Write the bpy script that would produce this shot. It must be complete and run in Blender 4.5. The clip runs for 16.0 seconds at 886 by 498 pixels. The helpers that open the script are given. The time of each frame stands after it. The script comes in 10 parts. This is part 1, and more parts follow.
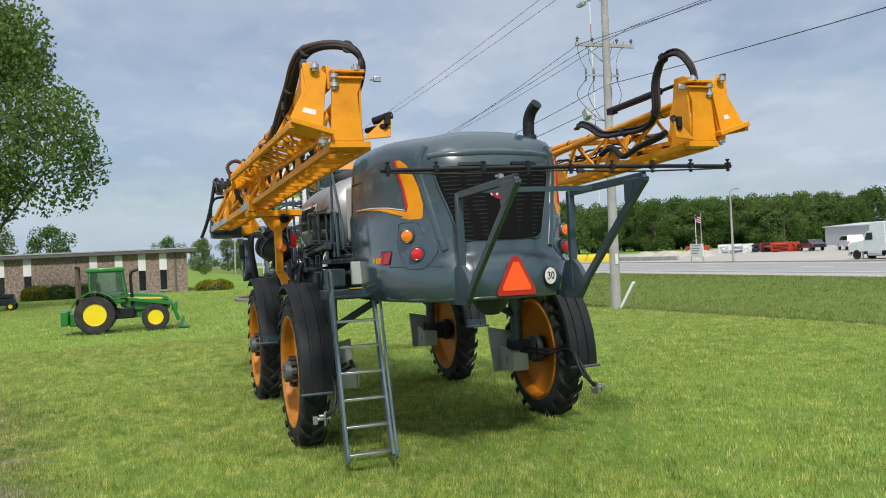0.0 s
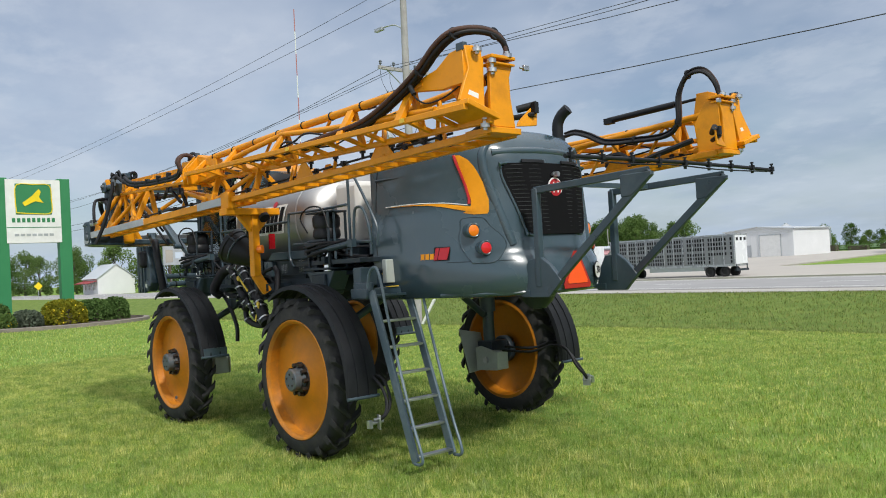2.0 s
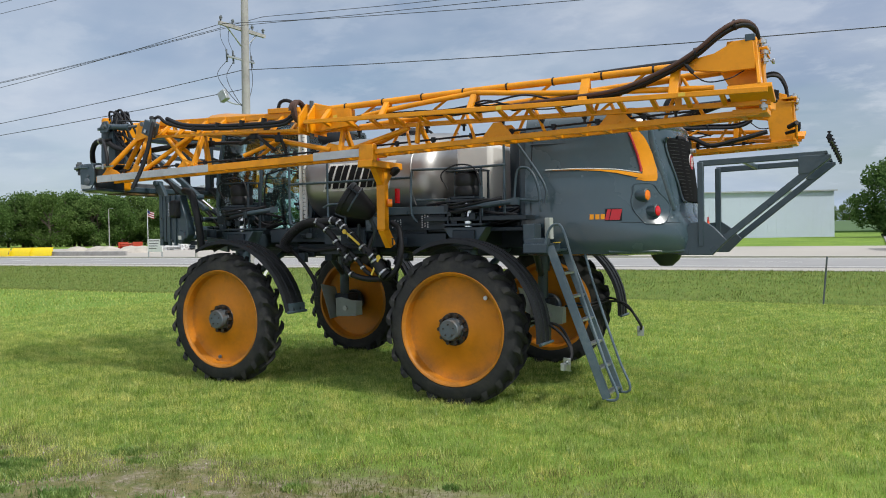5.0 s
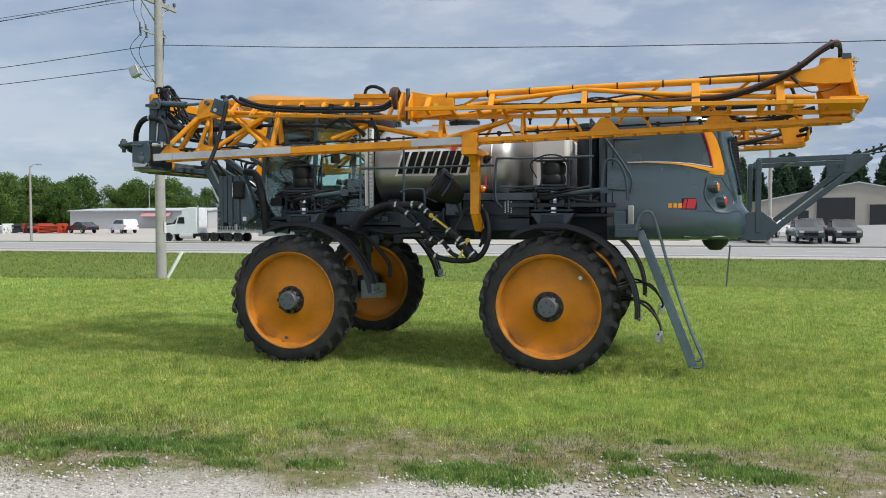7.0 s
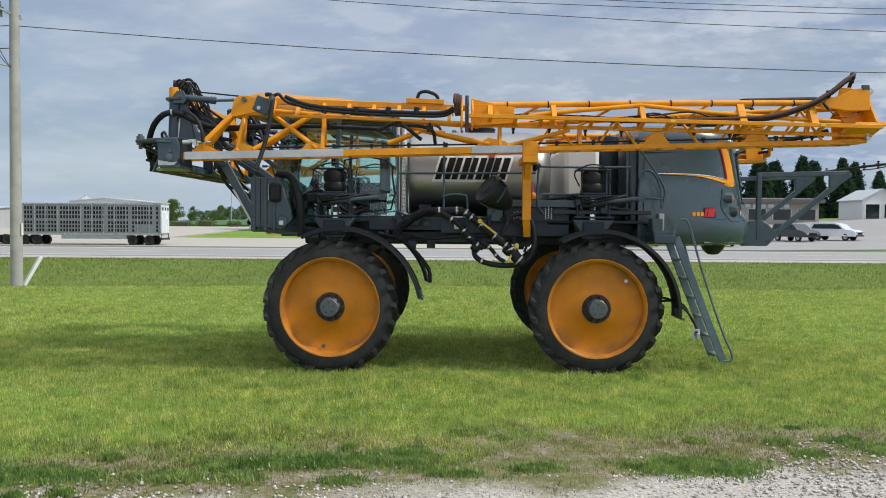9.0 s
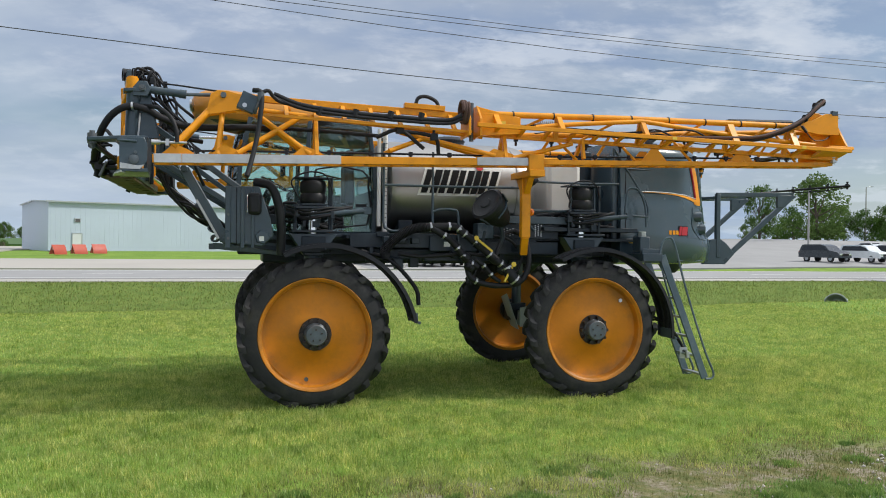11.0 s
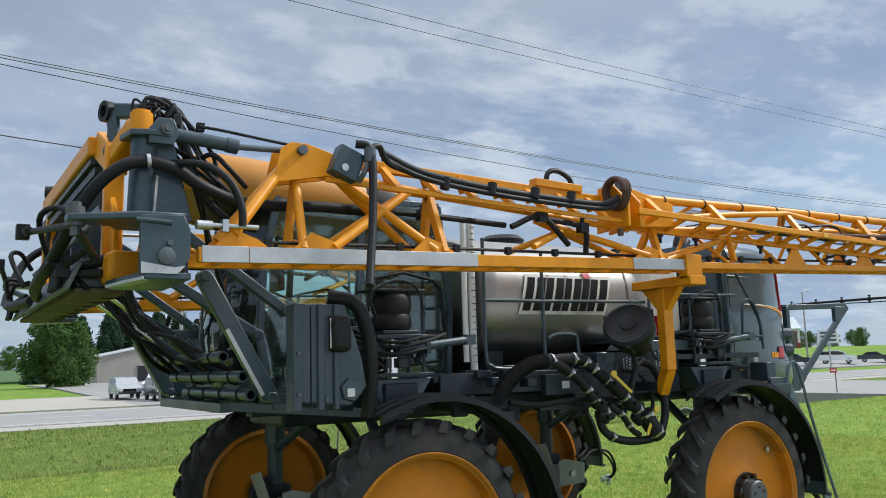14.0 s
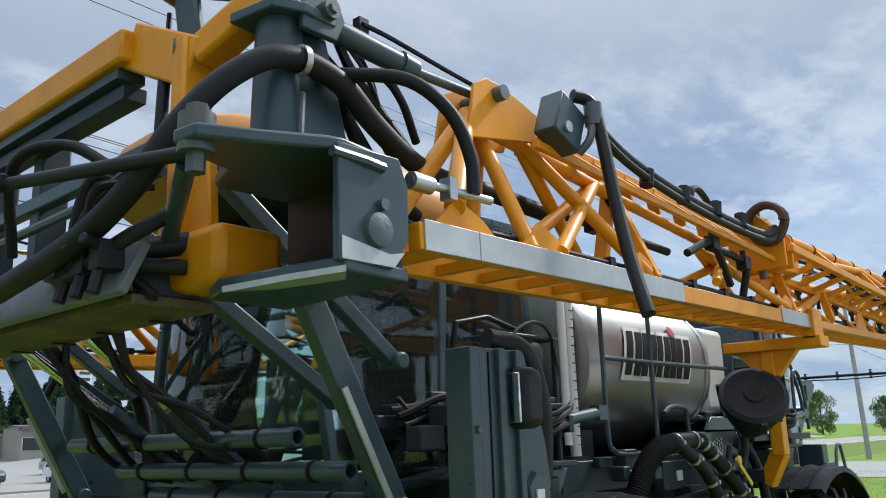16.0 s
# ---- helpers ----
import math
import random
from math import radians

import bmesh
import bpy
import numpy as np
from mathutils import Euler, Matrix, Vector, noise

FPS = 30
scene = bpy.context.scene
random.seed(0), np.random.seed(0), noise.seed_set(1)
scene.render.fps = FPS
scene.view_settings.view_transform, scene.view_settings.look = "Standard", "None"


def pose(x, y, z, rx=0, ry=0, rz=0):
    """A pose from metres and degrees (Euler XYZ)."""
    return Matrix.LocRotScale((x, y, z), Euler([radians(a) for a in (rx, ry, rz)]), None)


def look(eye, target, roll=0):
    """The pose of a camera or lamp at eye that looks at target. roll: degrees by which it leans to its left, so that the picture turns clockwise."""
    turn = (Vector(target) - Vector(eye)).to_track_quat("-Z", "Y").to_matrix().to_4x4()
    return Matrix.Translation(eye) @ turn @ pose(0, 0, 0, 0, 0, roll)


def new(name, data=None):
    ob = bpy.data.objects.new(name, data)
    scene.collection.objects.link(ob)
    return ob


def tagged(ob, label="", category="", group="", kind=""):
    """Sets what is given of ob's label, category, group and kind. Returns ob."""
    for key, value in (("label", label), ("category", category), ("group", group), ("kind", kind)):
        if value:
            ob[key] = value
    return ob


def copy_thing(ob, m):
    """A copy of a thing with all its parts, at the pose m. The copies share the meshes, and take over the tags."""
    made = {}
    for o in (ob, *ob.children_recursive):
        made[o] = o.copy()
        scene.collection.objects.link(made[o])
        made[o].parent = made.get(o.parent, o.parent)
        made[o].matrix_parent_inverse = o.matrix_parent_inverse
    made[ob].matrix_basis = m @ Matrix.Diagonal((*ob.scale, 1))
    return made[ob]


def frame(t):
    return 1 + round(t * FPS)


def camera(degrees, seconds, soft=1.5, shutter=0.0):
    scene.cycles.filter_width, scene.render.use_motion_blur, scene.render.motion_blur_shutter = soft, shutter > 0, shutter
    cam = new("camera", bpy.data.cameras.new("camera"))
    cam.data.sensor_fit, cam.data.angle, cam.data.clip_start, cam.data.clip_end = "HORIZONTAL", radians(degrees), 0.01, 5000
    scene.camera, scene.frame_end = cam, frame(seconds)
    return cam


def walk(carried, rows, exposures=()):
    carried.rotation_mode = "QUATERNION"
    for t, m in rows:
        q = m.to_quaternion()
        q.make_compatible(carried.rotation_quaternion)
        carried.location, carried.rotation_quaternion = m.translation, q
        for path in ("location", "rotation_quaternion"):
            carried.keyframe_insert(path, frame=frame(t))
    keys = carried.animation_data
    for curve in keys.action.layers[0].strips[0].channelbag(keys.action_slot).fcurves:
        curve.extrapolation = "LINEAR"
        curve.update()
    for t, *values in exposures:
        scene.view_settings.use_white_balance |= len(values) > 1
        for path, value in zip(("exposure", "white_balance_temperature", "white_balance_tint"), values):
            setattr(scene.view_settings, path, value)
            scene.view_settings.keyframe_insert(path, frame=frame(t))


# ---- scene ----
cam = camera(57.1, 16.0, 1.0)
PATH = [
    (0, (12.867, -3.576, 2.437), (10.982, -2.906, 2.446), -2.8),
    (0.5, (12.494, -4.493, 2.451), (10.721, -3.568, 2.467), -3.4),
    (1, (12.054, -5.378, 2.46), (10.373, -4.293, 2.461), -3.8),
    (1.5, (11.477, -6.252, 2.366), (9.872, -5.058, 2.395), -3.4),
    (2, (10.874, -7.035, 2.273), (9.353, -5.737, 2.313), -3.1),
    (2.5, (10.161, -7.8, 2.284), (8.749, -6.385, 2.314), -2.7),
    (3, (9.527, -8.55, 2.263), (8.224, -7.033, 2.281), -2.0),
    (3.5, (8.869, -9.312, 2.277), (7.668, -7.713, 2.278), -1.6),
    (4, (8.21, -10.107, 2.249), (7.105, -8.44, 2.239), -1.2),
    (4.2, (7.906, -10.349, 2.224), (6.838, -8.659, 2.209), -1.2),
    (6.3, (4.793, -12.567, 2.207), (4.107, -10.69, 2.132), -0.4),
    (6.5, (4.434, -12.781, 2.244), (3.795, -10.888, 2.167), -0.4),
    (7, (3.588, -13.211, 2.2), (3.054, -11.286, 2.125), -0.1),
    (7.5, (2.623, -13.48, 2.23), (2.204, -11.526, 2.15), 0.2),
    (8, (1.68, -13.711, 2.25), (1.375, -11.736, 2.17), 0.3),
    (8.5, (0.751, -13.835, 2.233), (0.577, -11.844, 2.159), 0.3),
    (9, (-0.227, -13.883, 2.231), (-0.24, -11.884, 2.164), 0.4),
    (9.2, (-0.557, -13.849, 2.266), (-0.503, -11.851, 2.202), 0.4),
    (11.3, (-3.411, -12.183, 2.149), (-2.847, -10.264, 2.142), 0.4),
    (11.5, (-3.644, -11.9, 2.159), (-3.041, -9.993, 2.153), 0.2),
    (12, (-4.194, -11.092, 2.154), (-3.488, -9.221, 2.193), -0.2),
    (12.5, (-4.626, -10.254, 2.27), (-3.82, -8.425, 2.353), -0.6),
    (13, (-4.962, -9.335, 2.302), (-4.061, -7.556, 2.459), -1.0),
    (13.5, (-5.235, -8.459, 2.334), (-4.25, -6.733, 2.559), -1.5),
    (14, (-5.408, -7.594, 2.399), (-4.337, -5.928, 2.676), -1.7),
    (14.5, (-5.507, -6.799, 2.391), (-4.36, -5.193, 2.714), -1.8),
    (15, (-5.553, -5.958, 2.415), (-4.306, -4.44, 2.787), -2.2),
    (15.5, (-5.753, -5.062, 2.485), (-4.38, -3.663, 2.88), -1.8),
    (16, (-5.88, -4.221, 2.464), (-4.402, -2.953, 2.92), -1.9),
]
walk(cam, [(t, look(eye, target, roll)) for t, eye, target, roll in PATH],
     [(0.0, 0.0, 6450, 9), (9.0, 0.0, 6450, 9), (12.0, 0.05, 6400, 8), (14.0, 0.05, 6250, 7), (16.0, 0.14, 6100, 6)])

# ---- world, sun, exposure ----
SUN = Vector((0.70, -0.16, 0.70)).normalized()


def nodes_of(tree):
    tree.nodes.clear()
    return tree.nodes, tree.links


def make_world():
    w = bpy.data.worlds.new("overcast_sky")
    scene.world = w
    w.use_nodes = True
    n, l = nodes_of(w.node_tree)
    out, bg = n.new("ShaderNodeOutputWorld"), n.new("ShaderNodeBackground")
    sky = n.new("ShaderNodeTexSky")
    sky.sky_type, sky.sun_disc = "NISHITA", False
    sky.sun_elevation = math.asin(SUN.z)
    sky.sun_rotation = math.atan2(SUN.x, SUN.y)
    sky.air_density, sky.dust_density, sky.ozone_density = 1.0, 1.2, 2.0
    bg.inputs["Strength"].default_value = 0.095
    co = n.new("ShaderNodeTexCoord")
    sep = n.new("ShaderNodeSeparateXYZ")
    l.new(co.outputs["Generated"], sep.inputs[0])

    def m(op, a, b=None, c=None):
        k = n.new("ShaderNodeMath")
        k.operation = op
        for i, v in enumerate((a, b, c)):
            if v is None:
                continue
            if isinstance(v, (int, float)):
                k.inputs[i].default_value = v
            else:
                l.new(v, k.inputs[i])
        return k.outputs[0]
    up = m("MAXIMUM", sep.outputs[2], 0.0)
    den = m("ADD", up, 0.20)
    u, v = m("DIVIDE", sep.outputs[0], den), m("DIVIDE", sep.outputs[1], den)
    comb = n.new("ShaderNodeCombineXYZ")
    l.new(u, comb.inputs[0]), l.new(v, comb.inputs[1])

    def clouds(scale, detail, rough, lo, hi, seed, squash=1.0):
        mp = n.new("ShaderNodeMapping")
        mp.inputs["Location"].default_value = (seed, seed * 0.7, 0)
        mp.inputs["Scale"].default_value = (1, squash, 1)
        mp.inputs["Rotation"].default_value = (0, 0, 0.5)
        l.new(comb.outputs[0], mp.inputs[0])
        t = n.new("ShaderNodeTexNoise")
        t.inputs["Scale"].default_value, t.inputs["Detail"].default_value = scale, detail
        t.inputs["Roughness"].default_value = rough
        l.new(mp.outputs[0], t.inputs["Vector"])
        r = n.new("ShaderNodeMapRange")
        r.interpolation_type = "SMOOTHSTEP"
        r.inputs[1].default_value, r.inputs[2].default_value = lo, hi
        l.new(t.outputs["Fac"], r.inputs[0])
        return r.outputs[0]

    def mix(fac, a, b):
        k = n.new("ShaderNodeMix")
        k.data_type = "RGBA"
        for sock, val in ((k.inputs[0], fac), (k.inputs[6], a), (k.inputs[7], b)):
            if isinstance(val, (int, float)):
                sock.default_value = val
            elif isinstance(val, tuple):
                sock.default_value = (*val, 1)
            else:
                l.new(val, sock)
        return k.outputs[2]
    # thin grey deck, blue-grey banks, brighter torn edges
    deck = clouds(0.55, 5, 0.55, 0.30, 0.62, 3.1)
    bank = clouds(1.15, 6, 0.58, 0.44, 0.62, 11.0, 1.2)
    torn = clouds(1.9, 9, 0.66, 0.47, 0.70, 23.0, 1.6)
    side = n.new("ShaderNodeMapRange")
    side.interpolation_type = "SMOOTHSTEP"
    side.inputs[1].default_value, side.inputs[2].default_value, side.inputs[3].default_value = -1.6, 0.6, 0.25
    l.new(u, side.inputs[0])
    torn = m("MULTIPLY", torn, side.outputs[0])
    lean = n.new("ShaderNodeMapRange")
    lean.interpolation_type = "SMOOTHSTEP"
    lean.inputs[1].default_value, lean.inputs[2].default_value, lean.inputs[3].default_value = -0.9, 0.95, 0.36
    l.new(u, lean.inputs[0])
    puff = clouds(3.0, 10, 0.60, 0.50, 0.64, 41.0, 1.15)
    col = mix(m("MULTIPLY", deck, 0.80), sky.outputs[0], mix(lean.outputs[0], (7.2, 7.8, 8.9), (4.4, 5.0, 6.2)))
    col = mix(m("MULTIPLY", m("MULTIPLY", bank, lean.outputs[0]), 0.85), col, (2.9, 3.8, 5.6))
    col = mix(m("MULTIPLY", m("MULTIPLY", puff, lean.outputs[0]), 0.45), col, (8.1, 8.5, 9.2))
    high = m("MINIMUM", m("MULTIPLY", up, 3.2), 1.0)
    col = mix(m("MULTIPLY", m("MULTIPLY", torn, high), 0.62), col, (7.6, 7.9, 8.5))
    hz = m("SUBTRACT", 1.0, m("MINIMUM", m("MULTIPLY", up, 9.0), 1.0))
    col = mix(m("MULTIPLY", m("POWER", hz, 1.4), 0.72), col, (4.9, 6.2, 7.9))
    # thin cloud glows brighter towards the zenith
    zen = n.new("ShaderNodeMapRange")
    zen.interpolation_type = "SMOOTHSTEP"
    zen.inputs[1].default_value, zen.inputs[2].default_value, zen.inputs[4].default_value = 0.42, 1.0, 0.85
    l.new(up, zen.inputs[0])
    veil = n.new("ShaderNodeMapRange")
    veil.interpolation_type = "SMOOTHSTEP"
    veil.inputs[1].default_value, veil.inputs[2].default_value, veil.inputs[4].default_value = 0.26, 0.52, 0.62
    l.new(up, veil.inputs[0])
    col = mix(m("MULTIPLY", veil.outputs[0], lean.outputs[0]), col, (5.2, 5.5, 6.1))
    col = mix(zen.outputs[0], col, (17.5, 18.0, 19.0))
    # the southern half, on the sun's side, is brighter
    south = n.new("ShaderNodeMapRange")
    south.interpolation_type = "SMOOTHSTEP"
    south.inputs[1].default_value, south.inputs[2].default_value, south.inputs[4].default_value = -0.9, -2.6, 0.75
    l.new(v, south.inputs[0])
    col = mix(south.outputs[0], col, (9.4, 10.6, 12.6))
    l.new(col, bg.inputs["Color"])
    l.new(bg.outputs[0], out.inputs[0])


make_world()
lamp = bpy.data.lights.new("sun", "SUN")
lamp.energy, lamp.angle, lamp.color = 3.1, radians(5.0), (1.0, 0.96, 0.90)
sun = new("sun", lamp)
sun.matrix_world = look(SUN * 60, (0, 0, 0))
scene.view_settings.exposure = 0.0


# ---- materials ----
def material(name, color, rough=0.6, metal=0.0, vary=0.12, scale=4.0, bump=0.0, bump_scale=60.0, dirt=None, dirt_amount=0.0,
             dirt_scale=1.5, coat=0.0, spec=0.5, island=0.0, obj=0.0):
    """Painted or raw surface: two scales of colour variation, uneven gloss, fine relief and patches of dirt."""
    mat = bpy.data.materials.new(name)
    mat.use_nodes = True
    n, l = nodes_of(mat.node_tree)
    out, p = n.new("ShaderNodeOutputMaterial"), n.new("ShaderNodeBsdfPrincipled")
    l.new(p.outputs[0], out.inputs[0])
    co = n.new("ShaderNodeTexCoord")

    def tex(s, d=4, r=0.6):
        t = n.new("ShaderNodeTexNoise")
        t.inputs["Scale"].default_value, t.inputs["Detail"].default_value, t.inputs["Roughness"].default_value = s, d, r
        l.new(co.outputs["Object"], t.inputs["Vector"])
        return t.outputs["Fac"]

    def rng(sock, a, b, lo=0.0, hi=1.0):
        k = n.new("ShaderNodeMapRange")
        k.inputs[1].default_value, k.inputs[2].default_value, k.inputs[3].default_value, k.inputs[4].default_value = a, b, lo, hi
        l.new(sock, k.inputs[0])
        return k.outputs[0]

    def mix(fac, a, b, blend="MIX"):
        k = n.new("ShaderNodeMix")
        k.data_type, k.blend_type = "RGBA", blend
        for sock, val in ((k.inputs[0], fac), (k.inputs[6], a), (k.inputs[7], b)):
            if isinstance(val, (int, float)):
                sock.default_value = val
            elif isinstance(val, tuple):
                sock.default_value = (*val, 1)
            else:
                l.new(val, sock)
        return k.outputs[2]
    lo, hi = tuple(c * (1 - vary) for c in color), tuple(min(1, c * (1 + vary)) for c in color)
    big, fine = tex(scale), tex(scale * 9, 5)
    col = mix(rng(big, 0.3, 0.7), lo, hi)
    col = mix(rng(fine, 0.35, 0.65, 0.0, 0.35), col, lo)
    if island or obj:
        src = n.new("ShaderNodeNewGeometry").outputs["Random Per Island"] if island else n.new("ShaderNodeObjectInfo").outputs["Random"]
        amt = island or obj
        col = mix(rng(src, 0, 1, 0.0, 1.0), mix(1.0, col, (1 - amt,) * 3, "MULTIPLY"), mix(1.0, col, (1 + amt,) * 3, "MULTIPLY"))
    if dirt:
        col = mix(rng(tex(dirt_scale, 8, 0.7), 0.48, 0.72, 0.0, dirt_amount), col, dirt)
    l.new(col, p.inputs["Base Color"])
    l.new(rng(big, 0.3, 0.7, max(0.03, rough - 0.07), min(1, rough + 0.09)), p.inputs["Roughness"])
    p.inputs["Metallic"].default_value, p.inputs["Coat Weight"].default_value = metal, coat
    p.inputs["Specular IOR Level"].default_value = spec
    p.inputs["Coat Roughness"].default_value = 0.12
    if bump:
        b = n.new("ShaderNodeBump")
        b.inputs["Strength"].default_value, b.inputs["Distance"].default_value = bump, 0.01
        l.new(tex(bump_scale, 4), b.inputs["Height"])
        l.new(b.outputs[0], p.inputs["Normal"])
    return mat


def glass(name, color, rough=0.02, dust_or_haze=0.0):
    """A tinted pane: part clear, part glossy."""
    mat = bpy.data.materials.new(name)
    mat.use_nodes = True
    n, l = nodes_of(mat.node_tree)
    out = n.new("ShaderNodeOutputMaterial")
    tr, gl, mx, fr = n.new("ShaderNodeBsdfTransparent"), n.new("ShaderNodeBsdfGlossy"), n.new("ShaderNodeMixShader"), n.new("ShaderNodeFresnel")
    tr.inputs[0].default_value, gl.inputs[0].default_value = (*color, 1), (0.9, 0.95, 0.95, 1)
    gl.inputs["Roughness"].default_value, fr.inputs[0].default_value = rough, 1.5
    # a thin diffuse film in the pane's own tint: painted haze that lifts dark glass
    df, film = n.new("ShaderNodeBsdfDiffuse"), n.new("ShaderNodeMixShader")
    df.inputs[0].default_value, film.inputs[0].default_value = (*[c * c * 0.5 for c in color], 1), dust_or_haze
    l.new(tr.outputs[0], film.inputs[1]), l.new(df.outputs[0], film.inputs[2])
    l.new(fr.outputs[0], mx.inputs[0]), l.new(film.outputs[0], mx.inputs[1]), l.new(gl.outputs[0], mx.inputs[2])
    l.new(mx.outputs[0], out.inputs[0])
    return mat


GREY = material("grey_hood_paint", (0.041, 0.069, 0.086), 0.24, 0.0, 0.07, 1.2, 0.0, dirt=(0.11, 0.115, 0.11), dirt_amount=0.2, dirt_scale=1.1, coat=0.5)
FRAME = material("grey_frame_paint", (0.037, 0.062, 0.080), 0.33, 0.0, 0.16, 3.0, 0.05, 90, dirt=(0.085, 0.092, 0.094), dirt_amount=0.4, dirt_scale=3.0)
DARK = material("dark_chassis_paint", (0.018, 0.029, 0.039), 0.42, 0.0, 0.25, 3.0, 0.08, 60, dirt=(0.05, 0.047, 0.042), dirt_amount=0.35, dirt_scale=3.5, spec=0.35)
AMBER = material("orange_yellow_boom_paint", (0.74, 0.285, 0.003), 0.40, 0.0, 0.09, 2.5, 0.03, 70, dirt=(0.33, 0.12, 0.008), dirt_amount=0.45, dirt_scale=3.4, spec=0.35)
RIM = material("orange_wheel_paint", (0.60, 0.205, 0.004), 0.5, 0.0, 0.10, 2.0, 0.03, 50, dirt=(0.26, 0.11, 0.016), dirt_amount=0.5, dirt_scale=1.6, spec=0.35)


def dust_ring(mat, dust_or_haze, hub_x, hub_z, r0, r1, amount):
    """Dust and rust that settle in a ring round each hub, broken up by noise."""
    n, l = mat.node_tree.nodes, mat.node_tree.links
    p = next(k for k in n if k.type == "BSDF_PRINCIPLED")
    old = p.inputs["Base Color"].links[0].from_socket

    def m(op, a, b=None):
        k = n.new("ShaderNodeMath")
        k.operation = op
        for i, v in enumerate((a, b)):
            if isinstance(v, (int, float)):
                k.inputs[i].default_value = v
            elif v is not None:
                l.new(v, k.inputs[i])
        return k.outputs[0]
    co, sep = n.new("ShaderNodeTexCoord"), n.new("ShaderNodeSeparateXYZ")
    l.new(co.outputs["Object"], sep.inputs[0])
    dx, dz = m("SUBTRACT", m("ABSOLUTE", sep.outputs[0]), hub_x), m("SUBTRACT", sep.outputs[2], hub_z)
    r = m("SQRT", m("ADD", m("MULTIPLY", dx, dx), m("MULTIPLY", dz, dz)))
    t = n.new("ShaderNodeTexNoise")
    t.inputs["Scale"].default_value, t.inputs["Detail"].default_value, t.inputs["Roughness"].default_value = 3.2, 7, 0.65
    l.new(co.outputs["Object"], t.inputs["Vector"])

    def band(sock, a, b, lo, hi):
        k = n.new("ShaderNodeMapRange")
        k.interpolation_type = "SMOOTHSTEP"
        k.inputs[1].default_value, k.inputs[2].default_value, k.inputs[3].default_value, k.inputs[4].default_value = a, b, lo, hi
        l.new(sock, k.inputs[0])
        return k.outputs[0]
    rr = m("ADD", r, m("MULTIPLY", m("SUBTRACT", t.outputs["Fac"], 0.5), 0.22))
    fac = m("MULTIPLY", band(rr, r0, r1, 0.0, amount), band(t.outputs["Fac"], 0.34, 0.62, 0.25, 1.0))
    near = m("MULTIPLY", band(rr, 0.27, 0.15, 0.0, 0.75), band(t.outputs["Fac"], 0.34, 0.60, 0.3, 1.0))
    for f, c in ((fac, dust_or_haze), (near, (0.05, 0.026, 0.010))):
        k = n.new("ShaderNodeMix")
        k.data_type = "RGBA"
        l.new(f, k.inputs[0]), l.new(old, k.inputs[6])
        k.inputs[7].default_value = (*c, 1)
        old = k.outputs[2]
    l.new(old, p.inputs["Base Color"])


dust_ring(RIM, (0.22, 0.105, 0.030), 1.97, 0.96, 0.56, 0.70, 0.55)
RUBBER = material("tyre_rubber", (0.034, 0.034, 0.035), 0.86, 0.0, 0.25, 5.0, 0.25, 90, dirt=(0.105, 0.094, 0.078), dirt_amount=0.5, dirt_scale=2.4, spec=0.25)
PLASTIC = material("black_plastic", (0.010, 0.011, 0.013), 0.48, 0.0, 0.2, 5.0, 0.1, 120, dirt=(0.030, 0.032, 0.034), dirt_amount=0.25, dirt_scale=3.0, spec=0.3)
HOSE = material("black_rubber_hose", (0.011, 0.011, 0.013), 0.55, 0.0, 0.2, 6.0, 0.12, 150, dirt=(0.04, 0.04, 0.04), dirt_amount=0.2, dirt_scale=6.0, spec=0.3)
SHEATH = material("braided_hose_sheath", (0.075, 0.038, 0.028), 0.8, 0.0, 0.3, 12.0, 0.3, 160)
STEEL = material("stainless_steel", (0.375, 0.366, 0.353), 0.44, 1.0, 0.05, 1.2, 0.02, 160)
ZINC = material("zinc_plated_steel", (0.52, 0.53, 0.54), 0.38, 1.0, 0.15, 12.0, 0.05, 120)
ALU = material("worn_silver_rail", (0.50, 0.51, 0.52), 0.45, 0.55, 0.16, 3.0, 0.08, 60, dirt=(0.30, 0.26, 0.2), dirt_amount=0.3, dirt_scale=5.0)
HUB = material("dirty_hub_metal", (0.095, 0.115, 0.13), 0.5, 0.25, 0.2, 8.0, 0.2, 60, dirt=(0.14, 0.09, 0.05), dirt_amount=0.6, dirt_scale=7.0)
SCUFFED = material("scuffed_grey_steel", (0.12, 0.135, 0.15), 0.6, 0.0, 0.2, 5.0, 0.1, 60, dirt=(0.30, 0.30, 0.29), dirt_amount=0.5, dirt_scale=4.0)
GREYPLATE = material("grey_green_motor_guard", (0.40, 0.43, 0.40), 0.5, 0.1, 0.1, 4.0, 0.05, 60, dirt=(0.16, 0.14, 0.11), dirt_amount=0.3)
LADDER = material("blue_grey_ladder_paint", (0.095, 0.137, 0.168), 0.42, 0.1, 0.12, 4.0, 0.05, 90, dirt=(0.3, 0.3, 0.28), dirt_amount=0.35, dirt_scale=4.0)
CREAM = material("white_plastic_tank", (0.62, 0.60, 0.56), 0.42, 0.0, 0.06, 2.0)
GREASE = material("black_grease", (0.022, 0.014, 0.009), 0.45, 0.0, 0.4, 14.0, 0.3, 70)
CABORANGE = material("dull_orange_paint", (0.52, 0.215, 0.022), 0.42, 0.0, 0.1, 1.6, 0.0, dirt=(0.30, 0.15, 0.05), dirt_amount=0.4, dirt_scale=2.0)
GREENGLASS = glass("green_tinted_glass", (0.86, 0.975, 0.945), 0.02, 0.038)
BLACKGLASS = material("dark_window", (0.012, 0.015, 0.018), 0.08, 0.0, 0.1, 0.6)
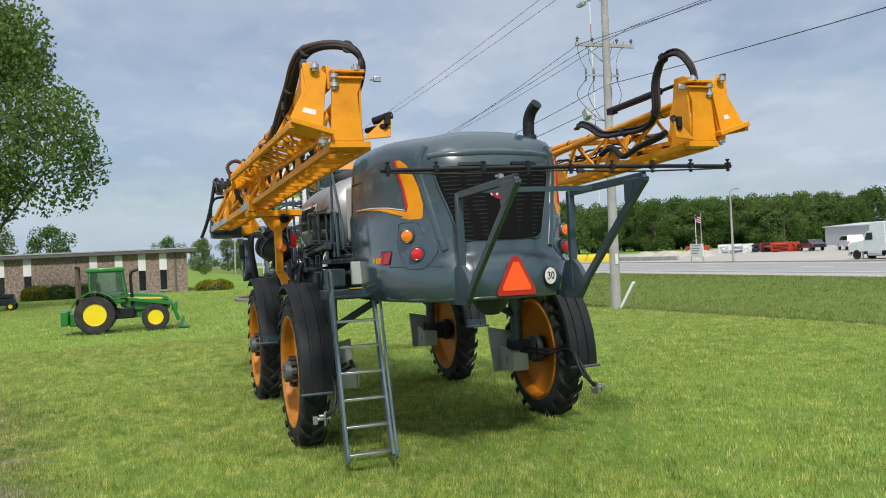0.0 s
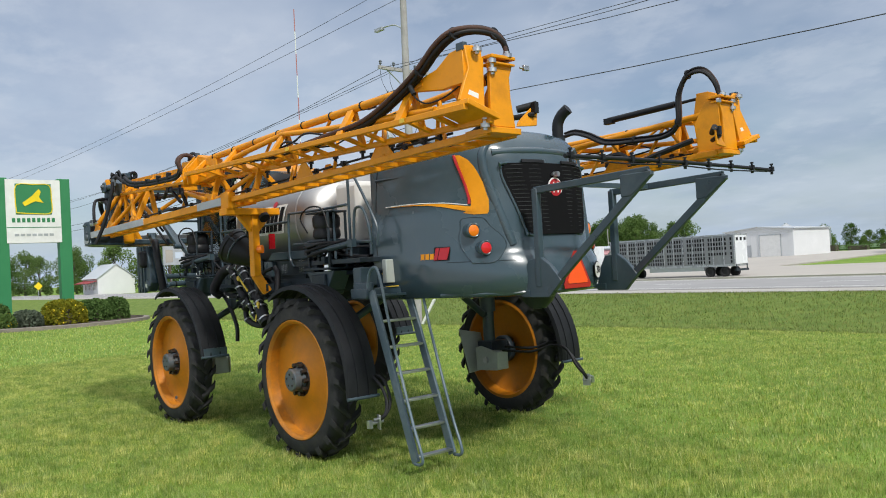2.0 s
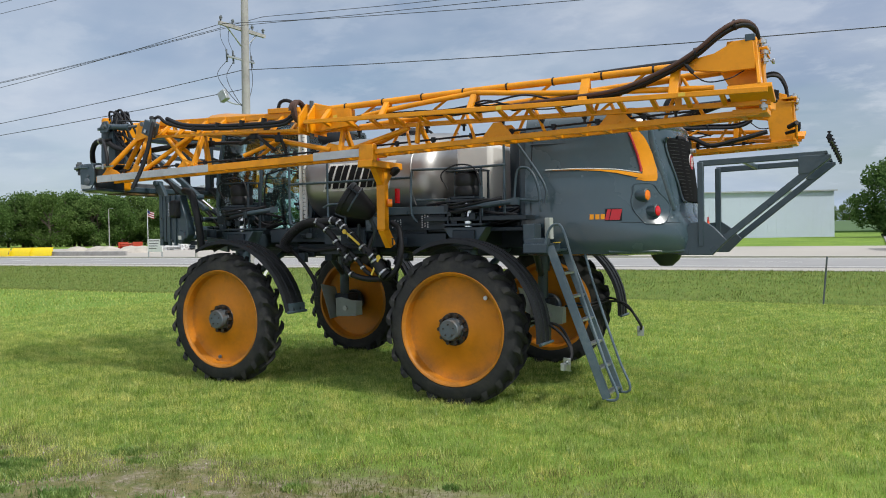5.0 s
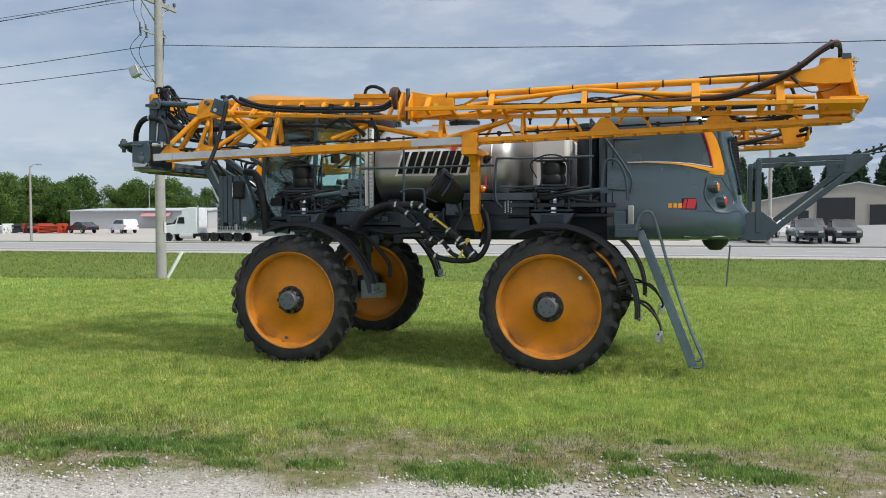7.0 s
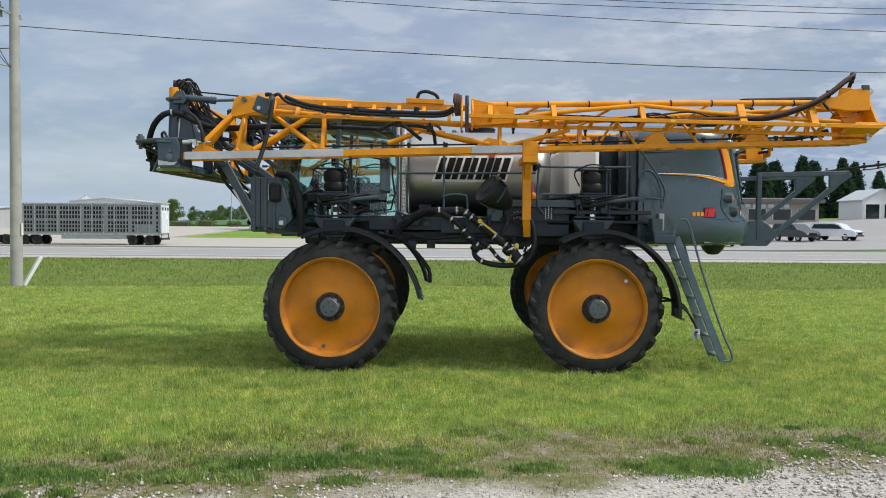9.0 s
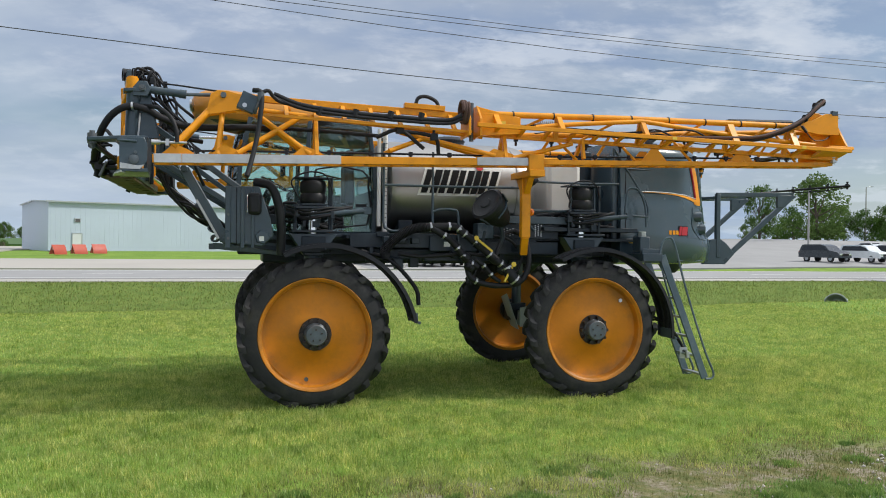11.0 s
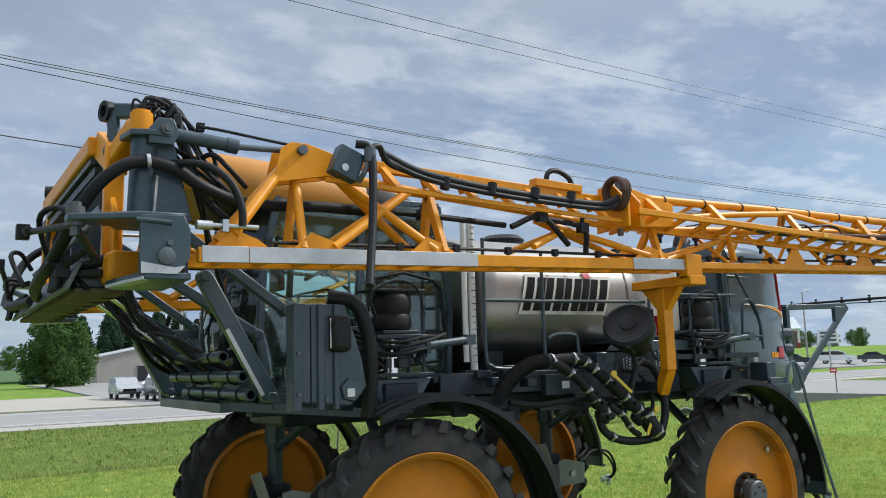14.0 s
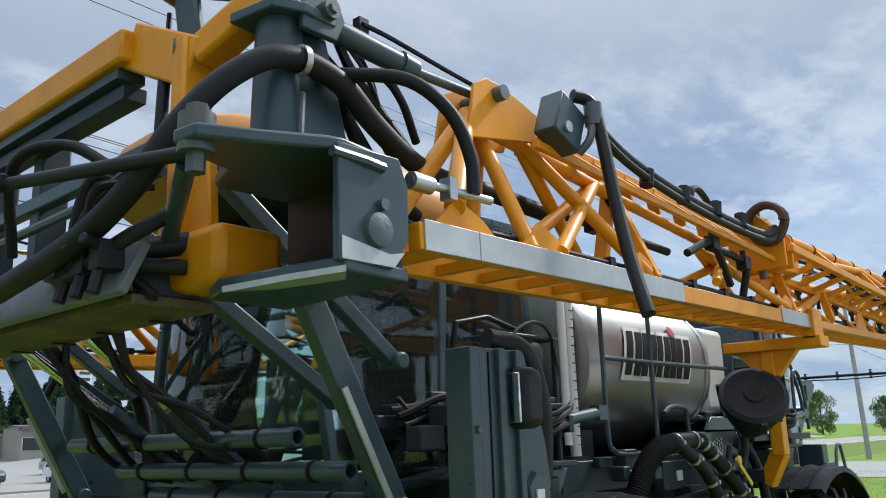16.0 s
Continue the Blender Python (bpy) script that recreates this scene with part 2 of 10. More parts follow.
YELLOW = material("yellow_handle", (0.72, 0.50, 0.05), 0.45, 0.0, 0.1, 6.0)
RED = material("red_decal", (0.42, 0.012, 0.02), 0.4)
SMVORANGE = material("fluorescent_orange", (0.95, 0.10, 0.012), 0.45, 0.0, 0.03, 8.0)
SMVRED = material("dark_red_reflector", (0.42, 0.02, 0.012), 0.35)
WHITE = material("white_paint", (0.72, 0.72, 0.70), 0.5, 0.0, 0.06, 2.0, dirt=(0.4, 0.38, 0.34), dirt_amount=0.2)
BLACK = material("black_decal", (0.010, 0.010, 0.011), 0.7, spec=0.15)
LAMPAMBER = material("amber_lens", (0.85, 0.20, 0.008), 0.15, 0.0, 0.1, 40.0, coat=0.6)
LAMPRED = material("red_lens", (0.62, 0.012, 0.02), 0.15, 0.0, 0.1, 40.0, coat=0.6)
OLIVE = material("dark_olive_paint", (0.085, 0.068, 0.040), 0.75, 0.0, 0.35, 6.0, 0.1, 60, dirt=(0.36, 0.19, 0.03), dirt_amount=0.6, dirt_scale=4.0)
GRILLE = material("black_grille_mesh", (0.006, 0.006, 0.007), 0.8, spec=0.1)
SLAT = material("dark_grille_slat", (0.022, 0.024, 0.025), 0.7, spec=0.2)
CHROME = material("chrome", (0.75, 0.75, 0.75), 0.12, 1.0, 0.03)


# ---- mesh building ----
class Mesh:
    """Collects simple solids into one mesh."""

    def __init__(self):
        self.v, self.f = [], []

    def add(self, verts, faces):
        k = len(self.v)
        self.v += [tuple(p) for p in verts]
        self.f += [tuple(i + k for i in f) for f in faces]
        return self

    def hexa(self, p):
        return self.add(p, [(0, 3, 2, 1), (4, 5, 6, 7), (0, 1, 5, 4), (1, 2, 6, 5), (2, 3, 7, 6), (3, 0, 4, 7)])

    def box(self, c, s, m=None):
        x, y, z = (k / 2 for k in s)
        p = [Vector(q) for q in ((-x, -y, -z), (x, -y, -z), (x, y, -z), (-x, y, -z), (-x, -y, z), (x, -y, z), (x, y, z), (-x, y, z))]
        if m is not None:
            p = [m @ q for q in p]
        return self.hexa([q + Vector(c) for q in p])

    def span(self, a, b):
        """A box between two corners."""
        return self.box([(i + j) / 2 for i, j in zip(a, b)], [abs(i - j) for i, j in zip(a, b)])

    def beam(self, a, b, w, h, up=(0, 0, 1), w2=None, h2=None):
        """A rectangular bar from a to b; w across, h along up."""
        a, b = Vector(a), Vector(b)
        d = (b - a).normalized()
        side = d.cross(Vector(up))
        if side.length < 1e-4:
            side = d.cross(Vector((1, 0, 0)))
        side.normalize()
        top = side.cross(d).normalized()
        p = []
        for q, ww, hh in ((a, w, h), (b, w2 or w, h2 or h)):
            p += [q - side * ww / 2 - top * hh / 2, q + side * ww / 2 - top * hh / 2, q + side * ww / 2 + top * hh / 2, q - side * ww / 2 + top * hh / 2]
        return self.hexa(p)

    def tube(self, pts, r, n=10, r_end=None):
        pts = [Vector(p) for p in pts]
        rings, ref = [], None
        for i, p in enumerate(pts):
            d = (pts[min(i + 1, len(pts) - 1)] - pts[max(i - 1, 0)]).normalized()
            if ref is None:
                ref = d.orthogonal().normalized()
            ref = (ref - d * ref.dot(d)).normalized()
            other = d.cross(ref)
            rr = r if r_end is None else r + (r_end - r) * i / (len(pts) - 1)
            rings.append([p + (ref * math.cos(2 * math.pi * j / n) + other * math.sin(2 * math.pi * j / n)) * rr for j in range(n)])
        v = [q for ring in rings for q in ring]
        f = [(i * n + j, i * n + (j + 1) % n, (i + 1) * n + (j + 1) % n, (i + 1) * n + j) for i in range(len(pts) - 1) for j in range(n)]
        f += [tuple(reversed(range(n))), tuple(range(len(v) - n, len(v)))]
        return self.add(v, f)

    def lathe(self, profile, origin=(0, 0, 0), axis=(0, 0, 1), n=24, closed=False):
        """Turns (radius, height) pairs round an axis."""
        axis = Vector(axis).normalized()
        a = axis.orthogonal().normalized()
        b = axis.cross(a)
        o = Vector(origin)
        v = [o + axis * h + (a * math.cos(2 * math.pi * j / n) + b * math.sin(2 * math.pi * j / n)) * r for r, h in profile for j in range(n)]
        m = len(profile)
        f = [(i * n + j, i * n + (j + 1) % n, (i + 1) * n + (j + 1) % n, (i + 1) * n + j) for i in range(m - 1) for j in range(n)]
        if closed:
            f += [((m - 1) * n + j, (m - 1) * n + (j + 1) % n, (j + 1) % n, j) for j in range(n)]
        else:
            f += [tuple(reversed(range(n))), tuple(range((m - 1) * n, m * n))]
        return self.add(v, f)

    def cyl(self, a, b, r, n=16, r2=None):
        return self.tube([a, b], r, n, r2)

    def plate(self, poly, t):
        """A flat polygon in space given a thickness t to both sides."""
        p = [Vector(q) for q in poly]
        nrm = Vector((0, 0, 0))
        for i in range(len(p)):
            nrm += (p[i] - p[0]).cross(p[(i + 1) % len(p)] - p[0])
        nrm.normalize()
        k = len(p)
        v = [q - nrm * t / 2 for q in p] + [q + nrm * t / 2 for q in p]
        return self.add(v, [tuple(reversed(range(k))), tuple(range(k, 2 * k))] + [(i, (i + 1) % k, k + (i + 1) % k, k + i) for i in range(k)])

    def sheet(self, grid, t, flip=1):
        """A grid of points (rows of equal length) given a thickness t along its normals."""
        rows, cols = len(grid), len(grid[0])
        g = [[Vector(p) for p in row] for row in grid]
        back = []
        for i in range(rows):
            for j in range(cols):
                du = g[min(i + 1, rows - 1)][j] - g[max(i - 1, 0)][j]
                dv = g[i][min(j + 1, cols - 1)] - g[i][max(j - 1, 0)]
                back.append(g[i][j] - du.cross(dv).normalized() * t * flip)
        v = [p for row in g for p in row] + back
        o = rows * cols
        f = []
        for i in range(rows - 1):
            for j in range(cols - 1):
                q = (i * cols + j, i * cols + j + 1, (i + 1) * cols + j + 1, (i + 1) * cols + j)
                f += [q, tuple(o + k for k in reversed(q))]
        edge = [(i * cols, (i + 1) * cols) for i in range(rows - 1)] + [((i + 1) * cols - 1 + cols, (i + 1) * cols - 1) for i in range(rows - 1)]
        edge += [(j + 1, j) for j in range(cols - 1)] + [((rows - 1) * cols + j, (rows - 1) * cols + j + 1) for j in range(cols - 1)]
        f += [(a, b, o + b, o + a) for a, b in edge]
        return self.add(v, f)


def curve(pts, n=6):
    """A smooth line through the points."""
    p = [Vector(q) for q in pts]
    p = [p[0] * 2 - p[1]] + p + [p[-1] * 2 - p[-2]]
    out = []
    for i in range(1, len(p) - 2):
        for k in range(n):
            t = k / n
            out.append(0.5 * (2 * p[i] + (p[i + 1] - p[i - 1]) * t + (2 * p[i - 1] - 5 * p[i] + 4 * p[i + 1] - p[i + 2]) * t * t
                              + (3 * p[i] - p[i - 1] - 3 * p[i + 1] + p[i + 2]) * t ** 3))
    return out + [p[-2]]


def lerp(a, b, t):
    return tuple(i + (j - i) * t for i, j in zip(a, b))


def solid(name, m, mat, bevel=0.0, smooth=True):
    """One mesh object out of what was collected."""
    me = bpy.data.meshes.new(name)
    me.from_pydata(m.v, [], m.f)
    bm = bmesh.new()
    bm.from_mesh(me)
    bmesh.ops.recalc_face_normals(bm, faces=bm.faces)
    bm.to_mesh(me)
    bm.free()
    for k in mat if isinstance(mat, (list, tuple)) else [mat]:
        me.materials.append(k)
    if smooth:
        for q in me.polygons:
            q.use_smooth = True
        me.set_sharp_from_angle(angle=radians(38))
    ob = new(name, me)
    if bevel:
        b = ob.modifiers.new("bevel", "BEVEL")
        b.width, b.segments, b.limit_method, b.angle_limit = bevel, 2, "ANGLE", radians(50)
        b.harden_normals = False
    return ob


def part(name, m, mat, parent, label="", bevel=0.0, smooth=True):
    ob = solid(name, m, mat, bevel, smooth)
    ob.parent = parent
    return tagged(ob, label) if label else ob


def thing(name, label, category, at=(0, 0, 0), group="", kind=""):
    ob = new(name)
    ob.empty_display_size = 0.3
    ob.location = (at[0], at[1], at[2] + (rise(at[0], at[1]) if at[1] > 50 else 0.0))
    return tagged(ob, label, category, group, kind)


# ---- ground ----
def ditch_edge(x):
    """Where the mown lawn breaks into the ditch."""
    return 12.6 + 2.1 * np.clip((x + 20) / 17, 0, 1) - 0.5 * np.clip((x - 3) / 9, 0, 1) + 2.8 * np.clip((x - 12) / 11, 0, 1)


def ramp(v, a, b):
    return min(1.0, max(0.0, (v - a) / (b - a)))


def rise(x, y):
    """The land beyond the road climbs gently, most of all to the east."""
    up = 0.85 * ramp(y, 52, 102) + 0.05 * ramp(y, 102, 150) + 3.6 * ramp(y, 150, 420)
    return ramp(x, -150, -60) * up + 0.65 * ramp(x, 25, 55) * ramp(y, 50, 56) + 2.0 * ramp(x, 40, 75) * ramp(y, 60, 80)


def ground_z(x, y):
    """Lawn, roadside ditch and the land beyond."""
    e = float(ditch_edge(x))
    z = 0.02 * noise.noise((x * 0.35, y * 0.35, 1.7))
    if 11.5 < y < 33:
        d = 0.0
        if y < 21.5:
            t = max(0.0, (y - e) / (21.5 - e))
            d = -1.0 * (3 * t * t - 2 * t ** 3) - 0.12 * min(1, max(0, (y - e + 0.8)))
        else:
            t = (32.5 - y) / 11.0
            t = min(1, max(0.0, t))
            d = -1.12 * (3 * t * t - 2 * t ** 3)
        z += d
    return z + rise(x, y) - (0.10 if y > 50 else 0.0)


def ground_material():
    mat = bpy.data.materials.new("lawn_and_soil")
    mat.use_nodes = True
    n, l = nodes_of(mat.node_tree)
    out, p = n.new("ShaderNodeOutputMaterial"), n.new("ShaderNodeBsdfPrincipled")
    l.new(p.outputs[0], out.inputs[0])
    p.inputs["Roughness"].default_value = 0.9
    p.inputs["Specular IOR Level"].default_value = 0.15
    co, sep = n.new("ShaderNodeTexCoord"), n.new("ShaderNodeSeparateXYZ")
    l.new(co.outputs["Object"], sep.inputs[0])

    def tex(s, d=5, r=0.6):
        t = n.new("ShaderNodeTexNoise")
        t.inputs["Scale"].default_value, t.inputs["Detail"].default_value, t.inputs["Roughness"].default_value = s, d, r
        l.new(co.outputs["Object"], t.inputs["Vector"])
        return t.outputs["Fac"]

    def rng(sock, a, b, lo=0.0, hi=1.0):
        k = n.new("ShaderNodeMapRange")
        k.interpolation_type = "SMOOTHSTEP"
        k.inputs[1].default_value, k.inputs[2].default_value, k.inputs[3].default_value, k.inputs[4].default_value = a, b, lo, hi
        l.new(sock, k.inputs[0])
        return k.outputs[0]

    def mt(op, a, b):
        k = n.new("ShaderNodeMath")
        k.operation = op
        for i, v in enumerate((a, b)):
            if isinstance(v, (int, float)):
                k.inputs[i].default_value = v
            else:
                l.new(v, k.inputs[i])
        return k.outputs[0]

    def mix(fac, a, b):
        k = n.new("ShaderNodeMix")
        k.data_type = "RGBA"
        for sock, val in ((k.inputs[0], fac), (k.inputs[6], a), (k.inputs[7], b)):
            if isinstance(val, (int, float)):
                sock.default_value = val
            elif isinstance(val, tuple):
                sock.default_value = (*val, 1)
            else:
                l.new(val, sock)
        return k.outputs[2]
    big, mid, fine = tex(0.22), tex(1.3), tex(16, 6, 0.7)
    grass = mix(rng(big, 0.35, 0.65), (0.13, 0.225, 0.032), (0.19, 0.29, 0.045))
    grass = mix(rng(mid, 0.4, 0.7, 0.0, 0.6), grass, (0.10, 0.18, 0.026))
    grass = mix(rng(fine, 0.45, 0.75, 0.0, 0.55), grass, (0.23, 0.275, 0.08))
    # coarser, darker grass in the ditch
    wild = mix(rng(mid, 0.35, 0.65), (0.10, 0.155, 0.03), (0.145, 0.20, 0.042))
    wild = mix(rng(tex(5.0), 0.5, 0.8, 0.0, 0.6), wild, (0.18, 0.18, 0.07))
    y = mt("ADD", sep.outputs[1], mt("MULTIPLY", mt("SUBTRACT", tex(0.8), 0.5), 1.4))
    def slope(a, b, h):
        k = n.new("ShaderNodeMapRange")
        k.inputs[1].default_value, k.inputs[2].default_value, k.inputs[3].default_value, k.inputs[4].default_value = a, b, 0, h
        l.new(sep.outputs[0], k.inputs[0])
        return k.outputs[0]
    brink = mt("ADD", mt("ADD", slope(-20, -3, 2.1), slope(3, 12, -0.5)), slope(12, 23, 2.8))
    col = mix(mt("MULTIPLY", rng(mt("SUBTRACT", y, brink), 12.3, 12.8), rng(y, 33.4, 32.0)), grass, wild)
    # worn verge and stony soil beside the gravel drive
    bow = mt("SUBTRACT", mt("MULTIPLY", mt("MULTIPLY", sep.outputs[0], sep.outputs[0]), 0.0125), mt("MULTIPLY", sep.outputs[0], 0.20))
    bow = mt("ADD", bow, mt("MULTIPLY", mt("MAXIMUM", mt("SUBTRACT", sep.outputs[0], 6.0), 0.0), 0.55))
    edge = mt("ADD", mt("ADD", sep.outputs[1], bow), mt("MULTIPLY", mt("SUBTRACT", tex(0.55, 6, 0.65), 0.5), 2.6))
    soil = mix(rng(fine, 0.35, 0.65), (0.16, 0.13, 0.085), (0.31, 0.27, 0.205))
    bare = rng(edge, -4.6, -6.2)
    patch = rng(tex(2.4, 6, 0.7), 0.46, 0.60)
    worn = mix(rng(tex(5.0, 5, 0.7), 0.4, 0.62), (0.10, 0.105, 0.042), (0.20, 0.165, 0.085))
    col = mix(mt("MULTIPLY", bare, 0.85), col, worn)
    col = mix(mt("MULTIPLY", bare, patch), col, soil)
    grav = mix(rng(tex(30, 4, 0.7), 0.3, 0.7), (0.26, 0.235, 0.205), (0.55, 0.52, 0.475))
    col = mix(rng(edge, -6.8, -7.4), col, grav)
    l.new(col, p.inputs["Base Color"])
    b = n.new("ShaderNodeBump")
    b.inputs["Strength"].default_value, b.inputs["Distance"].default_value = 0.6, 0.04
    l.new(fine, b.inputs["Height"])
    l.new(b.outputs[0], p.inputs["Normal"])
    return mat


def build_ground():
    xs = [-1500, -700, -300, -150, -100, -75, -60, -50, -40, -30, -24] + [-20 + 0.8 * k for k in range(0, 58)] + [28, 34, 40, 47, 55, 65, 75, 100, 160, 300, 700, 1500]
    ys = [-1500, -500, -200, -100, -60, -40, -30, -24, -20] + [-18 + 0.8 * k for k in range(0, 37)] + [11.5 + 0.6 * k for k in range(0, 37)] + [34, 37, 41, 48, 50, 52, 56, 60, 66, 72, 80, 90, 102, 120, 150, 200, 260, 340, 420, 800, 1500]
    g = [(x, y, ground_z(x, y)) for y in ys for x in xs]
    c = len(xs)
    f = [(j * c + i, j * c + i + 1, (j + 1) * c + i + 1, (j + 1) * c + i) for j in range(len(ys) - 1) for i in range(c - 1)]
    me = bpy.data.meshes.new("ground")
    me.from_pydata(g, [], f)
    me.materials.append(ground_material())
    for q in me.polygons:
        q.use_smooth = True
    tagged(new("ground", me), "mown lawn with a roadside ditch and worn verge", "ground", kind="structure")
    concrete = material("pale_road_concrete", (0.285, 0.28, 0.275), 0.85, 0.0, 0.10, 0.25, 0.2, 8, dirt=(0.20, 0.197, 0.193), dirt_amount=0.4, dirt_scale=0.15)
    shoulder = material("gravel_shoulder", (0.37, 0.348, 0.315), 0.92, 0.0, 0.12, 0.4, 0.4, 20)
    lotmat = material("gravel_lot", (0.385, 0.357, 0.32), 0.92, 0.0, 0.10, 0.12, 0.3, 10, dirt=(0.32, 0.30, 0.265), dirt_amount=0.35, dirt_scale=0.06)

    def strip(name, x0, x1, y0, y1, z0, z1, mat, label):
        m = Mesh().span((x0, y0, z0), (x1, y1, z1))
        return tagged(solid(name, m, mat, smooth=False), label, "road", kind="structure")
    strip("road_shoulder", -900, 900, 32.6, 36.0, -0.30, 0.035, shoulder, "pale gravel road shoulder")
    strip("road", -900, 900, 35.5, 49.5, -0.3, 0.06, concrete, "pale grey two-lane concrete highway")
    strip("road_shoulder", -900, 900, 49.0, 51.0, -0.3, 0.035, shoulder, "pale gravel road shoulder")
    def lot(x0, x1, y0, y1, mat, label, lift):
        gx = sorted({x0, x1} | {float(q) for q in (-150, -100, -75, -60, -50, -40, -30, -20, -10, 0, 10, 17.5, 25, 32, 40, 47, 55, 65, 75, 100, 130, 160) if x0 < q < x1})
        gy = sorted({y0, y1} | {float(q) for q in (54.5, 56, 60, 66, 72, 80, 90, 102, 120) if y0 < q < y1})
        m, c = Mesh(), len(gx)
        top = [(x, y, rise(x, y) + lift) for y in gy for x in gx]
        f = [(j * c + i, j * c + i + 1, (j + 1) * c + i + 1, (j + 1) * c + i) for j in range(len(gy) - 1) for i in range(c - 1)]
        edge = [i for i in range(c)] + [(j + 1) * c - 1 for j in range(1, len(gy))] + [(len(gy) - 1) * c + i for i in range(c - 2, -1, -1)] + [j * c for j in range(len(gy) - 2, 0, -1)]
        low = len(top)
        skirt = [(low + k, low + (k + 1) % len(edge), edge[(k + 1) % len(edge)], edge[k]) for k in range(len(edge))]
        m.add(top + [(top[i][0], top[i][1], top[i][2] - 0.4) for i in edge], f + skirt)
        tagged(solid("parking_lot", m, mat, smooth=False), label, "parking lot", kind="structure")
    lot(-150.0, -30.0, 53.4, 150.0, lotmat, "wide pale gravel lot across the road", 0.03)
    lot(-30.0, 8.0, 53.4, 72.0, lotmat, "pale gravel yard across the road", 0.034)
    lot(8.0, 190.0, 53.4, 66.0, concrete, "pale concrete parking lot across the road", 0.045)
    lot(8.0, 84.0, 66.0, 128.0, concrete, "pale concrete parking lot behind the cars", 0.040)
    strip("driveway", 38.5, 58, -60, 35.6, -1.3, 0.045, concrete, "pale concrete driveway crossing the ditch")
    line = Mesh()
    for k in range(-60, 60):
        line.span((k * 12.0, 42.4, 0.055), (k * 12.0 + 3, 42.55, 0.066))
    line.span((-900, 36.6, 0.055), (900, 36.72, 0.066)).span((-900, 48.4, 0.055), (900, 48.52, 0.066))
    tagged(solid("road_marking", line, WHITE, smooth=False), "white painted road lines", "road marking", kind="structure")


build_ground()


# ---- the field sprayer (front towards -x, machine axis along x) ----
sprayer = thing("field_sprayer", "tall grey field sprayer with folded orange booms parked on grass", "farm sprayer")
HUBZ, AXLE, TYRE_Y = 0.96, 1.97, 1.78


def build_wheel(x, s):
    """One tall narrow wheel; s is the side (-1 near, +1 far)."""
    o, ax = (x, s * TYRE_Y, HUBZ), (0, s, 0)
    rim = Mesh().lathe([(0.70, -0.17), (0.755, -0.16), (0.765, -0.15), (0.73, -0.13), (0.70, -0.11), (0.685, -0.02), (0.70, 0.06), (0.715, 0.135), (0.738, 0.15),
                        (0.742, 0.160), (0.734, 0.168), (0.715, 0.160), (0.708, 0.145), (0.690, 0.135), (0.684, 0.06), (0.676, 0.025), (0.650, 0.012), (0.50, 0.016), (0.38, 0.030), (0.30, 0.052),
                        (0.235, 0.080), (0.19, 0.088), (0.10, 0.088), (0.10, 0.02), (0.60, 0.0), (0.66, -0.02), (0.675, -0.10)], o, ax, 56, closed=True)
    w = part("wheel", rim, RIM, sprayer, "tall orange steel wheel with dusty paint")
    prof = []
    for k in range(15):
        a = -1.0 + 2.0 * k / 14
        # casing outline from one bead to the other
        prof.append((0.748 + 0.202 * max(0.0, 1 - abs(a) ** 3.2) ** 0.5, a * 0.185 if abs(a) < 0.99 else a * 0.165))
    tyre = Mesh().lathe(prof + [(0.722, 0.10), (0.722, -0.10)], o, ax, 64, closed=True)
    n, lugs = 23, []
    for side in (-1, 1):
        for i in range(n):
            a0 = 2 * math.pi * (i + (0.5 if side > 0 else 0)) / n
            pts = []
            for u, (da, y, r0) in enumerate(((0.0, -0.02, 0.945), (0.10, 0.09, 0.935), (0.17, 0.160, 0.925), (0.20, 0.186, 0.895))):
                wdt = (0.030, 0.034, 0.040, 0.044)[u]
                top = (1.0, 0.998, 0.985, 0.935)[u]
                ring = []
                for e, rr in ((-1, r0), (1, r0), (1, top), (-1, top)):
                    an = a0 + da + e * wdt * (1.15 if rr == r0 else 0.85)
                    yy = y * side
                    ring.append((x + rr * math.cos(an), s * TYRE_Y + s * yy, HUBZ + rr * math.sin(an)))
                pts.append(ring)
            v = [q for ring in pts for q in ring]
            f = [(0, 3, 2, 1), (12, 13, 14, 15)]
            for u in range(3):
                for e in range(4):
                    f.append((u * 4 + e, u * 4 + (e + 1) % 4, u * 4 + 4 + (e + 1) % 4, u * 4 + 4 + e))
            lugs.append((v, f))
    ty = part("tyre", tyre, RUBBER, w, "narrow black lugged tractor tyre with dusty tread")
    for v, f in lugs:
        part("lug", Mesh().add(v, f), RUBBER, ty)
    hub = Mesh().lathe([(0.0, 0.088), (0.150, 0.088), (0.150, 0.12), (0.138, 0.13), (0.138, 0.225), (0.125, 0.238), (0.0, 0.240)], o, ax, 28)
    hb = part("hub", hub, HUB, w, "grey planetary hub")
    for i in range(10):
        a = 2 * math.pi * i / 10
        c = Vector((x + 0.180 * math.cos(a), s * (TYRE_Y + 0.085), HUBZ + 0.180 * math.sin(a)))
        part("wheel_bolt", Mesh().cyl(c, c + Vector((0, s * 0.075, 0)), 0.027, 6), GREASE, w)
    part("grease_ring", Mesh().lathe([(0.10, 0.084), (0.215, 0.084), (0.21, 0.094), (0.10, 0.097)], o, ax, 32, closed=True), GREASE, w, "black greasy ring behind the hub bolts")
    for i in range(5):
        a = 2 * math.pi * (i + 0.3) / 5
        c = Vector((x + 0.075 * math.cos(a), s * (TYRE_Y + 0.239), HUBZ + 0.075 * math.sin(a)))
        part("hub_screw", Mesh().cyl(c, c + Vector((0, s * 0.010, 0)), 0.012, 6), GREASE, hb)
    a = -1.75 if x < 0 else 0.75
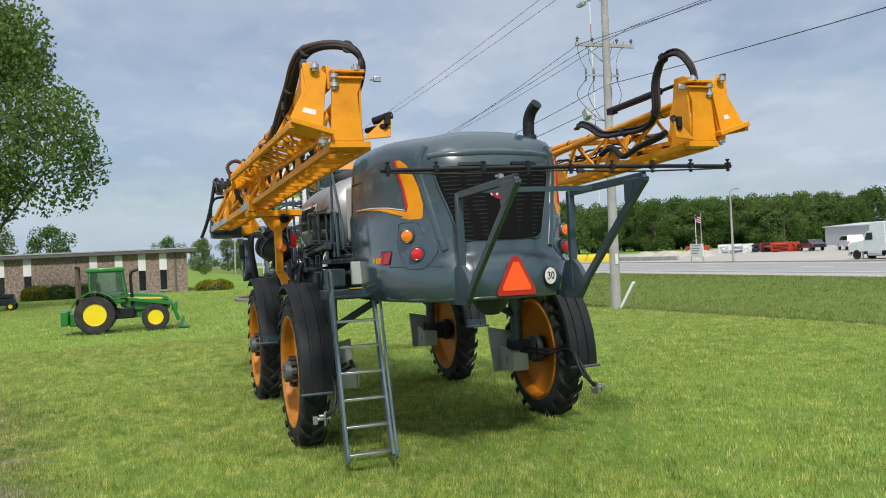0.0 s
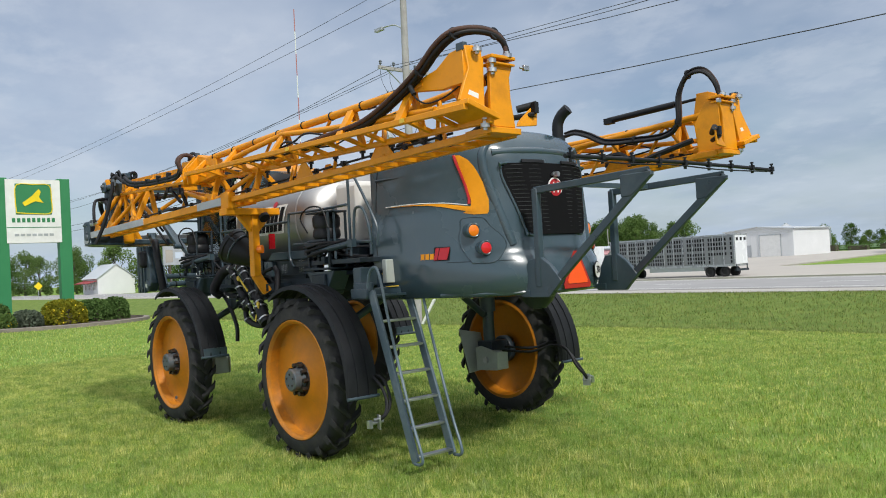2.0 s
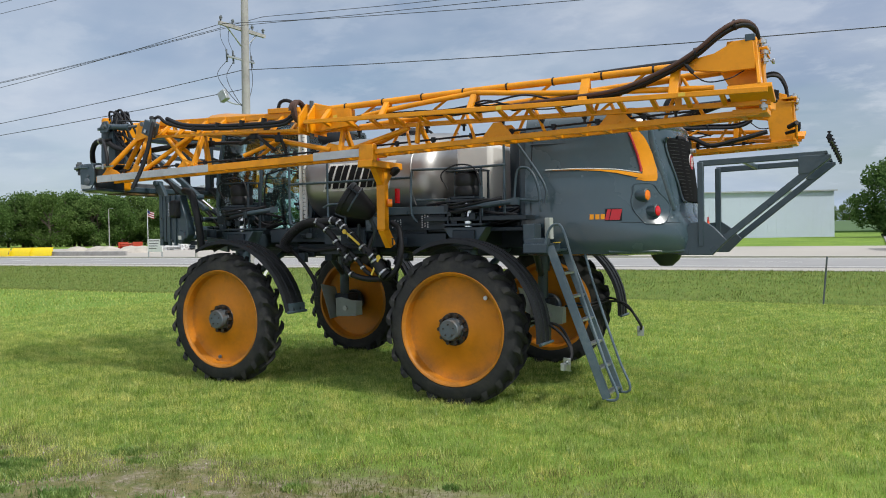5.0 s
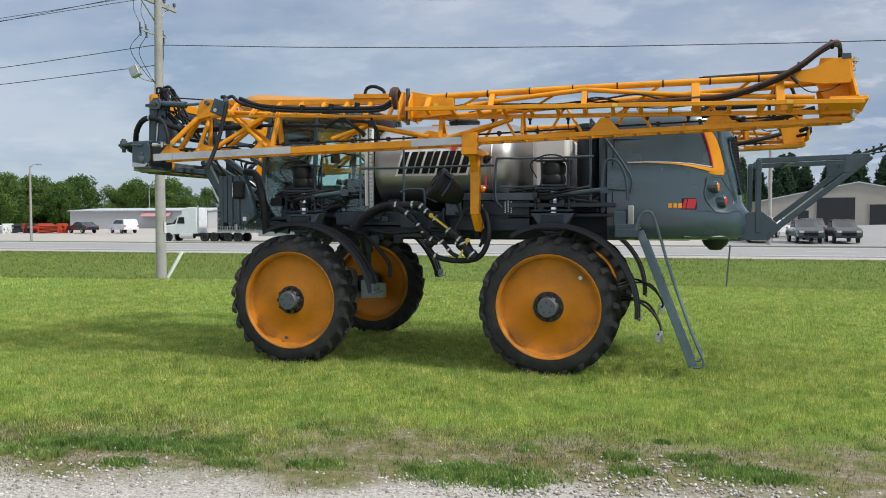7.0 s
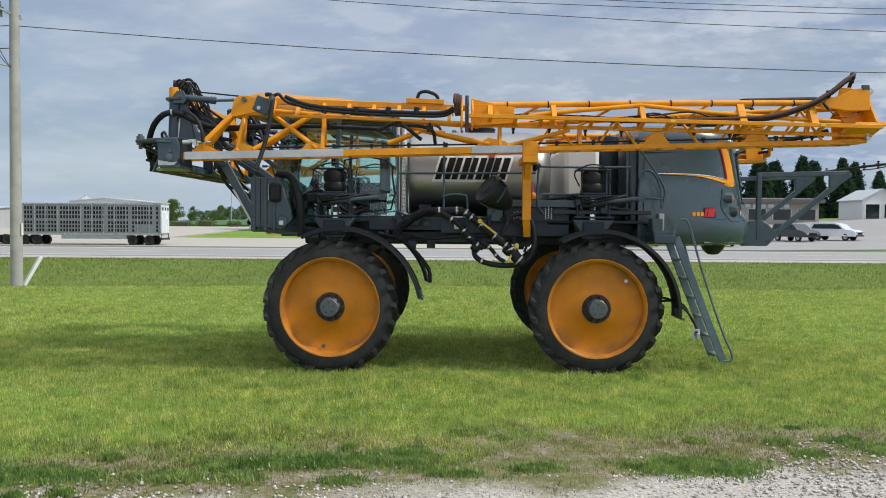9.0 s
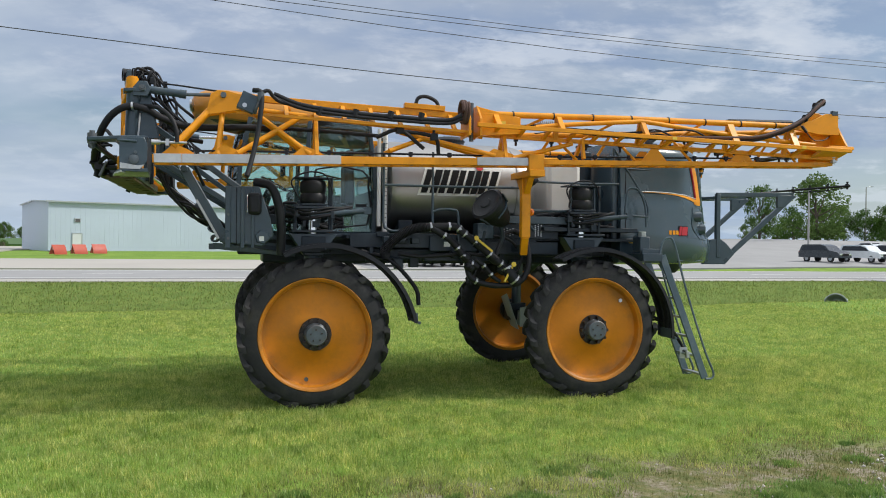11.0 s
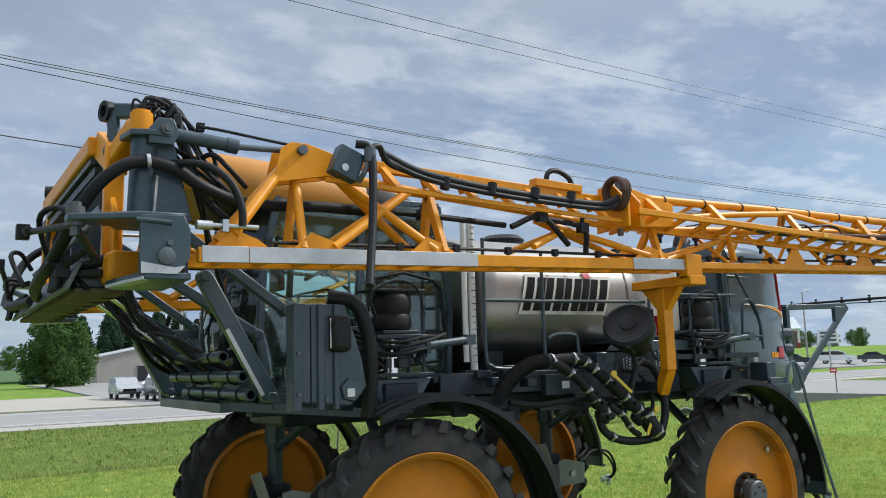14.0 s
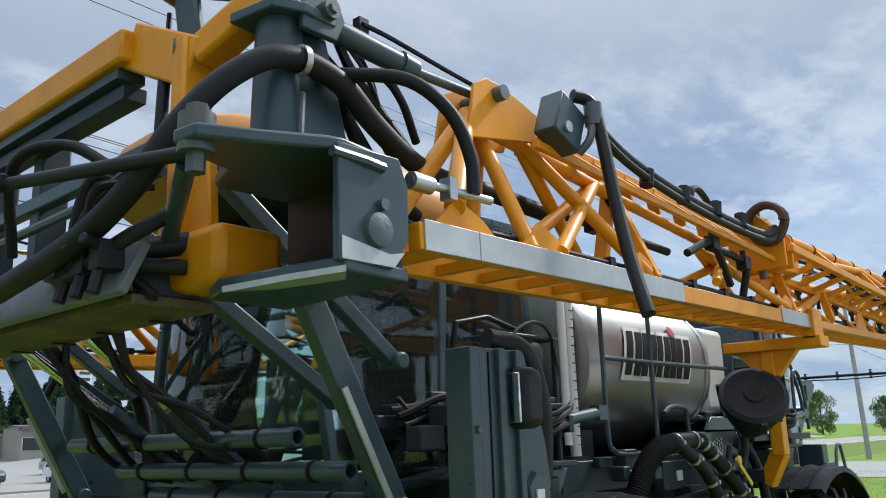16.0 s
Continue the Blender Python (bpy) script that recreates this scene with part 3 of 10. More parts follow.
    c = Vector((x + 0.60 * math.cos(a), s * (TYRE_Y + 0.035), HUBZ + 0.60 * math.sin(a)))
    part("valve_cover", Mesh().cyl(c, c + Vector((0, s * 0.02, 0)), 0.028, 10), HUB if x < 0 else ZINC, w)
    # wheel motor and guard on the inner side
    b = part("wheel_motor", Mesh().box((x, s * 1.44, HUBZ), (0.30, 0.34, 0.30)).cyl((x, s * 1.62, HUBZ), (x, s * 1.74, HUBZ), 0.20, 20), DARK, sprayer, bevel=0.015)
    g = Mesh()
    g.plate([(x - 0.02, s * 1.12, 0.70), (x + 0.42, s * 1.12, 0.72), (x + 0.44, s * 1.12, 0.98), (x + 0.1, s * 1.12, 1.06), (x - 0.02, s * 1.12, 1.04)], 0.02)
    g.plate([(x - 0.08, s * 1.02, 0.66), (x - 0.08, s * 1.42, 0.70), (x - 0.26, s * 1.44, 1.22), (x - 0.30, s * 1.04, 1.30)], 0.02)
    g.span((x - 0.02, s * 1.13, 0.72), (x + 0.40, s * 1.36, 0.98))
    part("motor_guard", g, GREYPLATE, b, "grey-green steel motor guard", bevel=0.008)
    part("guard_bolt", Mesh().cyl((x + 0.2, s * 1.115, 0.86), (x + 0.2, s * 1.08, 0.86), 0.045, 12), ZINC, b)
    return w


def build_leg(x, s):
    """Sliding leg, spindle and air spring over one wheel."""
    y = s * 1.38
    leg = Mesh().cyl((x, y, 0.95), (x, y, 2.28), 0.085, 18).cyl((x, y, 1.55), (x, y, 2.0), 0.115, 18)
    leg.plate([(x - 0.32, y, 2.28), (x + 0.32, y, 2.28), (x + 0.12, y, 1.98), (x - 0.12, y, 1.98)], 0.26)
    p = part("leg", leg, FRAME, sprayer, "grey tubular wheel leg", bevel=0.01)
    part("chrome_rod", Mesh().cyl((x, y, 2.26), (x, y, 2.62), 0.062, 16), CHROME, p)
    deck = Mesh().box((x, y, 2.31), (0.60, 0.42, 0.03)).box((x, y, 2.63), (0.50, 0.40, 0.035)).box((x, y, 2.67), (0.34, 0.34, 0.03))
    for dx in (-0.24, 0.24):
        for dy in (-0.13, 0.13):
            deck.cyl((x + dx, y + dy, 2.30), (x + dx, y + dy, 3.02 if dx > 0 else 2.64), 0.018, 8)
    deck.box((x, y, 3.03), (0.52, 0.30, 0.02))
    part("spring_plate", deck, DARK, p, bevel=0.005)
    bag = Mesh().lathe([(0.12, 2.685), (0.16, 2.695), (0.178, 2.73), (0.175, 2.79), (0.160, 2.825), (0.175, 2.86), (0.178, 2.96), (0.16, 2.995), (0.13, 3.005), (0.13, 3.03)],
                       (x, y, 0), (0, 0, 1), 28)
    part("air_spring", bag, PLASTIC, p, "black rubber air spring with two lobes")
    for k, (da, zz) in enumerate(((0.0, 2.50), (0.35, 2.56), (-0.3, 2.60))):
        pts = curve([(x - 0.34, y - s * 0.1, zz + 0.06), (x - 0.12, y + s * (0.22 + 0.03 * k), zz - 0.02), (x + 0.22, y + s * 0.20, zz + 0.03), (x + 0.52, y + s * 0.05, zz + 0.06 + da * 0.1)])
        part("hydraulic_hose", Mesh().tube(pts, 0.022 - 0.004 * k, 8), HOSE, p)
    part("steering_rod", Mesh().cyl((x - 0.05, y + s * 0.20, 2.52), (x + 0.72, y + s * 0.12, 2.60), 0.036, 12).box((x + 0.73, y + s * 0.12, 2.60), (0.10, 0.07, 0.09)), FRAME, p)
    cable = curve([(x - 0.22, y + s * 0.15, 2.78), (x - 0.30, y + s * 0.20, 2.98), (x - 0.08, y + s * 0.2, 3.10), (x + 0.16, y + s * 0.16, 3.06), (x + 0.26, y + s * 0.14, 2.82)])
    part("cable", Mesh().tube(cable, 0.011, 6), HOSE, p)
    r = random.Random(int(x * 10) + s)
    for k in range(9):
        c = (x + r.uniform(-0.3, 0.3), y + s * r.uniform(0.02, 0.22), r.uniform(2.36, 2.66))
        part("fitting", Mesh().box(c, (r.uniform(0.04, 0.10), r.uniform(0.04, 0.08), r.uniform(0.04, 0.10))), DARK, p, bevel=0.006)


def build_fender(x, s, a0, a1, r0, r1):
    """A curved black mudguard with ribs; angles in degrees from the rear horizontal."""
    inner, outer = TYRE_Y - 0.20, TYRE_Y + 0.21
    grid = []
    for k in range(19):
        t = k / 18
        a, r = radians(a0 + (a1 - a0) * t), r0 + (r1 - r0) * t
        row = []
        for y, d in ((inner, -0.05), (inner + 0.015, 0.0), (inner + 0.12, 0.0), (inner + 0.125, 0.016), (inner + 0.14, 0.016), (inner + 0.145, 0.0), (outer - 0.145, 0.0),
                     (outer - 0.14, 0.016), (outer - 0.125, 0.016), (outer - 0.12, 0.0), (outer - 0.015, 0.0), (outer, -0.05)):
            row.append((x + (r + d) * math.cos(a), s * y, HUBZ + (r + d) * math.sin(a)))
        grid.append(row)
    f = part("fender", Mesh().sheet(grid, 0.012, s), PLASTIC, sprayer, "dusty black plastic mudguard")
    e = radians(a1)
    c = Vector((x + (r1 + 0.01) * math.cos(e), 0, HUBZ + (r1 + 0.01) * math.sin(e)))
    part("fender_bar", Mesh().cyl((c.x, s * inner, c.z), (c.x, s * (outer + 0.02), c.z), 0.02, 10).box((c.x - 0.02, s * (TYRE_Y + 0.0), c.z + 0.06), (0.02, 0.36, 0.13)), FRAME, f)
    b = radians((a0 + a1) / 2 + 20)
    part("fender_bracket", Mesh().beam((x, s * 1.45, 2.02), (x + r0 * math.cos(b), s * (inner + 0.02), HUBZ + r0 * math.sin(b) - 0.02), 0.06, 0.03), DARK, f)
    if x > 0:
        for k in range(2):
            e = 0.05 * k
            pts = curve([(2.40, s * (1.22 + e), 1.00 + e), (2.72, s * (1.48 + e), 0.97 + e), (3.02, s * (1.60 + e), 1.06 + e), (3.30, s * (1.58 + e), 1.02 - e), (3.45, s * (1.60 + e), 0.80), (3.50, s * (1.70 + 0.3 * e), 0.66), (3.46, s * 1.80, 0.585 + 0.4 * e)])
            part("drop_hose", Mesh().tube(pts, 0.018, 8), HOSE, f)
        nz = Mesh().plate([(3.42, s * 1.76, 0.50), (3.52, s * 1.80, 0.50), (3.52, s * 1.80, 0.66), (3.42, s * 1.76, 0.66)], 0.02)
        nz.cyl((3.46, s * 1.72, 0.585), (3.46, s * 1.92, 0.575), 0.022, 10).box((3.46, s * 1.90, 0.57), (0.05, 0.05, 0.09)).cyl((3.49, s * 1.80, 0.62), (3.49, s * 1.86, 0.62), 0.016, 8)
        part("drop_nozzle", nz, ZINC, f, "zinc nozzle bracket on drop hoses", bevel=0.004)


for sx in (-1, 1):
    for sy in (-1, 1):
        build_wheel(sx * AXLE, sy)
        build_leg(sx * AXLE, sy)
build_fender(-AXLE, -1, 112, 6, 1.13, 1.36)
build_fender(-AXLE, 1, 112, 6, 1.13, 1.36)
build_fender(AXLE, -1, 118, -6, 1.14, 1.24)
build_fender(AXLE, 1, 118, -6, 1.14, 1.24)


def build_chassis():
    m = Mesh()
    for y in (-0.55, 0.55):
        m.span((-2.95, y - 0.09, 1.98), (4.3, y + 0.09, 2.26))
    for x in (-AXLE, AXLE):
        m.span((x - 0.16, -1.55, 2.02), (x + 0.16, 1.55, 2.24))
    for x in (-2.85, -0.6, 0.9, 4.0):
        m.span((x - 0.07, -0.6, 2.03), (x + 0.07, 0.6, 2.2))
    c = part("chassis", m, DARK, sprayer, "dark grey welded chassis frame", bevel=0.012)
    deck = Mesh().span((-1.5, -1.30, 2.22), (2.9, -0.62, 2.27)).span((-1.5, 0.62, 2.22), (2.9, 1.30, 2.27))
    deck.span((-1.45, -1.33, 2.10), (1.3, -1.30, 2.30)).span((1.35, -1.50, 2.36), (2.85, -0.9, 2.42))
    part("deck", deck, DARK, c, "dark steel side walkway", bevel=0.006)
    belly = Mesh().span((-2.6, -0.45, 1.86), (3.9, 0.45, 2.10)).span((-1.1, -1.15, 1.92), (0.8, -0.6, 2.1)).span((-1.1, 0.6, 1.92), (0.8, 1.15, 2.1))
    belly.lathe([(0.0, -0.18), (0.09, -0.17), (0.17, -0.09), (0.25, 0.06), (0.0, 0.06)], (4.28, 0.02, 1.88), (0, 0, 1), 20)
    part("underbody", belly, DARK, c, bevel=0.03)
    fb = part("front_bumper", Mesh().span((-3.34, -0.98, 2.05), (-3.24, 0.98, 2.13)), FRAME, sprayer, "grey angled front bumper", bevel=0.006)
    for e in (-1, 1):
        part("bumper_bracket", Mesh().plate([(-2.95, e * 1.12, 2.06), (-2.2, e * 1.12, 1.98), (-2.1, e * 1.12, 2.10), (-2.95, e * 1.12, 2.2)], 0.05), FRAME, fb, bevel=0.006)
        part("bumper_wing", Mesh().plate([(-3.28, e * 0.95, 2.06), (-2.2, e * 1.45, 1.96), (-2.2, e * 1.45, 2.04), (-3.28, e * 0.95, 2.14)], 0.04), FRAME, fb, bevel=0.006)
    for ax in (-AXLE, AXLE):
        for e in (-1, 1):
            part("tread_cylinder", Mesh().cyl((ax, e * 1.3, 1.5), (ax + 0.2, e * 0.5, 1.98), 0.05, 12), FRAME, c)


build_chassis()


def build_step_panel():
    st = part("step_plate", Mesh().plate([(0.50, -1.43, 2.47), (0.62, -1.43, 2.575), (1.90, -1.43, 2.57), (1.90, -1.43, 2.46)], 0.03).span((0.62, -1.42, 2.545), (1.90, -0.95, 2.57)), FRAME, sprayer, "blue-grey folded step plate below the tank", bevel=0.006)
    pn = part("vent_panel", Mesh().span((0.62, -1.38, 2.25), (1.62, -1.35, 2.46)), DARK, st, "dark perforated panel", bevel=0.004)
    for cx, cols, rows in ((0.78, 4, 4), (1.26, 3, 6)):
        for i in range(cols):
            for j in range(rows):
                c = (cx + 0.045 * i, -1.381, 2.29 + 0.030 * j + (0.015 if i % 2 else 0.0))
                part("vent_hole", Mesh().cyl(c, (c[0], c[1] - 0.004, c[2]), 0.010, 6), ZINC, pn)
    part("side_box", Mesh().span((0.36, -1.44, 2.24), (0.60, -1.20, 2.46)), FRAME, st, bevel=0.012)
    part("under_rail", Mesh().span((0.40, -1.37, 2.02), (1.62, -1.31, 2.20)), DARK, st, bevel=0.006)


build_step_panel()

# ---- hood ----
HY = 0.05
#        z     half-width  rear x  squareness
SLICES = [(1.88, 1.00, 4.50, 2.6), (1.90, 1.17, 4.74, 2.6), (1.96, 1.21, 4.79, 2.6), (2.10, 1.235, 4.80, 2.7), (2.28, 1.245, 4.765, 2.7), (2.36, 1.25, 4.70, 2.65),
          (2.44, 1.25, 4.665, 2.6), (2.70, 1.255, 4.635, 2.6), (2.92, 1.255, 4.61, 2.6), (2.965, 1.235, 4.605, 2.6), (3.20, 1.225, 4.575, 2.65), (3.40, 1.21, 4.545, 2.8), (3.54, 1.195, 4.50, 2.9),
          (3.63, 1.17, 4.45, 3.0), (3.70, 1.125, 4.375, 3.1), (3.745, 1.05, 4.27, 3.1), (3.775, 0.92, 4.12, 3.0), (3.79, 0.62, 3.88, 2.6)]
HX0 = 2.72


def hood_slice(z):
    for a, b in zip(SLICES, SLICES[1:]):
        if z <= b[0]:
            t = (z - a[0]) / (b[0] - a[0])
            return lerp(a[1:], b[1:], t)
    return SLICES[-1][1:]


def hood_side(x, z, s, off=0.004):
    """A point on the hood's flank at x, z, lifted off a little."""
    w, r, n = hood_slice(z)
    u = min(max((x - HX0) / (r - HX0), 0), 0.999)
    return (x + off * 0.5, HY + s * (w * (1 - u ** n) ** (1 / n) + off), z)


def hood_rear(y, z, off=0.004):
    """A point on the hood's rear face at y (from the hood's axis), z."""
    w, r, n = hood_slice(z)
    u = min(abs(y) / w, 0.999)
    return (HX0 + (r - HX0) * (1 - u ** n) ** (1 / n) + off, HY + y, z)


def build_hood():
    m = Mesh()
    k = 40
    rings = []
    for z, w, r, n in SLICES:
        ring = []
        for i in range(k + 1):
            a = -math.pi / 2 + math.pi * i / k
            ca, sa = math.cos(a), math.sin(a)
            ring.append((HX0 + (r - HX0) * abs(ca) ** (2 / n), HY + w * math.copysign(abs(sa) ** (2 / n), sa), z + (0.0 if z < 3.65 else 0.05 * max(0, 1 - (abs(sa) / 0.55) ** 2) ** 2)))
        rings.append(ring)
    v = [q for ring in rings for q in ring]
    c = k + 1
    f = [(i * c + j, i * c + j + 1, (i + 1) * c + j + 1, (i + 1) * c + j) for i in range(len(rings) - 1) for j in range(k)]
    f += [tuple(range(c)), tuple(range(len(v) - c, len(v)))]
    f.append(tuple([i * c for i in range(len(rings))] + [i * c + k for i in reversed(range(len(rings)))]))
    m.add(v, f)
    hood = part("hood", m, GREY, sprayer, "glossy slate-grey moulded engine hood")
    # grille: dark recess with slats and a frame
    g = Mesh()
    zs = [2.56, 2.62, 2.8, 3.0, 3.2, 3.32, 3.38]
    hw = [0.42, 0.49, 0.54, 0.60, 0.66, 0.67, 0.61]
    g.sheet([[hood_rear(w * t, z, 0.006) for t in (-1, -0.6, -0.2, 0.2, 0.6, 1)] for z, w in zip(zs, hw)], 0.02)
    gr = part("grille", g, GRILLE, hood, "black engine air grille")
    for i in range(17):
        z = 2.61 + i * 0.0465
        w = 0.48 + (z - 2.6) * 0.235
        pts = [hood_rear(w * t / 5, z, 0.018) for t in range(-5, 6)]
        part("slat", Mesh().tube(pts, 0.0065, 6), SLAT, gr)
    rim = [hood_rear(w, z, 0.012) for z, w in zip(zs, hw)] + [hood_rear(-w, z, 0.012) for z, w in reversed(list(zip(zs, hw)))]
    part("grille_rim", Mesh().tube(curve(rim + rim[:1], 3), 0.016, 8), GREY, gr)
    part("red_engine_glow_panel", Mesh().sheet([[hood_rear(y, z, 0.010) for y in (-0.26, -0.08)] for z in (2.7, 2.85, 3.0)], 0.004), material("dim_red_radiator", (0.10, 0.004, 0.008), 0.5), gr)
    for y in (-0.28, 0.34):
        part("grille_cap", Mesh().sheet([[hood_rear(y + d, z, 0.014) for d in (-0.16, 0, 0.16)] for z in (3.38, 3.415)], 0.02), PLASTIC, gr)
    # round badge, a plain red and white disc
    c = Vector(hood_rear(0.0, 3.10, 0.02))
    b = part("badge", Mesh().cyl(c, c + Vector((0.012, 0, 0)), 0.115, 28), WHITE, hood, "round red badge with white ring")
    part("badge_face", Mesh().cyl(c + Vector((0.012, 0, 0)), c + Vector((0.018, 0, 0)), 0.10, 28), RED, b)
    part("badge_mark", Mesh().box(c + Vector((0.02, -0.035, 0)), (0.006, 0.02, 0.12)).box(c + Vector((0.02, 0.035, 0)), (0.006, 0.02, 0.12)).box(c + Vector((0.02, 0, 0)), (0.006, 0.06, 0.02)), WHITE, b)
    part("grille_camera", Mesh().cyl(c + Vector((0.0, 0.0, 0.15)), c + Vector((0.07, 0, 0.15)), 0.03, 12).box(c + Vector((0.02, 0.0, 0.15)), (0.03, 0.10, 0.03)), ZINC, hood)
    for s in (-1, 1):
        # orange sweep decal with a thin red inner edge and a long pale tail
        grid = []
        for z, xa, xb in ((3.50, 4.035, 4.08), (3.44, 4.06, 4.165), (3.36, 4.085, 4.22), (3.28, 4.11, 4.255), (3.18, 4.14, 4.29), (3.08, 4.165, 4.315), (2.98, 4.19, 4.34), (2.92, 4.195, 4.35), (2.87, 4.16, 4.352), (2.845, 4.12, 4.35), (2.82, 4.22, 4.34)):
            grid.append([hood_side(xa + (xb - xa) * t / 5, z, s) for t in range(6)])
        part("orange_decal", Mesh().sheet(grid, 0.003, -s), AMBER, hood, "orange sweep decal on the hood")
        rows = []
        for x, za, zb in ((3.1, 2.992, 2.996), (3.4, 2.984, 2.992), (3.7, 2.962, 2.980), (3.9, 2.928, 2.962), (4.05, 2.89, 2.938), (4.2, 2.85, 2.91)):
            rows.append([hood_side(x, za, s, 0.006), hood_side(x, (za + zb) / 2, s, 0.006), hood_side(x, zb, s, 0.006)])
        part("decal_tail", Mesh().sheet(rows, 0.003, s), AMBER, hood)
        part("decal_edge", Mesh().tube([hood_side(x, z, s, 0.006) for z, x in ((3.50, 4.02), (3.4, 4.055), (3.3, 4.09), (3.15, 4.135), (3.0, 4.17), (2.94, 4.175))], 0.017, 6), RED, hood)
        part("decal_line", Mesh().tube([hood_side(x, z, s, 0.006) for x, z in ((3.0, 3.0), (3.3, 3.002), (3.6, 2.995), (3.9, 2.975), (4.17, 2.93))], 0.006, 6), WHITE, hood)
        # tail lamps in an oval pocket
        poc = []
        for k in range(7):
            t = k / 6
            z = 2.28 + t * 0.50
            wd = 0.10 + 0.10 * math.sin(math.pi * min(t * 1.1, 1)) 
            cx = 4.34 - 0.14 * t
            poc.append([hood_side(cx + wd * e, z, s, 0.005) for e in (-1, -0.5, 0, 0.5, 1)])
        pk = part("lamp_pocket", Mesh().sheet(poc, 0.012, s), GREY, hood, "sculpted grey lamp pocket")
        for (x, z), mat, nm in (((4.215, 2.64), LAMPAMBER, "amber_lamp"), ((4.325, 2.44), LAMPRED, "red_lamp")):
            p = Vector(hood_side(x, z, s, 0.0))
            d = Vector((0.95, s * 0.30, 0)).normalized()
            p += Vector((0.02, s * 0.030, 0))
            part("lamp_bezel", Mesh().lathe([(0.0, -0.16), (0.060, -0.16), (0.080, -0.10), (0.084, 0.025), (0.074, 0.036), (0.066, 0.030), (0.0, 0.030)], p, d, 24), GREY, hood, "round grey lamp housing")
            part(nm, Mesh().lathe([(0.0, 0.0), (0.064, 0.02), (0.062, 0.036), (0.042, 0.044), (0.0, 0.047)], p, d, 24), mat, hood, "round amber tail lamp" if nm[0] == "a" else "round red tail lamp")
        rim = [hood_side(4.34 - 0.14 * t + (0.10 + 0.10 * math.sin(math.pi * min(t * 1.1, 1))) * e, 2.28 + t * 0.50, s, 0.004) for e, ts in ((-1, (0, 0.2, 0.4, 0.6, 0.8, 1)), (1, (1, 0.8, 0.6, 0.4, 0.2, 0))) for t in ts]
        part("pocket_crease", Mesh().tube(curve(rim + rim[:1], 3), 0.006, 6), FRAME, pk)
        # model badge, drawn as plain shapes
        mb = part("model_badge", Mesh().sheet([[hood_side(x, z, s, 0.005) for x in (3.765, 3.86, 3.965)] for z in (2.325, 2.40, 2.48)], 0.003, s), BLACK, hood, "red and orange model badge in plain shapes")
        for x0, w in ((3.775, 0.045), (3.83, 0.12)):
            part("badge_block", Mesh().sheet([[hood_side(x0 + w * e + (z - 2.4) * 0.2, z, s, 0.010) for e in (0, 0.5, 1)] for z in (2.335, 2.40, 2.47)], 0.003, s), RED, mb)
        for x0 in (3.575, 3.645, 3.71):
            part("badge_block", Mesh().sheet([[hood_side(x0 + 0.05 * e, z, s, 0.006) for e in (0, 0.5, 1)] for z in (2.345, 2.41)], 0.004, s), AMBER, mb)
        # long crease in the flank, its shade painted as a dark tube, and small service labels
        part("flank_crease", Mesh().tube([hood_side(x, z, s, -0.006) for x, z in ((2.80, 3.34), (3.0, 3.338), (3.2, 3.335), (3.5, 3.335))], 0.022, 6, 0.004), DARK, hood)
        part("service_label", Mesh().sheet([[hood_side(x, z, s, 0.005) for x in (2.86, 2.93)] for z in (2.20, 2.26)], 0.003, s), YELLOW, hood)
        # panel seams
        part("seam", Mesh().tube([hood_side(x, z, s, -0.002) for x, z in ((2.80, 1.95), (2.80, 2.5), (2.80, 3.0), (2.82, 3.4), (2.86, 3.58))], 0.008, 6), BLACK, hood)
        part("seam", Mesh().tube([hood_side(x, 2.30 - 0.02 * abs(x - 4), s, -0.001) for x in (3.95, 4.15, 4.35, 4.5, 4.6)], 0.006, 6), DARK, hood)
    # upright shoulders beside the grille and the bumper's upper edge
    for e in (-1, 1):
        part("grille_shoulder", Mesh().tube(curve([hood_rear(e * w, z, -0.035) for w, z in ((0.62, 2.46), (0.66, 2.62), (0.74, 3.0), (0.80, 3.30), (0.80, 3.48), (0.72, 3.62))]), 0.055, 12), GREY, hood)
    part("grille_brow", Mesh().tube(curve([hood_rear(y, 3.50 + 0.03 * math.cos(y * 2), -0.03) for y in (-0.72, -0.4, 0, 0.4, 0.72)]), 0.05, 12), GREY, hood)
    # bonnet ridges on the roof
    for y in (-0.45, 0.45):
        part("roof_ridge", Mesh().tube(curve([(2.9, HY + y * 1.1, 3.73), (3.3, HY + y, 3.765), (3.75, HY + y * 0.9, 3.745), (4.05, HY + y * 0.8, 3.70)]), 0.05, 10), GREY, hood)
    part("bottom_lip", Mesh().tube([hood_rear(y, 1.93, 0.0) for y in (-1.1, -0.9, -0.6, -0.3, 0, 0.3, 0.6, 0.9, 1.1)], 0.022, 8), GREY, hood)
    # slow vehicle triangle and speed disc
    p = Vector(hood_rear(0.06, 2.16, 0.03))
    def tri(k, x, mat, nm, par, lab=""):
        y0, z0 = p.y, p.z - 0.02
        a, b = 0.205 * k, 0.19 * k
        return part(nm, Mesh().plate([(x, y0 - a, z0 - b), (x, y0 + a, z0 - b), (x, y0 + a * 1.06, z0 - b * 0.78), (x, y0 + 0.04 * k, z0 + b * 1.08), (x, y0 - 0.04 * k, z0 + b * 1.08), (x, y0 - a * 1.06, z0 - b * 0.78)], 0.006), mat, par, lab)
    t = tri(1.06, p.x, SMVRED, "warning_triangle", sprayer, "fluorescent orange slow-vehicle triangle with red border")
    tri(0.78, p.x + 0.008, SMVORANGE, "triangle_face", t)
    p2 = Vector(hood_rear(0.50, 2.125, 0.02))
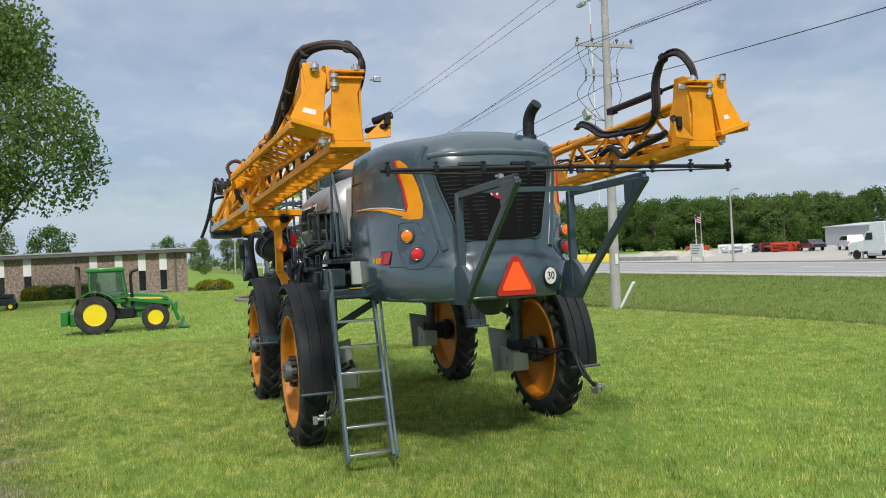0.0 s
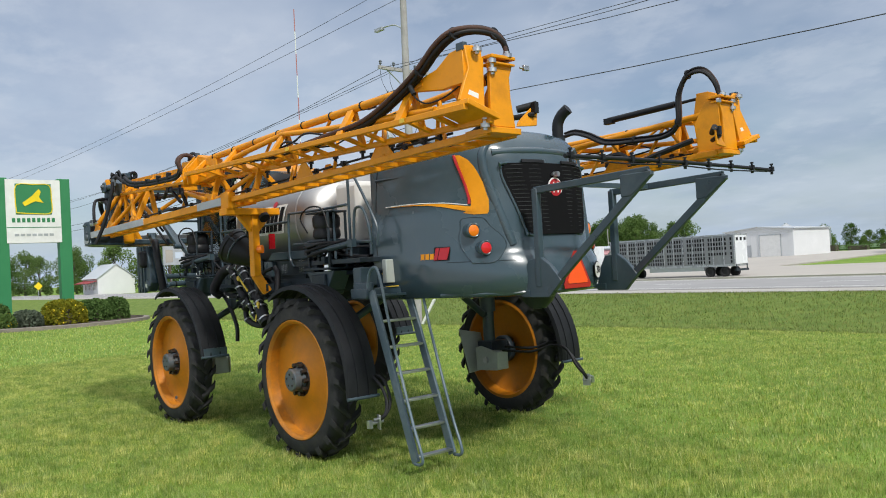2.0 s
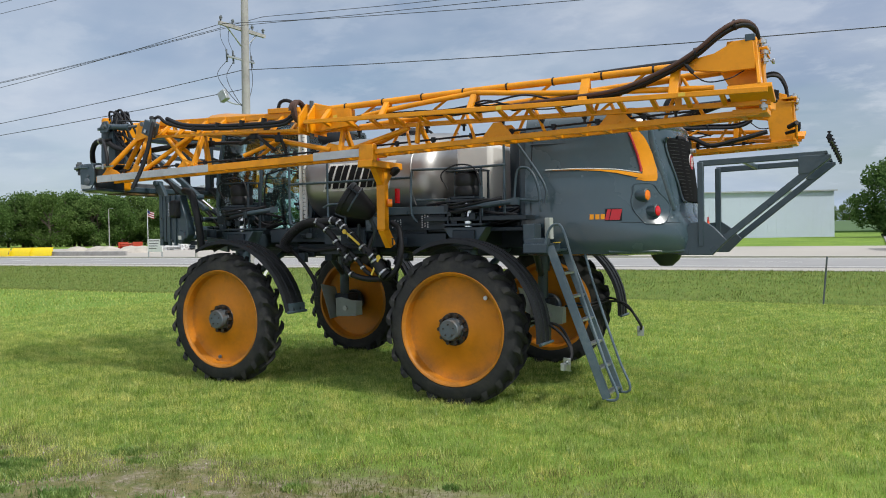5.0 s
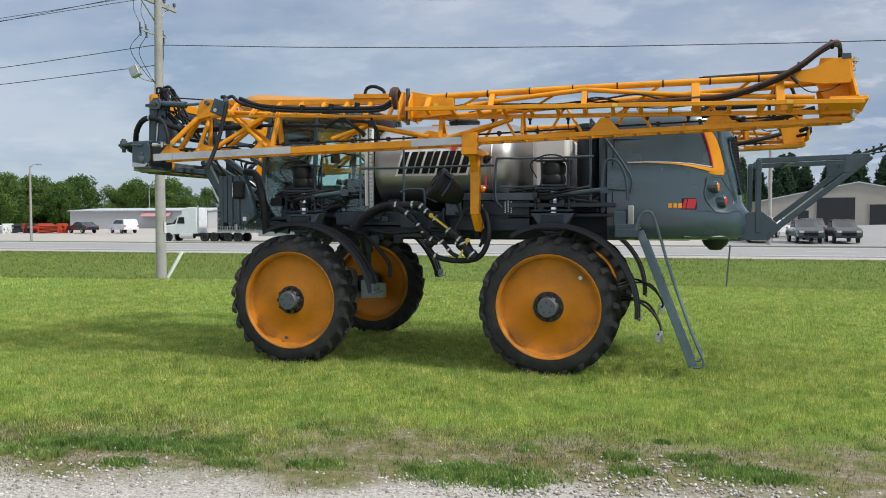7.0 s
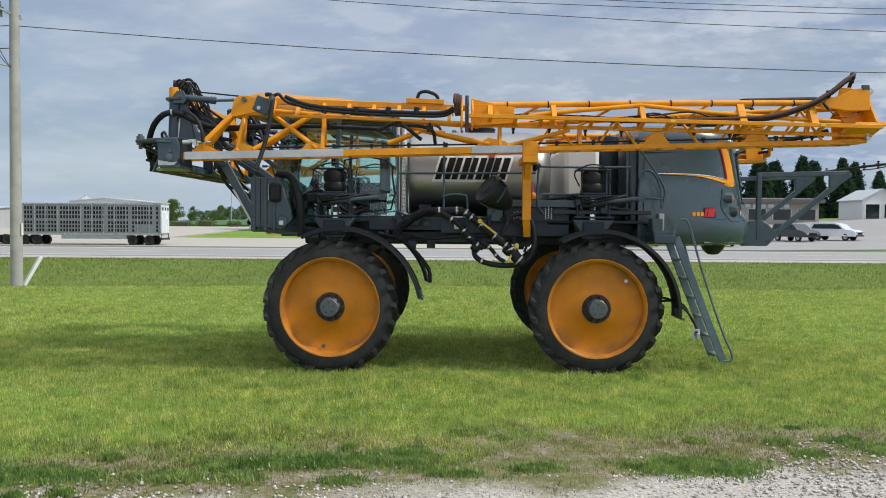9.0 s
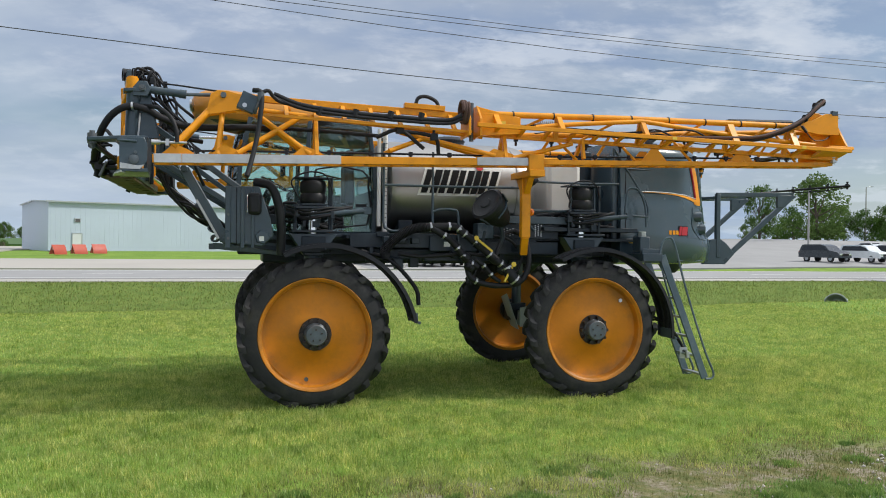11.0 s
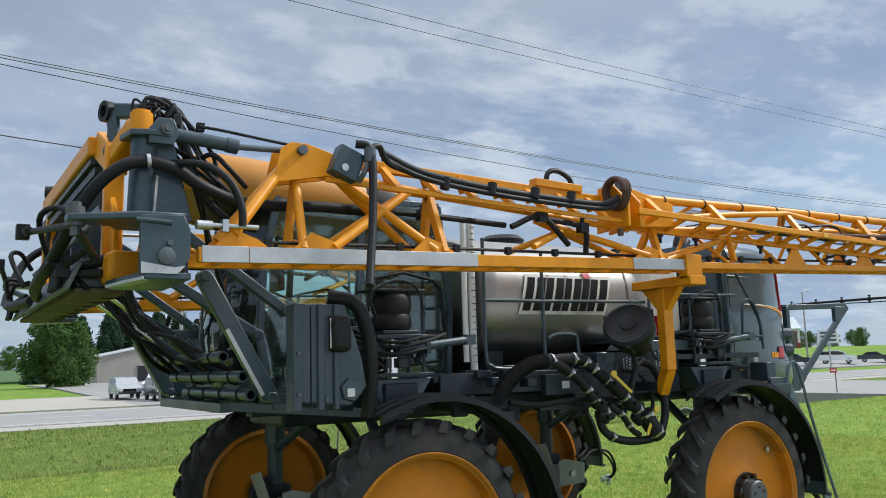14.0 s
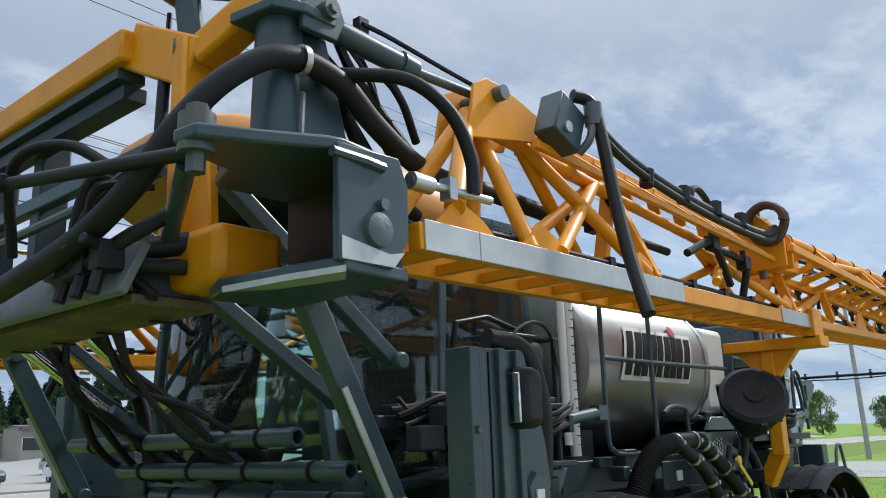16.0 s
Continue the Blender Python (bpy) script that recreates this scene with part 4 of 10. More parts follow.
    d = Vector((0.93, 0.36, 0)).normalized()
    disc = part("speed_disc", Mesh().cyl(p2, p2 + d * 0.012, 0.10, 28), BLACK, sprayer, "round white speed disc marked 30")
    part("disc_face", Mesh().cyl(p2 + d * 0.012, p2 + d * 0.016, 0.092, 28), WHITE, disc)
    fc = bpy.data.curves.new("speed_number", "FONT")
    fc.body, fc.size, fc.align_x, fc.align_y, fc.extrude = "30", 0.12, "CENTER", "CENTER", 0.002
    fc.materials.append(BLACK)
    fo = new("speed_number", fc)
    fo.parent = disc
    fo.matrix_world = Matrix.Translation(p2 + d * 0.019) @ Matrix(((-d.y, 0, d.x), (d.x, 0, d.y), (0, 1, 0))).to_4x4()
    ex = curve([(4.17, 0.66, 3.60), (4.17, 0.66, 3.86), (4.18, 0.665, 3.96), (4.23, 0.68, 4.05), (4.32, 0.705, 4.12)])
    part("exhaust_pipe", Mesh().tube(ex, 0.068, 18), PLASTIC, sprayer, "black curved exhaust stack")
    part("exhaust_collar", Mesh().cyl((4.17, 0.66, 3.62), (4.17, 0.66, 3.77), 0.09, 20), DARK, sprayer)


build_hood()


def build_tank():
    m = Mesh()
    n, rings = 40, []
    for x, k in ((-0.86, 0.0), (-0.86, 0.90), (-0.84, 0.965), (-0.78, 0.995), (-0.70, 1.0), (1.05, 1.0), (1.16, 0.985), (1.25, 0.95), (1.33, 0.87), (1.39, 0.72), (1.42, 0.5), (1.435, 0.25), (1.44, 0.0)):
        ring = []
        for i in range(n):
            a = 2 * math.pi * i / n
            ca, sa = math.cos(a), math.sin(a)
            ring.append((x, 1.27 * k * math.copysign(abs(ca) ** 0.82, ca), 3.02 + 0.70 * k * math.copysign(abs(sa) ** 0.82, sa)))
        rings.append(ring)
    v = [q for r in rings for q in r]
    f = [(i * n + j, i * n + (j + 1) % n, (i + 1) * n + (j + 1) % n, (i + 1) * n + j) for i in range(len(rings) - 1) for j in range(n)]
    t = part("solution_tank", m.add(v, f), STEEL, sprayer, "brushed stainless-steel solution tank")

    def surf(x, z, s, off=0.004):
        u = min(abs(z - 3.02) / 0.70, 0.999)
        q = u ** (1 / 0.82)
        return (x, s * (1.27 * (1 - q * q) ** 0.41 + off), z)
    for x in (-0.6, 1.0):
        part("tank_saddle", Mesh().span((x - 0.1, -1.0, 2.24), (x + 0.1, 1.0, 2.5)), DARK, t)
    part("tank_strap", Mesh().tube([surf(1.02, 2.36 + k * 0.132, -1, 0.0) for k in range(11)], 0.012, 6), STEEL, t)
    part("tank_lid", Mesh().cyl((0.3, 0, 3.70), (0.3, 0, 3.80), 0.25, 24).lathe([(0.0, 0.16), (0.20, 0.15), (0.26, 0.10), (0.26, 0.08)], (0.3, 0, 3.70), (0, 0, 1), 24), PLASTIC, t)
    for s in (-1, 1):
        # brand panel as a white outline with plain dark slanted blocks
        lab = None
        for x0, wd in ((-0.41, 0.232), (-0.155, 0.222), (0.09, 0.212), (0.325, 0.09), (0.435, 0.235)):
            back = Mesh().sheet([[surf(x0 - 0.035 + (wd + 0.07) * k + (z - 3.0) * 0.30, z, s, 0.012) for k in (0, 0.5, 1)] for z in (2.85, 2.95, 3.05, 3.15, 3.255)], 0.003, s)
            if lab is None:
                lab = part("brand_panel", back, WHITE, t, "white-edged black slanted strokes")
            else:
                part("white_edging", back, WHITE, lab)
            strokes = ((0.0, 1.0),) if wd < 0.1 else ((0.0, 0.40), (0.56, 0.44))
            for k0, kw in strokes:
                part("brand_stroke", Mesh().sheet([[surf(x0 + wd * (k0 + kw * k) + (z - 3.0) * 0.30, z, s, 0.018) for k in (0, 0.5, 1)] for z in (2.885, 2.97, 3.06, 3.14, 3.222)], 0.003, s), BLACK, lab)
        part("brand_dot", Mesh().sheet([[surf(0.44 + wv * k, z, s, 0.022) for k in (-1, 0, 1)] for z, wv in ((3.225, 0.02), (3.25, 0.05), (3.29, 0.05), (3.315, 0.02))], 0.003, s), RED, lab)
        # sight gauge with tick marks
        gx, gy = -0.93, s * 1.12
        g = part("sight_gauge", Mesh().cyl((gx, gy, 2.30), (gx, gy, 3.80), 0.036, 14).cyl((gx - 0.085, gy, 2.4), (gx - 0.085, gy, 3.78), 0.028, 14), WHITE, sprayer, "white sight-gauge tube with tick marks")
        for k in range(22):
            part("tick_mark", Mesh().box((gx, gy + s * 0.034, 2.4 + k * 0.062), (0.05 if k % 2 else 0.03, 0.01, 0.006)), BLACK, g)
        part("gauge_foot", Mesh().box((gx - 0.04, gy, 2.30), (0.2, 0.12, 0.05)), DARK, g)
        # white rinse tank behind
    part("rinse_tank", Mesh().span((1.60, -1.0, 2.62), (2.15, 1.0, 3.44)), CREAM, sprayer, "off-white plastic rinse tank", bevel=0.07)
    part("rear_bulkhead", Mesh().span((2.60, -1.12, 2.25), (2.72, 1.12, 3.56)), FRAME, sprayer, bevel=0.03)
    part("air_cleaner", Mesh().cyl((2.38, -0.45, 2.5), (2.38, -0.45, 3.65), 0.17, 20), DARK, sprayer, bevel=0.02)
    part("air_cleaner", Mesh().cyl((2.38, 0.45, 2.5), (2.38, 0.45, 3.4), 0.15, 20), DARK, sprayer, bevel=0.02)
    part("cable_duct", Mesh().span((1.5, -0.9, 2.27), (2.6, 0.9, 2.55)), DARK, sprayer, bevel=0.02)


build_tank()


def build_cab():
    # outline of the cab's side, front to the left
    side = [(-2.74, 2.20), (-2.82, 2.70), (-2.79, 3.25), (-2.66, 3.93), (-1.12, 3.95), (-1.02, 2.95), (-1.05, 2.28)]
    cab = part("cab", Mesh().span((-2.9, -0.84, 2.22), (-1.05, 0.84, 2.32)), FRAME, sprayer, "driver cab with grey posts and green-tinted glass", bevel=0.015)
    for s in (-1, 1):
        for a, b in zip(side, side[1:] + side[:1]):
            part("cab_post", Mesh().beam((a[0], s * 0.84, a[1]), (b[0], s * 0.84, b[1]), 0.06, 0.06, (0, 1, 0)), FRAME, cab, bevel=0.01)
        part("cab_post", Mesh().beam((-1.98, s * 0.85, 2.30), (-1.90, s * 0.85, 3.98), 0.06, 0.06, (0, 1, 0)), FRAME, cab, bevel=0.01)
    for x, z in side[:1] + side[3:]:
        part("cab_crossbar", Mesh().beam((x, -0.84, z), (x, 0.84, z), 0.06, 0.06), FRAME, cab, bevel=0.01)
    for s in (-1, 1):
        gl = Mesh().plate([(x, s * 0.865, z) for x, z in side[:1] + [(-1.98, 2.30), (-1.90, 3.96)] + side[3:0:-1]], 0.008)
        part("side_window", gl, GREENGLASS, cab, "green-tinted side window")
        part("door_window", Mesh().plate([(-1.94, s * 0.868, 2.32), (-1.07, s * 0.868, 2.32), (-1.04, s * 0.868, 2.95), (-1.12, s * 0.868, 3.95), (-1.87, s * 0.868, 3.95)], 0.008), GREENGLASS, cab)
        part("door_seal", Mesh().tube(curve([(-1.86, s * 0.88, 2.42), (-1.14, s * 0.88, 2.42), (-1.12, s * 0.88, 2.95), (-1.2, s * 0.88, 3.2), (-1.82, s * 0.88, 3.2), (-1.86, s * 0.88, 2.42)], 2), 0.014, 6), PLASTIC, cab)
        part("door_handle", Mesh().box((-1.22, s * 0.90, 2.70), (0.14, 0.03, 0.04)), PLASTIC, cab)
    rows = []
    for x, z in side[:4]:
        rows.append([(x - 0.16 * (1 - (t / 4) ** 2) , 0.82 * t / 4, z) for t in range(-4, 5)])
    part("windscreen", Mesh().sheet(rows, 0.008), GREENGLASS, cab, "bowed green-tinted windscreen")
    part("rear_window", Mesh().plate([(-1.06, -0.8, 2.9), (-1.06, 0.8, 2.9), (-1.12, 0.8, 3.94), (-1.12, -0.8, 3.94)], 0.008), GREENGLASS, cab)
    part("rear_wall", Mesh().span((-1.08, -0.8, 2.3), (-1.0, 0.8, 2.92)), DARK, cab)
    # roof: a rounded orange cap with a visor
    n, rings = 32, []
    for z, k in ((3.93, 0.90), (3.95, 0.99), (4.02, 1.03), (4.12, 1.04), (4.24, 1.0), (4.32, 0.90), (4.37, 0.72), (4.395, 0.4), (4.40, 0.05)):
        rings.append([(-2.30 + 1.22 * k * math.copysign(abs(math.cos(2 * math.pi * i / n)) ** 0.6, math.cos(2 * math.pi * i / n)) - (0.06 if math.cos(2 * math.pi * i / n) < 0 else 0) * k,
                       0.86 * k * math.copysign(abs(math.sin(2 * math.pi * i / n)) ** 0.6, math.sin(2 * math.pi * i / n)), z + 0.03 - 0.16 * (1 + k * math.cos(2 * math.pi * i / n))) for i in range(n)])
    def shell(rs_):
        c = len(rs_)
        return Mesh().add([q for r in rs_ for q in r], [(i * n + j, i * n + (j + 1) % n, (i + 1) * n + (j + 1) % n, (i + 1) * n + j) for i in range(c - 1) for j in range(n)] + [tuple(range(n)), tuple(range((c - 1) * n, c * n))])
    roof = part("cab_roof", shell(rings), CABORANGE, cab, "rounded dull orange cab roof")
    band = [[(-2.30 + (x + 2.30) * (1.012 if x > -2.35 else 0.95), y * (1.012 if x > -2.35 else 0.95), z - 0.004) for x, y, z in r] for r in rings[:5]]
    part("roof_skirt", shell(band), PLASTIC, roof, "black plastic skirt round the back of the cab roof")
    for y in (-0.62, -0.38, 0.38, 0.62):
        part("work_lamp", Mesh().lathe([(0.0, 0.0), (0.065, 0.0), (0.075, -0.03), (0.0, -0.06)], (-3.62, y, 4.08), (-1, 0, 0), 16), ZINC, roof)
    # inside: seat, console, wheel
    seat = Mesh().span((-1.75, -0.27, 2.62), (-1.28, 0.27, 2.76)).span((-1.36, -0.26, 2.72), (-1.22, 0.26, 3.38)).span((-1.34, -0.16, 3.40), (-1.24, 0.16, 3.58)).span((-1.7, -0.2, 2.32), (-1.35, 0.2, 2.62))
    part("driver_seat", seat, PLASTIC, cab, "black driver seat", bevel=0.05)
    con = Mesh().beam((-2.60, 0, 2.32), (-2.35, 0, 3.02), 0.16, 0.12).span((-1.9, 0.3, 2.35), (-1.3, 0.55, 2.9)).span((-2.2, 0.42, 3.2), (-2.14, 0.72, 3.48))
    con.lathe([(0.19, -0.015), (0.215, 0.0), (0.19, 0.015)], (-2.32, 0, 3.04), (0.5, 0, 0.85), 24, closed=True)
    part("console", con, PLASTIC, cab, bevel=0.01)
    part("mirror_arm", Mesh().tube(curve([(-2.7, -0.88, 3.45), (-2.75, -1.1, 3.5), (-2.75, -1.3, 3.42)]), 0.018, 8), PLASTIC, cab)
    # drawn at 1.77 m, the cab is 1.9 m long: its front reaches forward, its back stays
    longer = Matrix.Translation((-1.05, 0, 0)) @ Matrix.Scale(1.08, 4, Vector((1, 0, 0))) @ Matrix.Translation((1.05, 0, 0))
    for ob in [cab] + [c for c in cab.children if c != roof]:
        ob.data.transform(longer)


build_cab()


def build_ladder():
    m = Mesh()
    top, bot = Vector((3.20, -1.34, 2.02)), Vector((3.92, -1.38, 0.17))
    d = (bot - top).normalized()
    up = Vector((0.92, 0, 0.38))
    for y in (-0.26, 0.26):
        off = Vector((0, y, 0))
        m.beam(top + off, bot + off, 0.035, 0.11, up)
    lad = part("ladder", m, LADDER, sprayer, "blue-grey steel boarding ladder hanging to the grass", bevel=0.006)
    for k in range(7):
        c = top + (bot - top) * (0.03 + 0.157 * k)
        part("rung", Mesh().box(c, (0.085, 0.50, 0.028), Matrix.Rotation(radians(0), 3, "Y")), ZINC if k else FRAME, lad, bevel=0.004)
    for y in (-0.28, 0.28):
        o = Vector((0.075, y, 0))
        pts = curve([top + Vector((-0.05, y, 0.02)), top + Vector((0.0, y, 0.20)), top + Vector((0.10, y, 0.27)), top + Vector((0.20, y, 0.16)), top + d * 0.55 + o + Vector((0.12, 0, 0)),
                     top + d * 1.5 + o + Vector((0.08, 0, 0)), bot + Vector((0.13, y, 0.10)), bot + Vector((0.11, y, 0.0)), bot + Vector((0.0, y, -0.01))])
        part("handrail", Mesh().tube(pts, 0.017, 8), LADDER, lad)
    st = Mesh().span((2.86, -1.66, 1.93), (3.18, -1.10, 2.05)).span((2.84, -1.60, 2.08), (3.00, -1.36, 2.30)).span((2.86, -1.62, 2.02), (3.2, -1.56, 2.12))
    p = part("ladder_step_box", st, FRAME, sprayer, "grey bracket box above the ladder", bevel=0.012)
    part("grey_box", Mesh().span((3.02, -1.30, 2.10), (3.10, -1.06, 2.38)), GREYPLATE, p, bevel=0.01)
    part("yellow_label", Mesh().span((3.16, -1.36, 2.055), (3.20, -1.20, 2.065)), YELLOW, p)
    # guard rails of round tube along the walkway
    rails = [
        [(-1.0, -1.42, 3.0), (-1.0, -1.42, 2.45), (-0.94, -1.42, 2.36), (-0.8, -1.42, 2.33), (-0.2, -1.42, 2.33)],
        [(-1.0, -1.42, 2.97), (-0.2, -1.42, 2.97), (0.8, -1.42, 2.98), (1.1, -1.42, 2.98)],
        [(-0.30, -1.42, 2.33), (-0.30, -1.42, 3.45)],
        [(-1.0, -1.42, 3.0), (-1.0, -1.42, 3.55)],
        [(-0.32, -1.50, 2.60), (-0.22, -1.50, 2.64), (-0.02, -1.50, 2.64), (0.05, -1.50, 2.58), (0.06, -1.50, 2.20)],
        [(1.15, -1.45, 3.08), (1.9, -1.45, 3.07), (2.55, -1.45, 3.08)],
        [(1.15, -1.45, 3.08), (1.13, -1.45, 2.9), (1.13, -1.45, 2.5), (1.22, -1.45, 2.36)],
        [(1.2, -1.42, 2.66), (1.7, -1.42, 2.66), (1.80, -1.42, 2.72), (1.80, -1.42, 3.06)],
        [(2.50, -1.38, 3.62), (2.62, -1.38, 3.45), (3.05, -1.38, 2.82), (3.06, -1.38, 2.55)],
        [(2.66, -1.44, 2.60), (2.70, -1.44, 2.96), (2.78, -1.44, 3.03), (2.9, -1.44, 2.98), (3.0, -1.44, 2.75), (3.02, -1.44, 2.45)],
        [(2.5, -1.38, 3.62), (2.5, -1.38, 2.45)],
        [(2.66, -1.44, 2.62), (3.04, -1.44, 2.60)],
        [(2.18, -1.40, 3.07), (2.18, -1.40, 2.4)],
    ]
    for s in (-1, 1):
        for pts in rails:
            q = [(x, -s * y, z) for x, y, z in pts]
            part("guard_rail", Mesh().tube(curve(q, 4) if len(q) > 2 else q, 0.0175, 8), FRAME, sprayer)


build_ladder()


def build_rear_frame():
    yl, yr = -0.52, 0.80
    for y in (yl, yr):
        f = part("rear_boom_frame", Mesh().beam((4.84, y, 1.98), (4.84, y, 3.05), 0.075, 0.075, (0, 1, 0)), FRAME, sprayer, "dark grey tubular rear spray-bar frame", bevel=0.01)
        part("frame_top_bar", Mesh().beam((4.82, y, 3.03), (6.30, y, 3.07), 0.05, 0.075), FRAME, f, bevel=0.008)
        part("frame_diagonal", Mesh().beam((4.98, y, 1.96), (6.32, y, 3.06), 0.05, 0.085), FRAME, f, bevel=0.008)
        part("frame_foot", Mesh().plate([(4.56, y, 1.87), (4.98, y, 1.87), (5.16, y, 2.05), (5.00, y, 2.22), (4.88, y, 2.30), (4.70, y, 2.28), (4.60, y, 2.10)], 0.06), FRAME, f, bevel=0.008)
        part("frame_gusset", Mesh().plate([(5.98, y, 3.06), (6.34, y, 3.06), (6.34, y, 3.02), (6.10, y, 2.84), (5.98, y, 2.84)], 0.06), FRAME, f, bevel=0.008)
        part("frame_stub", Mesh().beam((4.2, y, 1.92), (4.7, y, 1.92), 0.08, 0.06), FRAME, f)
    part("frame_cross_bar", Mesh().beam((5.35, yl, 3.04), (5.35, yr, 3.04), 0.05, 0.05), FRAME, f)
    bar = part("spray_bar", Mesh().tube([(6.36, -1.78, 3.14), (6.36, -1.0, 3.15), (6.36, 0, 3.155), (6.36, 1.0, 3.15), (6.36, 1.74, 3.14)], 0.019, 10), PLASTIC, sprayer, "black rear spray bar with nozzle bodies")
    part("bar_hose", Mesh().tube(curve([(6.38, -1.74, 3.12), (6.40, -1.0, 3.10), (6.38, -0.2, 3.12), (6.40, 0.6, 3.10), (6.38, 1.7, 3.12)]), 0.008, 6), HOSE, bar)
    for k in range(9):
        y = -1.72 + 3.42 * k / 8
        part("nozzle_body", Mesh().box((6.37, y, 3.15), (0.045, 0.04, 0.05)).cyl((6.37, y, 3.12), (6.37, y, 3.09), 0.016, 10).cyl((6.37, y, 3.17), (6.37, y, 3.20), 0.011, 8).lathe([(0.0, 0), (0.02, 0.0), (0.02, 0.015), (0.0, 0.015)], (6.37, y, 3.195), (0, 0, 1), 10), PLASTIC, bar)


build_rear_frame()


# ---- folded spray booms ----
def along(table, x):
    """A value read off a short table of (x, value)."""
    for (a, va), (b, vb) in zip(table, table[1:]):
        if x <= b:
            return va + (vb - va) * (x - a) / (b - a)
    return table[-1][1]


RAIL_Z = [(-3.95, 3.125), (5.80, 3.43)]
RAIL_Y = [(-3.95, 2.44), (1.0, 2.20), (5.80, 2.03)]
FOLD_A = [(0.05, 3.72), (5.86, 3.60)]
FOLD_B = [(0.05, 3.63), (5.86, 3.51)]


def build_boom(s):
    P = lambda x, y, z: (x, s * y, z)
    ro = lambda x, d=0.0: P(x, along(RAIL_Y, x), along(RAIL_Z, x) + d)
    ri = lambda x, d=0.0: P(x, along(RAIL_Y, x) - 0.33, along(RAIL_Z, x) + d)
    # inner section: two bottom rails with rungs
    boom = part("boom_inner_section", Mesh().beam(ro(-3.95), ro(1.0), 0.055, 0.095), AMBER, sprayer, "orange lattice boom section folded along the machine", bevel=0.005)
    part("boom_rail", Mesh().beam(ri(-3.95), ri(1.0), 0.055, 0.095), AMBER, boom, bevel=0.005)
    part("boom_rail", Mesh().beam(ro(1.0), ro(5.72), 0.05, 0.065), AMBER, boom, bevel=0.005)
    part("boom_rail", Mesh().beam(ri(1.0), ri(5.72), 0.05, 0.065), AMBER, boom, bevel=0.005)
    k = -3.75
    while k < 5.7:
        part("boom_rung", Mesh().beam(ro(k, -0.015), ri(k, -0.015), 0.04, 0.04), AMBER, boom)
        k += 0.30
    # worn silver facing on the outer rail
    for a, b in ((-3.93, -3.62), (-3.615, -1.72), (0.09, 0.82)):
        fa, fb = Vector(ro(a, 0.004)), Vector(ro(b, 0.004))
        off = Vector((0, s * 0.031, 0))
        part("silver_facing", Mesh().beam(fa + off, fb + off, 0.008, 0.106), ALU, boom, "worn silver rail facing", bevel=0.002)
    # front truss of the inner section
    Z0 = 0.05
    top_y = 2.12

    def strut(a, b, r=0.034, name="boom_strut"):
        return part(name, Mesh().tube([a, b], r, 12), AMBER, boom)

    def upper(x, z, y=top_y):
        return P(x, y, z)
    for f in (ro, ri):
        strut(f(-3.72, 0.14), upper(-3.24, 3.86), 0.040)
        strut(f(-3.21, Z0), upper(-3.16, 3.78))
        strut(f(-2.98, Z0 + 0.02), upper(-2.18, 3.765))
        strut(f(-2.10, Z0 + 0.02), upper(-2.88, 3.84))
        part("boom_post", Mesh().beam(f(-2.02, Z0), upper(-2.02, 3.76), 0.075, 0.05, (1, 0, 0)), AMBER, boom, bevel=0.006)
        strut(f(-1.10, Z0 + 0.08), upper(-0.58, 3.55), 0.028)
        strut(f(0.35, Z0 + 0.03), upper(-0.92, 3.61), 0.032)
        strut(f(0.60, Z0), upper(1.50, 3.56), 0.030)
        part("boom_post", Mesh().beam(f(0.50, Z0), upper(0.50, 3.66), 0.07, 0.05, (1, 0, 0)), AMBER, boom, bevel=0.006)
        part("boom_post", Mesh().beam(f(1.65, Z0), upper(1.65, 3.62), 0.06, 0.045, (1, 0, 0)), AMBER, boom, bevel=0.006)
        for x in (2.75, 4.2):
            q = Vector(f(x, 0.03))
            part("boom_gusset", Mesh().plate([q + Vector((-0.20, 0, 0)), q + Vector((0.20, 0, 0)), q + Vector((0.05, 0, 0.17)), q + Vector((-0.05, 0, 0.17))], 0.012), AMBER, boom)
        for x0, x1 in ((-3.86, -3.45), (-3.30, -2.88), (-2.34, -1.90), (0.12, 0.72)):
            a, b = Vector(f(x0, 0.045)), Vector(f(x1, 0.045))
            c = a.lerp(b, 0.35) + Vector((0, 0, 0.13)), a.lerp(b, 0.75) + Vector((0, 0, 0.07))
            part("boom_gusset", Mesh().plate([a, b, c[1], c[0]], 0.014), AMBER, boom)
    strut(upper(-3.2, 3.84), upper(-2.0, 3.745), 0.036)
    strut(upper(-2.0, 3.745), upper(0.2, 3.60), 0.030)
    strut(P(0.6, 1.88, 3.66), P(5.5, 1.86, 3.93), 0.042)
    for x in (1.3, 2.2, 3.1, 4.0, 4.9):
        zt = 3.66 + (x - 0.6) * 0.055
        strut(ro(x + 0.25, 0.03), P(x, 1.88, zt), 0.02)
        strut(ri(x - 0.25, 0.03), P(x, 1.88, zt), 0.02)
    # apex plates and their pin
    for y in (2.03, 2.21):
        part("apex_plate", Mesh().plate([P(-3.36, y, 3.70), P(-3.30, y, 3.96), P(-3.22, y, 4.01), P(-3.10, y, 4.01), P(-2.82, y, 3.94), P(-2.86, y, 3.80)], 0.02), AMBER, boom, bevel=0.004)
    part("apex_pin", Mesh().cyl(P(-3.15, 1.98, 3.95), P(-3.15, 2.27, 3.95), 0.035, 14), HUB, boom)
    # spray line with nozzle bodies along the rail
    line = part("spray_line", Mesh().tube([P(-3.6, 2.36, 3.24), P(-2.0, 2.28, 3.29), P(0.9, 2.14, 3.36), P(5.2, 2.0, 3.50)], 0.013, 8), PLASTIC, boom)
